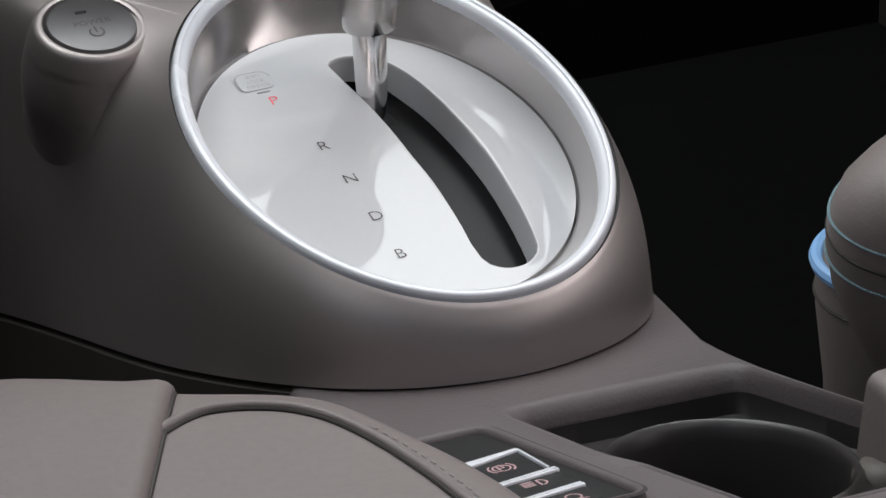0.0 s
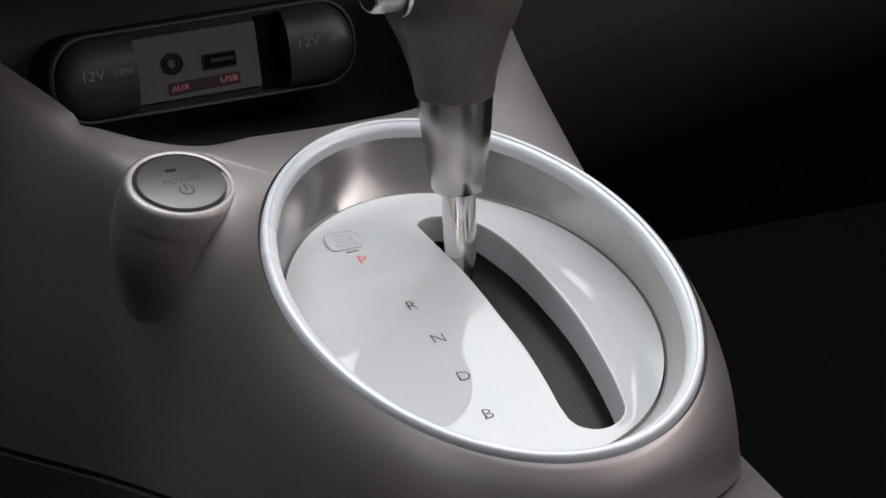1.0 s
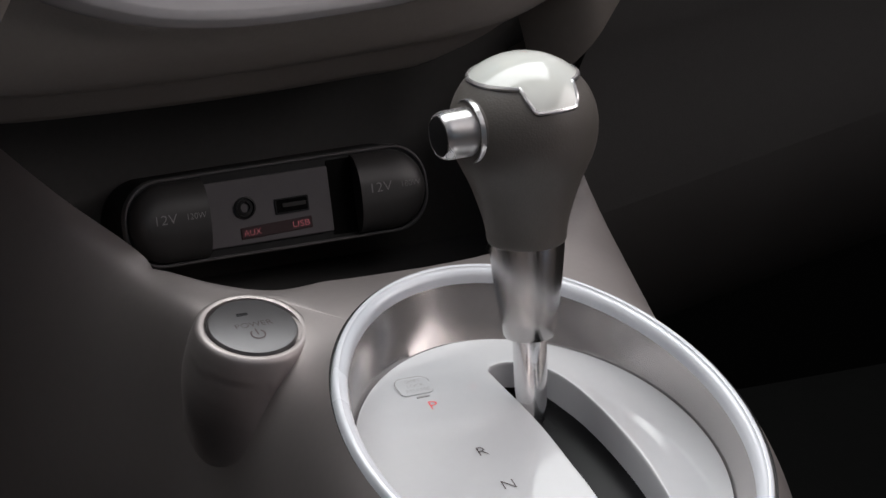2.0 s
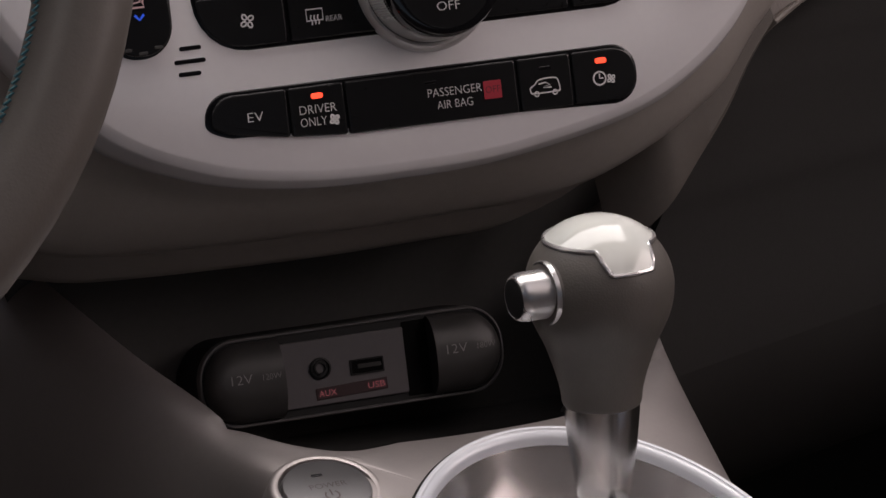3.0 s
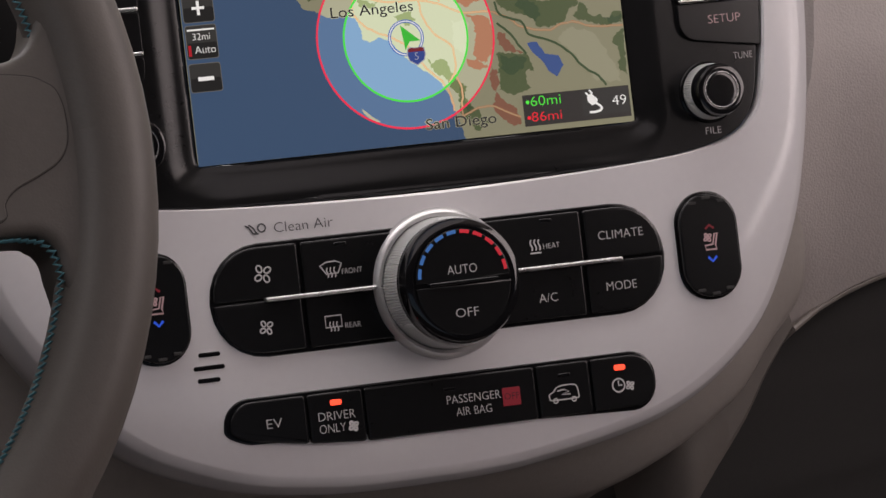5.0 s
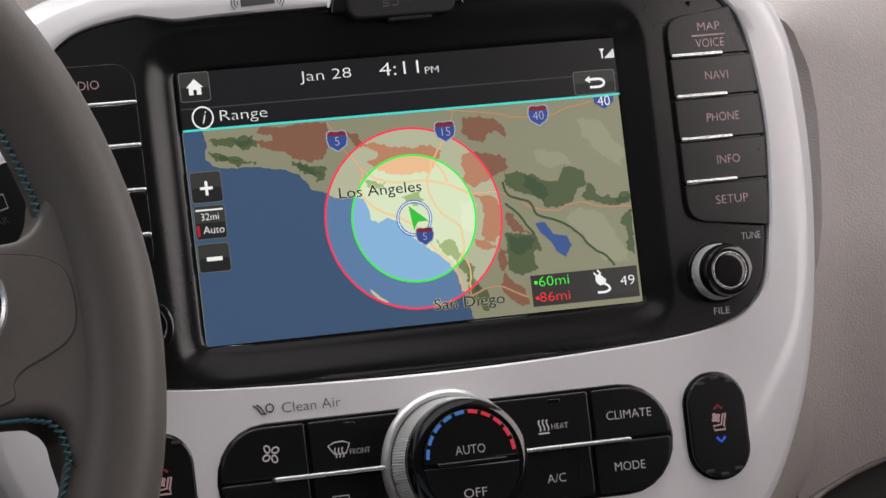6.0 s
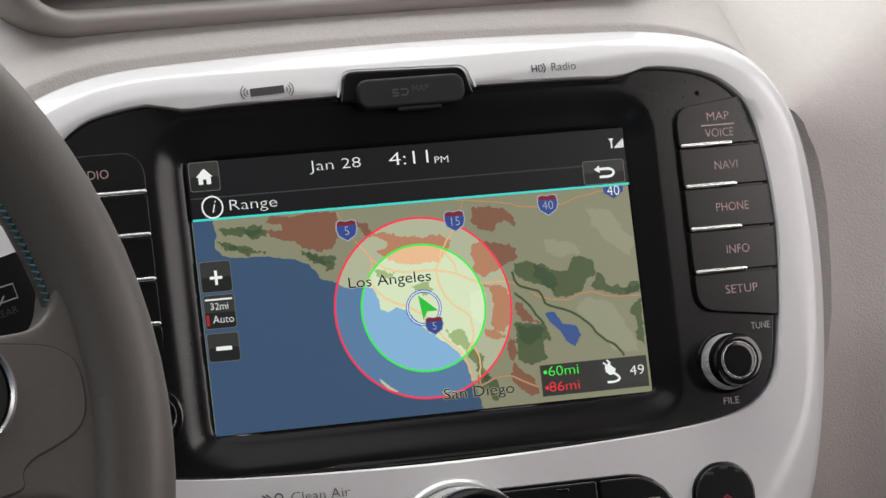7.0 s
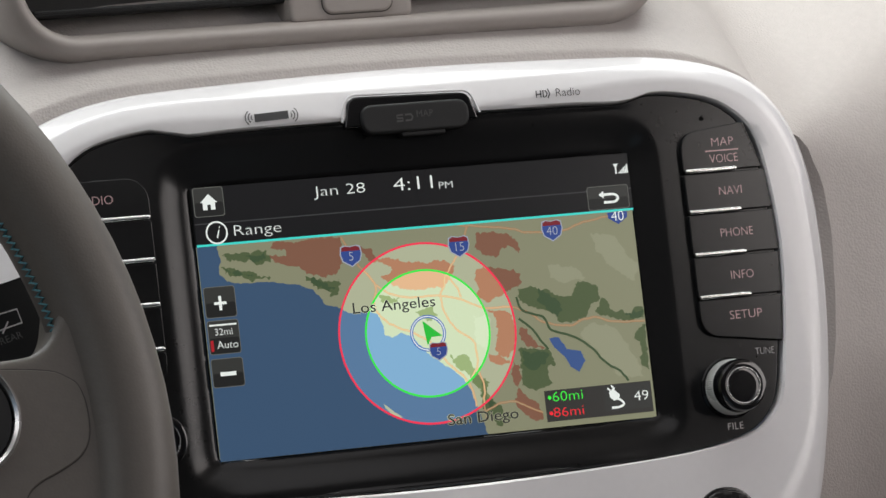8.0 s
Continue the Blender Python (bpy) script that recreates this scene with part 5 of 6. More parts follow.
    bmesh.ops.remove_doubles(bm, verts=bm.verts, dist=0.0002)
    # the driver's side shoulder stands higher beside the start button
    for v in bm.verts:
        d = math.hypot(v.co.x + 0.082, v.co.y + 0.102)
        v.co.z += max(0.0, 0.4640 - v.co.z) * smoothstep(0.044, 0.010, d) * smoothstep(0.040, 0.012, 0.4640 - v.co.z)
    # round the shoulder where the top runs into the flanks
    soft = []
    for v in bm.verts:
        e = math.hypot((v.co.x - RC.x) / RA, (v.co.y - RC.y) / (RB * 0.98))
        w = smoothstep(-0.062, -0.105, v.co.y) * smoothstep(1.012, 1.04, e) * smoothstep(0.350, 0.385, v.co.z)
        if w > 0 and not v.is_boundary:
            soft.append((v, 0.5 * w, [x.other_vert(v) for x in v.link_edges]))
    for _ in range(40):
        moved = [v.co.lerp(sum((x.co for x in ring), Vector()) / len(ring), w) for v, w, ring in soft]
        for (v, w, ring), p in zip(soft, moved):
            v.co = p
    # the edge over the cubby lies level with the top beside the start button
    for v in bm.verts:
        if -0.094 < v.co.x < -0.040 and -0.1075 < v.co.y < -0.058:
            v.co.z = min(v.co.z, 0.4638 + 0.06 * (v.co.x + 0.080) - (0.0006 if v.is_boundary else 0.0))
    part("console_body", bm, M_SILVER, root).data.set_sharp_from_angle(angle=radians(80))
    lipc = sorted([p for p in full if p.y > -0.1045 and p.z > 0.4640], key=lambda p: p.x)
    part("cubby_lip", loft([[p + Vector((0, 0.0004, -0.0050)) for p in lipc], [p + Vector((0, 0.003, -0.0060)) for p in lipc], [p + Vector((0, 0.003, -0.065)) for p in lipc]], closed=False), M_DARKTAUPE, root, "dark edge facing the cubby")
    for sx in (1, -1):
        e = [Vector((0.002 + sx * (p.x - 0.002), p.y, p.z)) for p in spline([(0.004 - foot[1][0], *foot[1][1:])] + (foot if sx < 0 else steep), 14, False)[14:]]
        part("side_skirt", loft([e, [p + Vector((-sx * 0.003, 0.003, -0.0018)) for p in e], [p + Vector((sx * 0.0005, 0, -0.0030)) for p in e], [p + Vector((sx * 0.006, 0, -0.12)) for p in e], [p + Vector((sx * 0.008, 0, -0.306)) for p in e]], closed=False), M_DARKTAUPE, root, "dark lower console side")
    return root


console = build_console()

well = thing("selector_well", "oval selector well with bright rim and white gate plate", "gear selector", RIM)


def oval(a, b, h, n=160):
    return [(a * math.cos(2 * math.pi * k / n), b * math.sin(2 * math.pi * k / n), h) for k in range(n)]


# the rim leans inwards: a narrow crest outside, a bright band sloping down to the wall
part("bright_rim", loft([oval(RA + d, RB + d, h) for d, h in ((0.0006, -0.0045), (0.0, -0.0010), (-0.0005, 0.0004), (-0.0013, 0.0009), (-0.0023, 0.0008), (-0.0028, 0.0002), (-0.0033, 0.0001), (-0.0048, -0.0006), (-0.0057, -0.0018), (-0.0061, -0.0044))]), M_RIM, well, "bright pale chrome rim")
part("dark_seam", loft([oval(RA + 0.0016, RB + 0.0016, -0.0020), oval(RA + 0.0004, RB + 0.0004, -0.0024)]), M_BLACK_MATT, well)
PA, PB, PY, PH = 0.0657, 0.0787, 0.0014, -0.0200  # half axes, middle and height of the gate plate


def wall_ring(f, h):
    """One ring of the well's wall, between the rim and the plate."""
    return [(x, y + f * PY, h) for x, y, h in oval((RA - 0.0061) * (1 - f) + (PA + 0.0004) * f, (RB - 0.0061) * (1 - f) + (PB + 0.0004) * f, h)]


part("metal_wall", loft([wall_ring(f, h) for f, h in ((0.0, -0.0044), (0.10, -0.0062), (0.32, -0.0105), (0.58, -0.0150), (0.82, -0.0185), (0.97, -0.0204), (1.0, -0.026))]), M_BOWL, well, "brushed metal well wall")

# gate plate with a curved slot that goes through it
SLOT = [(0.0030, 0.0570), (0.0062, 0.0400), (0.0086, 0.0200), (0.0100, 0.0), (0.0108, -0.0170), (0.0100, -0.0400), (0.0090, -0.0530), (0.0103, -0.0617), (0.0165, -0.0660), (0.0240, -0.0653),
        (0.0297, -0.0612), (0.0320, -0.0550), (0.0346, -0.0366), (0.0361, -0.0110), (0.0350, 0.0112), (0.0325, 0.0311), (0.0284, 0.0466), (0.0232, 0.0565), (0.0140, 0.0622), (0.0062, 0.0618)]
SX, SY = 0.0205, -0.0020


def build_gate():
    n = 144
    ang = [2 * math.pi * k / n for k in range(n)]
    out = [(PA * math.cos(a), PY + PB * math.sin(a)) for a in ang]
    slot = [(p.x, p.y) for p in spline(SLOT, 6)]
    inner, mouth = [], []
    for x, y in out:
        d = Vector((x - SX, y - SY)).normalized()
        r = ray_radius(slot, (SX, SY), math.atan2(d.y, d.x))
        inner.append((SX + (r + 0.0012) * d.x, SY + (r + 0.0012) * d.y))
        mouth.append((SX + r * d.x, SY + r * d.y))
    dome = lambda x, y: PH + 0.0022 * max(0.0, 1 - (x / PA) ** 2 - ((y - PY) / PB) ** 2) ** 0.8
    rings = [[(x, y, PH - 0.006) for x, y in out], [(x, y, PH - 0.0006) for x, y in out]]
    for f in (0.006, 0.02, 0.2, 0.45, 0.7, 0.9, 0.985, 1.0):
        rings.append([(x + (i - x) * f, y + (j - y) * f, dome(x + (i - x) * f, y + (j - y) * f) + 0.0006 * smoothstep(0.86, 0.985, f) * smoothstep(0.022, 0.03, i)) for (x, y), (i, j) in zip(out, inner)])
    for q, h in ((0.55, -0.0001), (0.9, -0.0006), (1.0, -0.0014)):
        rings.append([(i + (a - i) * q, j + (b - j) * q, dome(i, j) + h + 0.0006 * smoothstep(0.022, 0.03, i)) for (i, j), (a, b) in zip(inner, mouth)])
    rings.append([(a - 0.0010 * smoothstep(0.02, 0.03, a), b, PH - 0.0105) for a, b in mouth])
    g = part("gate_plate", loft(rings), M_PLATE, well, "glossy white gate plate with a long curved slot")
    part("slot_shutter", grid(lambda u, v: (SX - 0.020 + 0.040 * u, SY - 0.072 + 0.144 * v, PH - 0.0102 - 0.003 * abs(2 * v - 1) ** 2 + 0.0012 * math.sin(u * math.pi)), 9, 20), M_SHUTTER, well, "dark shutter under the slot")
    top = lambda x, y: dome(x, y) + 0.00015
    for t, x, y, m in (("P", -0.0246, 0.0449, M_INKRED), ("R", -0.0187, 0.0143, M_INKDARK), ("N", -0.0171, -0.0059, M_INKDARK), ("D", -0.0170, -0.0278, M_INKDARK), ("B", -0.0173, -0.0490, M_INKDARK)):
        lettering(t, 0.0072, x, y, top(x, y), m, g, name="gear_letter", wide=1.05, thin=0.00012)
    cx, cy = -0.0270, 0.0578
    lo = rounded(0.0128, 0.0100, (0.0034, 0.0034, 0.0022, 0.0022), cx, cy)
    c = part("release_cover", slab(lo, PH - 0.001, top(cx, cy) + 0.0004, 0.0003), M_PLATE, g, "small white lock release cover")
    part("cover_seam", strokes([[(x, y) for x, y in offset(rounded(0.0128, 0.0100, 0.0034, cx, cy), -0.0003)[:20]]], 0.0004, top(cx, cy) + 0.0001), M_INKSEAM, c, smooth=False)
    for q, t in enumerate(("SHIFT", "LOCK", "RELEASE")):
        lettering(t, 0.0025, cx + 0.0006, cy + 0.0027 - 0.0028 * q, top(cx, cy) + 0.0005, M_INKSEAM, c, thin=0.00004)
    part("finger_dent", slab(rounded(0.0050, 0.0008, 0.0003, cx + 0.001, cy - 0.0066), PH, top(cx, cy - 0.0066) + 0.0001, 0.0001), M_INKSEAM, c)
    return g


build_gate()

# ---- gear lever ----
lever = thing("gear_lever", "gear lever with taupe leather knob, white cap and polished metal shaft", "gear lever", Matrix.Translation((0.0142, -0.1755, 0.4290)) @ Matrix.Rotation(radians(-4.5), 4, "X"))


KNOB_MID, KNOB_R = 0.1130, 0.0268
KNOB = [(0.0128, 0.0690), (0.0138, 0.0692), (0.0144, 0.0706), (0.0148, 0.0740), (0.0156, 0.0779), (0.0175, 0.0843), (0.0200, 0.0915), (0.0228, 0.0975), (0.0248, 0.1020), (0.0263, 0.1075), (0.0268, 0.1130)]
KNOB = [(p.x, p.y) for p in spline(KNOB, 4, False)] + [(KNOB_R * math.cos(radians(a)), KNOB_MID + 0.95 * KNOB_R * math.sin(radians(a))) for a in (*range(4, 88, 4), 89.3)]


def knob_radius(z):
    """Radius of the leather knob at a height above the lever's foot."""
    for (r0, z0), (r1, z1) in zip(KNOB, KNOB[1:]):
        if z0 <= z <= z1 and z1 > z0:
            return r0 + (r1 - r0) * (z - z0) / (z1 - z0)
    return 0.0


part("knob", turned(KNOB, 72), M_KNOB, lever, "taupe leather knob")


def build_cap():
    """White cap over the top of the knob with a tongue down its rear, let in with a bright edging."""
    n, rings = 180, []
    low = []
    for k in range(n):
        off = abs((360 * k / n + 84 + 180) % 360 - 180)
        low.append(KNOB_MID + 0.95 * KNOB_R * (0.690 - 0.300 * smoothstep(34, 17, off) + 0.03 * smoothstep(90, 180, off)))
    skin = lambda k, z, up: ((knob_radius(z) + up) * math.cos(2 * math.pi * k / n), (knob_radius(z) + up) * math.sin(2 * math.pi * k / n), z + up * 0.6)
    top = KNOB_MID + 0.95 * KNOB_R * 0.9998
    for f in (0.0, 0.03, 0.08, 0.15, 0.25, 0.36, 0.48, 0.6, 0.7, 0.8, 0.88, 0.94, 0.98, 1.0):
        rings.append([skin(k, low[k] + (top - low[k]) * f, 0.0 if f == 0 else 0.0005) for k in range(n)])
    part("cap", loft(rings, cap1=True), M_CAP, lever, "glossy white knob cap")
    edge = even([skin(k % n, low[k % n], 0.0002) for k in range(n + 1)], 241)[:-1]
    part("cap_edging", tube(edge, 0.00090, 8, True), M_SATIN, lever, "bright chrome edging")


build_cap()
part("collar", turned([(0.0075, 0.0330), (0.0088, 0.0332), (0.0096, 0.0345), (0.0104, 0.0400), (0.0117, 0.0480), (0.0128, 0.0570), (0.0136, 0.0660), (0.0138, 0.0710)], 48), M_COLLAR, lever, "satin metal collar")
part("shaft", turned([(0.0014, -0.014), (0.0036, -0.005), (0.0048, 0.001), (0.0057, 0.008), (0.0061, 0.016), (0.0062, 0.024), (0.0062, 0.0345)], 40), M_CHROME, lever, "polished metal shaft")
side = part("release_button", turned([(0.0090, -0.006), (0.0089, 0.0090), (0.0087, 0.0108), (0.0081, 0.0124), (0.0074, 0.0130), (0.0070, 0.0127), (0.0001, 0.0121)], 48), M_SATIN, lever, "satin chrome release button")
side.matrix_basis = Matrix.Translation((-0.0226, -0.0050, 0.1145)) @ Matrix.Rotation(radians(4), 4, "Z") @ Matrix.Rotation(radians(-90), 4, "Y")
part("button_end", turned([(0.0070, 0), (0.0068, 0.0007), (0.0050, 0.0011), (0.0001, 0.0012)], 32), M_BLACK, side).matrix_basis = Matrix.Translation((0, 0, 0.0124))
part("button_seat", turned([(0.0114, -0.0002), (0.0118, -0.0002), (0.0120, -0.0030), (0.0120, -0.0100)], 56, cap=False), M_KNOB, side, "leather edge round the button")
part("button_ring", turned([(0.0116, -0.004), (0.0117, 0.0006), (0.0114, 0.0014), (0.0108, 0.0014), (0.0104, 0.0006), (0.0103, -0.0010), (0.0090, -0.0014)], 56, cap=False), M_SATIN, side)

# ---- start button ----
pw = thing("power_button", "round satin silver start button set in a raised boss", "button", Matrix.Translation(BUTTON + Vector((0, 0, -0.0022))) @ Matrix.Rotation(RS, 4, "X"))


def build_boss():
    """A raised collar round the button whose foot runs out into the console with a soft fillet."""
    body = next(c for c in console.children if c.name.startswith("console_body"))
    bpy.context.view_layer.update()
    deps, m = bpy.context.evaluated_depsgraph_get(), pw.matrix_world.copy()
    n, fillet = 96, 0.011
    rings = [[(r * math.cos(2 * math.pi * k / n), r * math.sin(2 * math.pi * k / n), z) for k in range(n)] for r, z in ((0.0172, -0.0012), (0.0178, 0.0006), (0.0188, 0.0010), (0.0200, 0.0007), (0.0208, -0.0002))]
    girth = [(0.0, 0.0209), (0.0032, 0.0220), (0.0075, 0.0230), (0.013, 0.0240), (0.019, 0.0246), (0.026, 0.0244), (0.032, 0.0234), (0.039, 0.0212), (0.046, 0.0175), (0.053, 0.0120), (0.060, 0.0050), (0.075, 0.0030)]
    tall = []
    for q in range(1, 49):
        z = 0.070 * (q / 48) ** 1.2
        g = next(r0 + (r1 - r0) * (z - z0) / (z1 - z0) for (z0, r0), (z1, r1) in zip(girth, girth[1:]) if z <= z1)
        row = []
        for k in range(n):
            way = Vector((math.cos(2 * math.pi * k / n), math.sin(2 * math.pi * k / n), 0))
            hit, place, _, _ = body.ray_cast(m @ (way * 0.060 - Vector((0, 0, z))), m.to_3x3() @ -way, distance=0.057, depsgraph=deps)
            r = g
            if hit:
                c = (m.inverted() @ place).xy.length
                near = max(0.0, fillet - abs(c - g)) / fillet
                outer = smoothstep(128, 150, 360 * k / n) * smoothstep(272, 246, 360 * k / n)
                r = g + outer * (max(c, g) + near * near * fillet / 4 - 0.0003 - 0.0005 * smoothstep(0.0, fillet, c - g) - g)
            row.append((*(way.xy * r), -z))
        tall.append(row)
    return loft(rings + tall)


part("boss", build_boss(), M_SILVER, pw, "raised silver boss flowing into the console")
part("gap", turned([(0.0172, -0.0012), (0.0160, -0.0012)], 56, cap=False), M_BLACK_MATT, pw)
part("cap", turned([(0.0166, -0.0030), (0.0166, 0.0002), (0.0161, 0.0010), (0.0151, 0.0013), (0.0001, 0.0013)], 56), M_BUTTON, pw, "dark satin silver button cap")
lettering("POWER", 0.0042, 0.0005, 0.0005, 0.00135, M_INKDARK, pw)
part("power_symbol", strokes([[(0.0026 * math.sin(a), -0.0055 + 0.0026 * math.cos(a)) for a in [radians(40 + 14 * q) for q in range(21)]], [(0, -0.0022), (0, -0.0058)]], 0.0006, 0.00135), M_INKDARK, pw, smooth=False)
part("indicator", slab(rounded(0.0042, 0.0014, 0.0004, -0.0015, 0.0072), 0.0008, 0.0016, 0.0002), M_GLOSSBLACK, pw)


# ---- rear console deck with tray and switches ----
DECK = Matrix.Translation((0.0, -0.324, 0.3947)) @ Matrix.Rotation(-math.atan(0.19), 4, "X")


def build_deck():
    root = thing("console_deck", "grained taupe console deck with a deep tray and switch panel", "console", DECK)
    tray = corners([(0.0620, -0.0420), (-0.0215, -0.0370), (0.0010, -0.1800), (0.0860, -0.1800)], (0.0090, 0.0055, 0.014, 0.014), 8)
    n = 160
    org = (0.0325, -0.1120)
    outer = [(p.x, p.y) for p in spline([(0.090, 0.082, 0), (0.0835, 0.064, 0), (0.0745, 0.036, 0), (0.0700, 0.012, 0), (0.0686, -0.012, 0), (0.0700, -0.035, 0), (0.0735, -0.060, 0), (0.0815, -0.107, 0), (0.0900, -0.160, 0), (0.094, -0.240, 0), (0.094, -0.325, 0)], 5, False)]
    outer = outer + [(-0.070, -0.325), (-0.070, -0.1), (-0.072, 0.03), (-0.06, 0.070)]
    angs = [2 * math.pi * k / n for k in range(n)]
    ro, ri = [ray_radius(outer, org, a) for a in angs], [ray_radius(tray, org, a) for a in angs]
    P = lambda k, r, h: (org[0] + r * math.cos(angs[k]), org[1] + r * math.sin(angs[k]), h)
    rings = [[P(k, ro[k] + 0.008, -0.30) for k in range(n)], [P(k, ro[k] + 0.004, -0.02) for k in range(n)], [P(k, ro[k] + 0.0018, -0.0075) for k in range(n)], [P(k, ro[k] - 0.0005, -0.0030) for k in range(n)], [P(k, ro[k] - 0.0030, -0.0008) for k in range(n)], [P(k, ro[k] - 0.0055, 0) for k in range(n)]]
    # a soft lip rolls down into the tray behind it, and stays crisp beside the switches
    lip = [min(0.0105 * (0.25 + 0.75 * smoothstep(-0.1, 0.5, math.sin(a)) + 0.35 * smoothstep(0.4, 0.9, math.cos(a))), 0.75 * max(0.001, ro[k] - 0.006 - ri[k])) for k, a in enumerate(angs)]
    for f in (0.25, 0.5, 0.75):
        rings.append([P(k, (ro[k] - 0.0055) * (1 - f) + (ri[k] + lip[k] * 1.15) * f, 0) for k in range(n)])
    rings += [[P(k, ri[k] + w * lip[k], h) for k in range(n)] for w, h in ((1.0, 0.0001), (0.8, 0.0007), (0.6, 0.0009), (0.42, 0.0003), (0.26, -0.0010), (0.12, -0.0028), (0.03, -0.0048))]
    rings += [[P(k, ri[k] - 0.0003, -0.0075) for k in range(n)]]
    part("deck_skin", loft(rings), M_CONSOLE, root)
    rings = [[P(k, ri[k] - 0.0002, -0.0070) for k in range(n)], [P(k, ri[k] - 0.0010, -0.0150) for k in range(n)], [P(k, ri[k] - 0.0035, -0.0172) for k in range(n)]]
    part("tray_wall", loft(rings), M_TRAY, root, "dark tray wall")
    ci = [(0.0262 + 0.0390 * math.cos(a), -0.0990 + 0.0510 * math.sin(a)) for a in angs]
    r1 = [min(ray_radius(ci, org, a), ri[k] - 0.0060) for k, a in enumerate(angs)]
    rings = [[P(k, ri[k] - 0.0035, -0.0172) for k in range(n)], [P(k, min(ri[k] - 0.0040, r1[k] + 0.0050), -0.0165) for k in range(n)]]
    rings += [[P(k, r1[k] + d, h) for k in range(n)] for d, h in ((0.0018, -0.0138), (0.0012, -0.0120), (0.0004, -0.0112), (-0.0005, -0.0116), (-0.0020, -0.0135), (-0.0032, -0.0180), (-0.0050, -0.0400), (-0.0070, -0.0700))]
    part("cup_holder", loft(rings, cap1=True), M_TRAY, root, "round dark cup holder with soft rolled edge")
    part("cup_grip", slab(ellipse(0.0095, 0.0120, 28, 0.0655, -0.1290), -0.040, -0.0100, 0.0070), M_MIDTAUPE, root, "rounded grip pad inside the cup holder")
    return root


deck = build_deck()
swp = thing("console_switch_panel", "black switch panel with chrome-edged switches on the console deck", "switch panel", DECK @ Matrix.Translation((0, 0, 0.0030)))
pan = corners([(-0.0372, -0.0497), (-0.0800, -0.0497), (-0.0700, -0.1450), (-0.0242, -0.1450)], (0.0080, 0.012, 0.008, 0.0075), 8)
part("bezel", loft([[(x, y, h) for x, y in offset(pan, d)] for d, h in ((-0.0008, -0.0045), (0.0, -0.0002), (0.0006, 0.0008), (0.0015, 0.0007), (0.0025, 0.0), (0.0032, -0.0012), (0.0036, -0.0036))]), M_CONSOLE, swp, "soft grey-brown rim round the switches")
# flat black band painting the contact shadow round the bezel
part("shadow_gap", loft([[(x, y, 0.0002) for x, y in offset(pan, -0.0009)], [(x, y, 0.0002) for x, y in offset(pan, 0.0002)]]), M_BLACK_MATT, swp)
part("base", slab(offset(pan, 0.0030), -0.008, -0.0014, 0.0004), M_BLACK, swp)
slant = 0.17


def lean(x0, x1, y0, y1, r):
    """A switch outline whose long edges run aslant."""
    return corners([(x1, y1), (x0, y1 - slant * (x1 - x0)), (x0, y0 - slant * (x1 - x0)), (x1, y0)], (r,) * 4, 5)


for q, (y1, y0) in enumerate(((-0.0842, -0.1066), (-0.1085, -0.1253), (-0.1268, -0.1425))):
    x1 = (-0.0422, -0.0402, -0.0402)[q]
    s = part("switch", slab(lean(-0.0680, x1, y0, y1, 0.0016), -0.006, 0.0012, 0.0009), M_BLACK, swp)
    w = 0.0050 if q == 0 else 0.0028
    part("chrome_strip", slab(corners([(x1, y1 + 0.0006), (-0.0680, y1 + 0.0006 - slant * (x1 + 0.0680)), (-0.0680, y1 - w - slant * (x1 + 0.0680)), (x1, y1 - (0.0012 if q == 0 else w))], (0.0005,) * 4, 3), 0.0, 0.0022, 0.0006), M_RIM, s, "bright chrome strip")
    if q == 0:
        part("chrome_edge", slab(corners([(x1 + 0.0007, y1), (x1 - 0.0003, y1), (x1 - 0.0003, y0), (x1 + 0.0007, y0)], (0.0003,) * 4, 3), 0.0, 0.0020, 0.0003), M_RIM, s, "thin chrome side edge")
    ix, iy = ((-0.0540, -0.0975), (-0.0520, -0.1178), (-0.0483, -0.1369))[q]
    arc = lambda r, a0, a1, dx=0.0: [(ix + dx + r * math.cos(radians(a)), iy + r * math.sin(radians(a))) for a in (a0 + (a1 - a0) * k / 12 for k in range(13))]
    if q == 0:
        icon = [arc(0.0030, 0, 360), arc(0.0044, -50, 50), arc(0.0044, 130, 230), [(ix - 0.0010, iy - 0.0018), (ix - 0.0010, iy + 0.0018), (ix + 0.0010, iy + 0.0014), (ix + 0.0010, iy), (ix - 0.0010, iy)]]
    elif q == 1:
        icon = [arc(0.0026, -90, 90, 0.0012) + [(ix + 0.0012, iy - 0.0026)]] + [[(ix - 0.0046, iy + dy), (ix - 0.0004, iy + dy + 0.0006)] for dy in (-0.0020, -0.0007, 0.0006, 0.0019)]
    else:
        icon = [arc(0.0026, 0, 360), [(ix - 0.0044, iy - 0.0030), (ix + 0.0040, iy - 0.0030)]]
    part("symbol", strokes(icon, 0.0007, 0.0012), M_LEGEND, s, smooth=False)

# ---- seats ----
drv = thing("driver_seat", "grey-beige leather driver seat cushion with piped seams", "seat", group="front seats")
SEAT_TOP, SEAT_MID = 0.445, Vector((-0.34, -0.62))
SEAT_PLAN = spline([(-0.600, -0.336), (-0.450, -0.328), (-0.330, -0.329), (-0.245, -0.336), (-0.190, -0.3475), (-0.155, -0.3655), (-0.1390, -0.3745), (-0.1235, -0.3820), (-0.1130, -0.3880), (-0.1035, -0.3965), (-0.0970, -0.4080), (-0.0905, -0.4260), (-0.0800, -0.4590),
                    (-0.0740, -0.500), (-0.070, -0.600), (-0.070, -0.850), (-0.095, -0.905), (-0.585, -0.905), (-0.620, -0.850), (-0.625, -0.400)], 6)
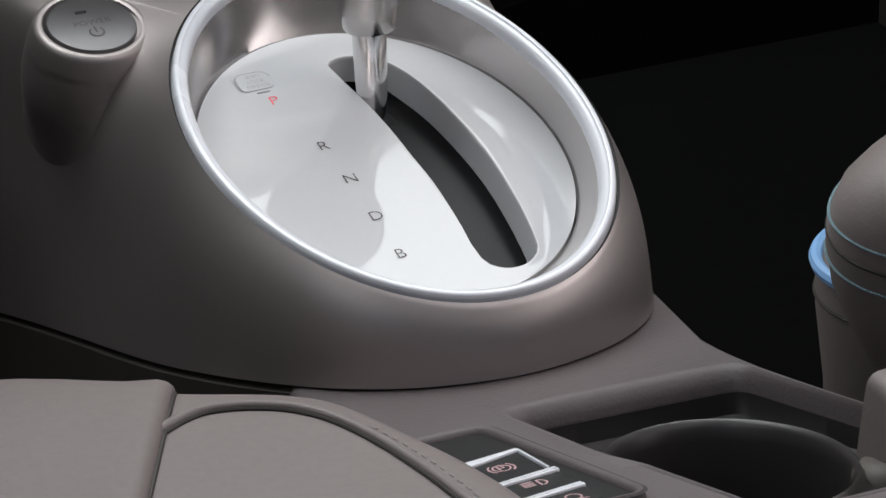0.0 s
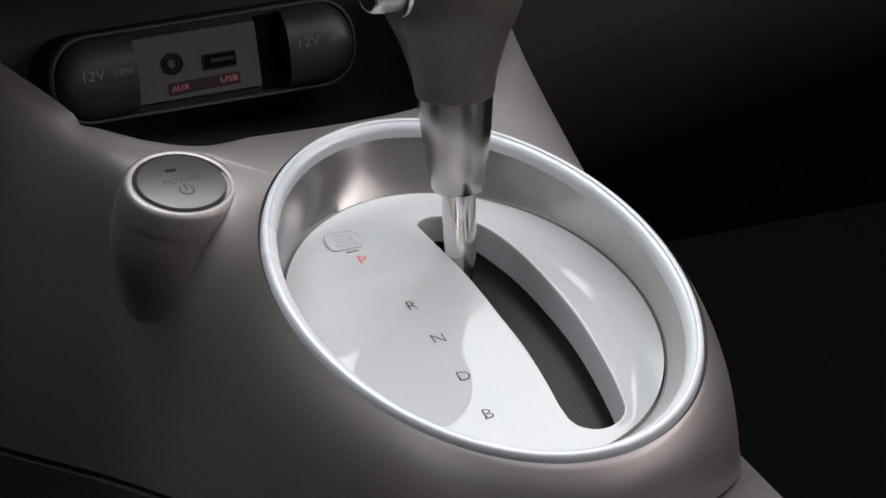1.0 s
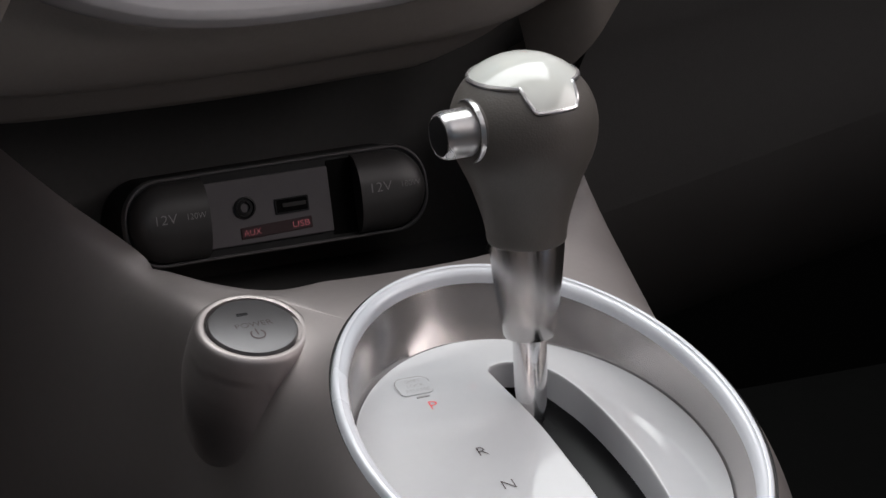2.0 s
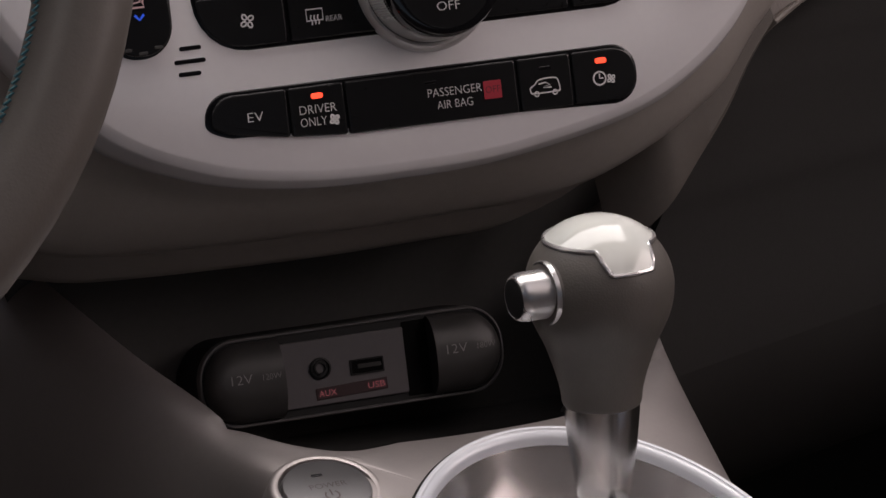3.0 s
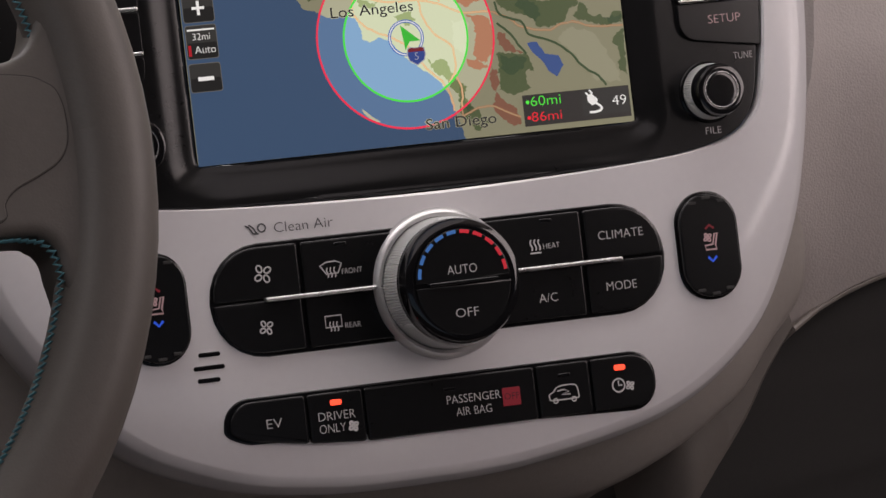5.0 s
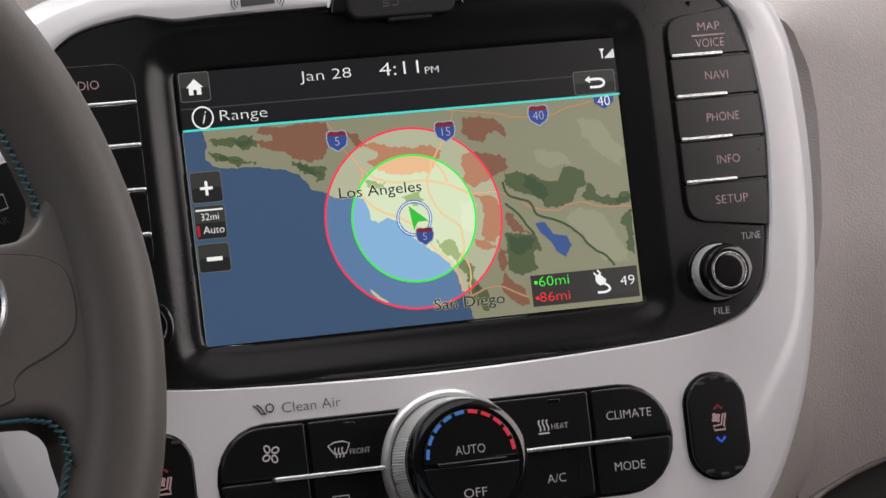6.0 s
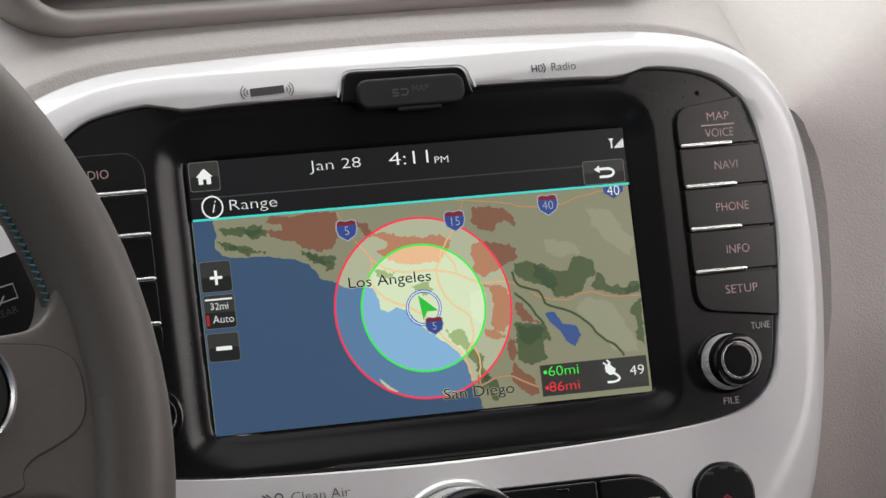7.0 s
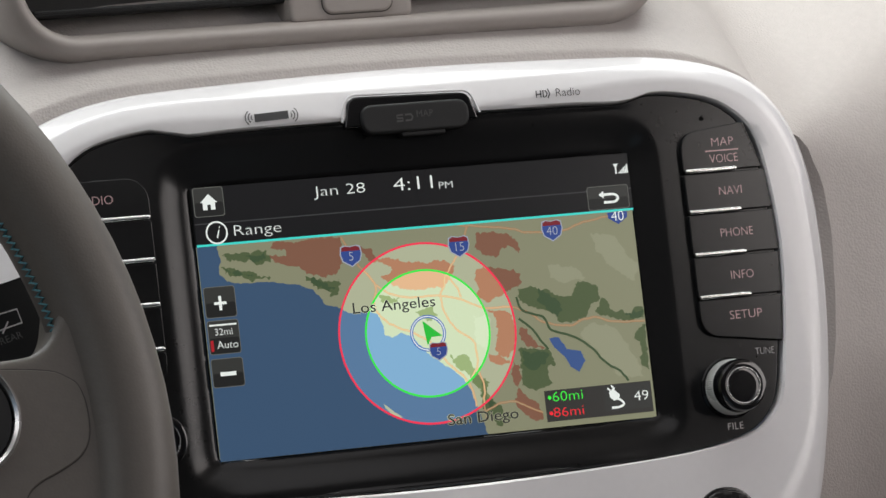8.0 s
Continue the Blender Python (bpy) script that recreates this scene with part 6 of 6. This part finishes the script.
SEAT_ROWS = [(-0.050, -0.24), (-0.034, -0.12), (-0.016, -0.05), (-0.008, -0.028), (-0.004, -0.016), (0.0, -0.0085), (0.006, -0.0036), (0.014, -0.0010), (0.024, 0.0), (0.045, 0.0006), (0.10, 0.0010), (0.28, 0.0), (0.5, -0.006), (0.8, -0.009), (0.995, -0.010)]


def seat_point(p, f, z):
    c = Vector(p[:2]).lerp(SEAT_MID, f)
    return (c.x, c.y, SEAT_TOP + z + 0.03 * max(0.0, -(c.y - SEAT_MID.y)))


part("cushion", loft([[seat_point(p, f, z) for p in SEAT_PLAN] for f, z in SEAT_ROWS], cap1=True), M_SEAT, drv)


def cushion_top(x, y):
    """Height of the driver cushion's upper side."""
    d = Vector((x, y)) - SEAT_MID
    f = 1 - d.length / max(1e-6, ray_radius([p[:2] for p in SEAT_PLAN], SEAT_MID, math.atan2(d.y, d.x)))
    pr = SEAT_ROWS[2:]
    z = pr[0][1]
    for (f0, z0), (f1, z1) in zip(pr, pr[1:]):
        if f0 <= f <= f1:
            z = z0 + (z1 - z0) * (f - f0) / (f1 - f0)
    return SEAT_TOP + z


pip = [Vector((p.x, p.y, cushion_top(p.x, p.y) + 0.0004)) for p in spline([(-0.1680, -0.4035), (-0.1600, -0.3990), (-0.1515, -0.3948), (-0.1435, -0.3932), (-0.1325, -0.3955), (-0.1216, -0.4012), (-0.1136, -0.4095), (-0.1085, -0.4190), (-0.1040, -0.4325), (-0.1005, -0.4490), (-0.0972, -0.4733), (-0.0940, -0.520), (-0.092, -0.60), (-0.092, -0.80)], 8, False)]
part("piping", tube(pip, 0.0020, 12), M_SEAT, drv, "raised leather piping")


def beside(line, d):
    """The line moved sideways over the cushion by d."""
    out = []
    for a, b, c in zip([line[0]] + line[:-1], line, line[1:] + [line[-1]]):
        t = (c - a).xy.normalized()
        q = b.xy + Vector((-t.y, t.x)) * d
        out.append(Vector((q.x, q.y, cushion_top(q.x, q.y))))
    return out


# thin dark cord that stands in for the crease's shade
part("groove_shade_cord", tube([p + Vector((0, 0, 0.0004)) for p in beside(pip, -0.0022)], 0.0007, 6), M_DARKTAUPE, drv, "dark cord for the shaded crease inside the piping")
# row of short stitches outside the piping
row = even(beside(pip, 0.0046), 190)
for a, b in zip(row[36:160:2], row[37:161:2]):
    b = a.lerp(b, 0.9)
    part("stitch", tube([a + Vector((0, 0, 0.0001)), b + Vector((0, 0, 0.0001))], 0.00034, 5), M_SEATTHREAD, drv)
# the wing panel laps over the cushion with a turned edge that ends in a small tuck
EDGE = sorted([(p.x, p.y) for p in SEAT_PLAN if p.y > -0.40], key=lambda p: p[0])


def edge_y(x):
    """Where the cushion's front edge runs at x."""
    for (x0, y0), (x1, y1) in zip(EDGE, EDGE[1:]):
        if x0 <= x <= x1:
            return y0 + (y1 - y0) * (x - x0) / (x1 - x0)
    return EDGE[-1][1]


def wing(d, h, s, dz):
    """A point of the wing panel: d out from its seam, s back from the front edge."""
    x = -0.1462 - d
    y = edge_y(x)
    px, py = x - 0.484 * s, y - 0.875 * s
    ripple = 0.0012 * smoothstep(0.006, 0.05, d) * smoothstep(0.0, 0.02, s) * noise.noise((px * 38, py * 30, 1.7))
    return (px, py, cushion_top(px, py) + h + dz + ripple)


FRONT = [(-0.0060, -0.060), (-0.0058, -0.030), (-0.0048, -0.013), (-0.0028, -0.0050), (-0.0008, -0.0012), (0.0022, 0.0)] + [(0.006 + 0.0058 * k, 0.0) for k in range(22)]
rows = []
for d, h in ((-0.0012, -0.003), (-0.0014, 0.0008), (-0.0009, 0.0024), (0.0006, 0.0038), (0.0030, 0.0046), (0.007, 0.0046), (0.012, 0.0042), (0.02, 0.0040), (0.03, 0.0042), (0.042, 0.0046), (0.055, 0.0050), (0.07, 0.0052), (0.09, 0.0054), (0.12, 0.0055), (0.16, 0.0055), (0.22, 0.0050)):
    rows.append([wing(d, h + 0.0016 * smoothstep(0.012, 0.0, abs(s)) * smoothstep(0.010, 0.0, d), s, dz if dz < 0 else 0.0) for s, dz in FRONT])
part("overlap_panel", loft(rows, closed=False), M_SEAT, drv, "overlapping leather panel with a turned edge")
part("panel_seam", tube([Vector(wing(-0.0016, 0.0004, s, 0.0)) for s, dz in FRONT[5:]], 0.0008, 6), M_DARKTAUPE, drv)

psn = thing("passenger_seat", "grey-beige leather passenger seat with pale blue stitching and blue piping", "seat", group="front seats")
CUSH = [(-0.008, 0.10), (-0.006, 0.35), (-0.004, 0.385), (-0.0005, 0.412), (0.0, 0.4215), (-0.001, 0.4285), (-0.006, 0.4330), (-0.018, 0.436)]


def sq(k, d, z):
    """A point of the seat nose: round at the console side, long towards the door."""
    c, s = math.cos(2 * math.pi * k / 96), math.sin(2 * math.pi * k / 96)
    return (0.1345 + (0.0395 + d) * c if c < 0 else 0.1345 + 0.45 * c, -0.366 + (0.036 + d) * s, z)


part("cushion", loft([[sq(k, *c) for k in range(96)] for c in CUSH], cap1=True), M_SEAT, psn)
part("blue_piping", tube([sq(k, 0.0, 0.4300) for k in range(96)], 0.0024, 8, True), M_PIPING, psn, "pale blue piping")
part("cushion_seam", tube([sq(k, 0.0001, 0.4180) for k in range(96)], 0.0006, 6, True), M_DARKTAUPE, psn, "dark seam below the piping")
BC = (0.165, -0.395)
BOL = [(0.0390, 0.2), (0.0517, 0.3), (0.0575, 0.37), (0.0617, 0.3994), (0.0681, 0.4093), (0.0773, 0.4261), (0.0830, 0.4398), (0.0857, 0.454), (0.0853, 0.465), (0.0804, 0.4748), (0.0736, 0.4806), (0.0656, 0.4856), (0.0439, 0.4955), (0.0146, 0.503), (0.0049, 0.5045)]


def bolster_at(k, z, out=0.0):
    """A point on the bolster's skin."""
    a = BOL[0][0]
    for (a0, z0), (a1, z1) in zip(BOL, BOL[1:]):
        if z0 <= z <= z1:
            a = a0 + (a1 - a0) * (z - z0) / (z1 - z0)
    c, s = math.cos(2 * math.pi * k / 72), math.sin(2 * math.pi * k / 72)
    return (BC[0] + (a + out) * c, BC[1] + 0.48 * (a + out) * s, z)


part("bolster", loft([[bolster_at(k, z) for k in range(72)] for a, z in BOL], cap1=True), M_SEAT, psn, "padded leather bolster with double stitching")
sink = lambda k, z: z + 0.25 * 0.040 * math.sin(2 * math.pi * k / 72)
for z in (0.4485, 0.4640):
    row = [Vector(bolster_at(k, sink(k, z), 0.0003)) for k in (22 + 0.14 * q for q in range(220))]
    for a, b in zip(row[::2], row[1::2]):
        part("stitch", tube([a, a.lerp(b, 1.5)], 0.00055, 5), M_STITCH, psn, "pale blue stitching")
part("bolster_seam", tube([Vector(bolster_at(k, sink(k, 0.4568), -0.0002)) for k in (22 + 0.5 * q for q in range(60))], 0.0007, 6), M_DARKTAUPE, psn, "dark seam between the stitch rows")
part("lower_bolster", slab(corners([(0.200, 0.4350), (0.0668, 0.4340), (0.0628, 0.395), (0.0620, 0.355), (0.200, 0.355)], (0.01, 0.006, 0.02, 0.004, 0.01), 6), 0.0, 0.030, 0.006), M_SEAT, psn, "leather side of the seat hanging over the console").matrix_basis = Matrix.Translation((0, -0.44, 0)) @ Matrix.Rotation(radians(90), 4, "X")

# ---- steering wheel ----
WC, WR, WT = Vector((-0.370, -0.238, 0.748)), 0.1720, radians(26.7)
wheel = thing("steering_wheel", "taupe leather steering wheel with teal stitching and spoke controls", "steering wheel", Matrix.Translation(WC) @ Matrix.Rotation(radians(90) - WT, 4, "X"))
rings = []
for i in range(97):
    a = 2 * math.pi * i / 96
    rings.append([((WR + 0.0155 * math.cos(b)) * math.cos(a), (WR + 0.0155 * math.cos(b)) * math.sin(a), 0.0165 * math.sin(b)) for b in [2 * math.pi * k / 20 for k in range(20)]])
part("rim", loft(rings), M_LEATHER, wheel)
part("hub", turned([(0.0001, 0.030), (0.045, 0.026), (0.070, 0.014), (0.080, -0.006), (0.074, -0.03)], 64), M_LEATHER, wheel)
for s in (1, -1):
    out = spline([(s * 0.050, 0.0235), (s * 0.100, 0.0232), (s * 0.136, 0.0240), (s * 0.1460, 0.0258), (s * 0.1520, 0.0315), (s * 0.1548, 0.040), (s * 0.158, 0.055), (s * 0.170, 0.055), (s * 0.1735, 0.0), (s * 0.168, -0.062), (s * 0.1545, -0.062), (s * 0.1500, -0.0450), (s * 0.1488, -0.0368), (s * 0.1452, -0.0325), (s * 0.137, -0.0308), (s * 0.095, -0.031), (s * 0.050, -0.034)][::-s], 6)
    sp = part("spoke", slab(out, -0.014, 0.0100, 0.0035), M_LEATHER, wheel)
    seam = spline([(s * 0.080, 0.0205), (s * 0.120, 0.0215), (s * 0.1456, 0.0195), (s * 0.1535, 0.0165), (s * 0.1570, 0.0130), (s * 0.1585, 0.0059), (s * 0.1578, -0.0032), (s * 0.1540, -0.0092), (s * 0.1470, -0.0132), (s * 0.1390, -0.0167), (s * 0.1350, -0.0205), (s * 0.1330, -0.0262), (s * 0.115, -0.0290), (s * 0.080, -0.0290)][::-s], 6)
    gap = part("seam_gap", slab(seam, 0.004, 0.0102, 0.0001), M_DARKTAUPE, sp, "dark seam line round the switch plate")
    plate = part("switch_plate", slab(offset(seam, 0.0004), 0.004, 0.0106, 0.0004), M_LEATHER, sp, "smooth taupe switch plate")
    part("switch_ring", turned([(0.0196, -0.002), (0.0194, 0.003), (0.0184, 0.0040), (0.0174, 0.0032), (0.0170, 0.0)], 56, cap=False), M_SATIN, sp, "satin metal ring round the switch pad").matrix_basis = Matrix.Translation((s * 0.1165, 0.006, 0.0105))
    part("switch_pad", turned([(0.0170, 0.0), (0.0165, 0.0026), (0.0001, 0.0036)], 40), M_BLACK, sp).matrix_basis = Matrix.Translation((s * 0.1165, 0.006, 0.0105))
# hand stitching round the edge of each opening
def hand_stitch(pts):
    pts = even(pts, max(12, int(sum((b - a).length for a, b in zip(pts, pts[1:])) / 0.0012)))
    line = []
    for k, p in enumerate(pts):
        w = 0.0010 if k % 2 else -0.0010
        line.append((p.x * (1 + 0.7 * w / 0.15), p.y, p.z + w))
    return line


for s in (1, -1):
    arc = lambda a0, a1: [Vector((s * (WR - 0.0153) * math.cos(radians(a)), (WR - 0.0153) * math.sin(radians(a)), 0.0045)) for a in (a0 + (a1 - a0) * k / 30 for k in range(31))]
    lower = [Vector((s * x, y, 0.0072)) for x, y in ((0.105, -0.0318), (0.137, -0.0316), (0.1449, -0.0332), (0.1482, -0.0370), (0.1495, -0.0445))]
    for line in (arc(88, 12), lower + arc(-20, -88)):
        part("stitching", tube(hand_stitch(line), 0.0006, 5), M_TEAL, wheel, "teal hand stitching")
part("column", turned([(0.060, -0.03), (0.055, -0.08), (0.060, -0.16), (0.060, -0.30)], 40), M_DARKTAUPE, wheel)
stalk = thing("wiper_stalk", "black wiper stalk with white rear wiper symbol behind the wheel", "stalk", Matrix.Translation(WC) @ Matrix.Rotation(radians(90) - WT, 4, "X") @ Matrix.Translation((0, 0, -0.030)))
part("grip", slab([(p.x, p.y) for p in spline([(0.100, 0.0475, 0), (0.135, 0.0515, 0), (0.1490, 0.0540, 0), (0.1570, 0.0558, 0), (0.1600, 0.0538, 0), (0.1625, 0.0460, 0), (0.1638, 0.0375, 0), (0.1610, 0.0300, 0), (0.150, 0.0255, 0), (0.130, 0.0215, 0), (0.100, 0.0190, 0)], 5)], -0.022, 0.003, 0.0018), M_BLACK, stalk)
part("arm", tube([(0.105, 0.034, -0.010), (0.07, 0.024, -0.014), (0.03, 0.012, -0.03)], 0.009, 12), M_BLACK, stalk)
part("wiper_symbol", strokes([[(0.1440, 0.0462), (0.1519, 0.0478), (0.1529, 0.0432), (0.1448, 0.0412), (0.1440, 0.0462)], [(0.1460, 0.0402), (0.1484, 0.0440)]], 0.0005, 0.0031), M_LEGENDW, stalk, smooth=False)
lettering("REAR", 0.0034, 0.1485, 0.0384, 0.0032, M_INKDIM, stalk, turn=14)

# ---- vents above the fascia ----
VENT = Matrix.Translation((-0.0075, 0.0725, 0.8458)) @ Matrix.Rotation(radians(78), 4, "X")
vent = thing("dash_vent", "wide taupe dashboard air vent with black louvres", "air vent", VENT)
vo = rounded(0.274, 0.0785, 0.031, -0.001, 0, 18)
part("bezel", loft([[(x, y, h) for x, y in offset(vo, d)] for d, h in ((-0.001, -0.030), (-0.0006, -0.004), (0.0002, 0.002), (0.0014, 0.0056), (0.0030, 0.0082), (0.0048, 0.0096), (0.0066, 0.0098), (0.0082, 0.0088), (0.0094, 0.0066), (0.0104, 0.002), (0.012, -0.025))]), M_VENT, vent)
part("duct", slab(offset(vo, 0.010), -0.04, -0.020, 0.001), M_BLACK_MATT, vent)
for y in (-0.020, -0.004, 0.012):
    part("louvre", slab(rounded(0.246, 0.0030, 0.001, 0, y), -0.020, 0.000, 0.0008), M_BLACK, vent)
part("centre_tab", slab(rounded(0.0498, 0.0600, 0.003, 0.0016, 0), -0.02, 0.0052, 0.0016), M_VENT, vent)
part("centre_button", slab(rounded(0.0282, 0.0500, 0.004, 0.0040, -0.0022), 0, 0.0066, 0.001), M_VENT, vent)
part("button_gap", slab(rounded(0.0290, 0.0508, 0.0044, 0.0040, -0.0022), 0, 0.0055, 0.0001), M_DARKTAUPE, vent)

# ---- glove box and the passenger side below the dash; the overhang's shade is in its colour ----
glove = thing("glove_box", "taupe glove box door beside the centre stack, coloured dark for the dash's shade", "glove box")
gl_in = [(0.1930, -0.1330), (0.1792, -0.1392), (0.1754, -0.1433), (0.1635, -0.1579), (0.1469, -0.1787), (0.1315, -0.2018), (0.1218, -0.2188), (0.102, -0.250), (0.080, -0.285)]
gl_in = spline([(*q, 0) for q in gl_in], 4, False)


def glove_point(u, v):
    p = gl_in[round(v * (len(gl_in) - 1))]
    w = u ** 1.3
    return FACE @ Vector((p.x + 0.60 * w, p.y + (0.33 * w * (1 - 0.8 * smoothstep(0.05, 0.2, w)) * (1 - v / 0.3) if v < 0.3 else 0.0) + 0.10 * w * v, -0.077 - 0.015 * v - 0.04 * w))


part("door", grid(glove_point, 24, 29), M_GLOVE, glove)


def glove_lip(u, v):
    """Lower edge of the door, rolling away towards the footwell."""
    q, R = v * radians(92), 0.065
    return glove_point(u, 1.0) + FACE.to_3x3() @ Vector((0.0, -R * math.sin(q), -R * (1 - math.cos(q)) - 0.02 * v))


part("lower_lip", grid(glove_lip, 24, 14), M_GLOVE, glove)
part("gap", grid(lambda u, v: glove_point(0, v) + Vector((-0.004 * u, 0.004, 0)), 3, 29), M_BLACK_MATT, glove)

# ---- shell of the car ----
def shell(name, bm, m, label, cat):
    ob = part(name, bm, m)
    return tagged(ob, label, cat, kind="structure")


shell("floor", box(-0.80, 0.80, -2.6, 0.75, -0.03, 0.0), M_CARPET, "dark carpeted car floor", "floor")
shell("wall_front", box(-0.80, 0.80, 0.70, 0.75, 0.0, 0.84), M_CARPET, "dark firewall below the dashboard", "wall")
shell("wall_rear", box(-0.80, 0.80, -2.60, -2.55, 0.0, 0.85), M_DARKTAUPE, "dark rear wall of the cabin", "wall")
for nm, x0, x1 in (("wall_left", -0.80, -0.76), ("wall_right", 0.76, 0.80)):
    shell(nm, box(x0, x1, -2.55, 0.70, 0.0, 0.86), M_DARKTAUPE, "dark taupe door trim below the side windows", "wall")
    shell("pillar", box(x0, x1, 0.55, 0.67, 0.86, 1.30), M_HEADLINER, "pale trimmed roof pillar beside the windscreen", "pillar")
    # unseen dark panels, sized so the glossy keys and knobs reflect black
    shell("pillar", box(x0, x1, -2.55, -1.205, 0.86, 1.30), M_DARKTAUPE, "dark unseen panel behind the side window, added to darken reflections", "pillar")
# unseen roof, left open in the middle for the added overhead fill
roof = bmesh.new()
for q in ((-0.80, 0.80, -2.60, -1.15, 1.30, 1.34), (-0.80, 0.80, -0.35, -0.12, 1.30, 1.34), (-0.80, -0.42, -1.15, -0.35, 1.30, 1.34), (0.42, 0.80, -1.15, -0.35, 1.30, 1.34)):
    box(*q, bm=roof)
shell("ceiling", roof, M_HEADLINER, "pale cloth headliner with an added opening for the overhead fill", "ceiling")
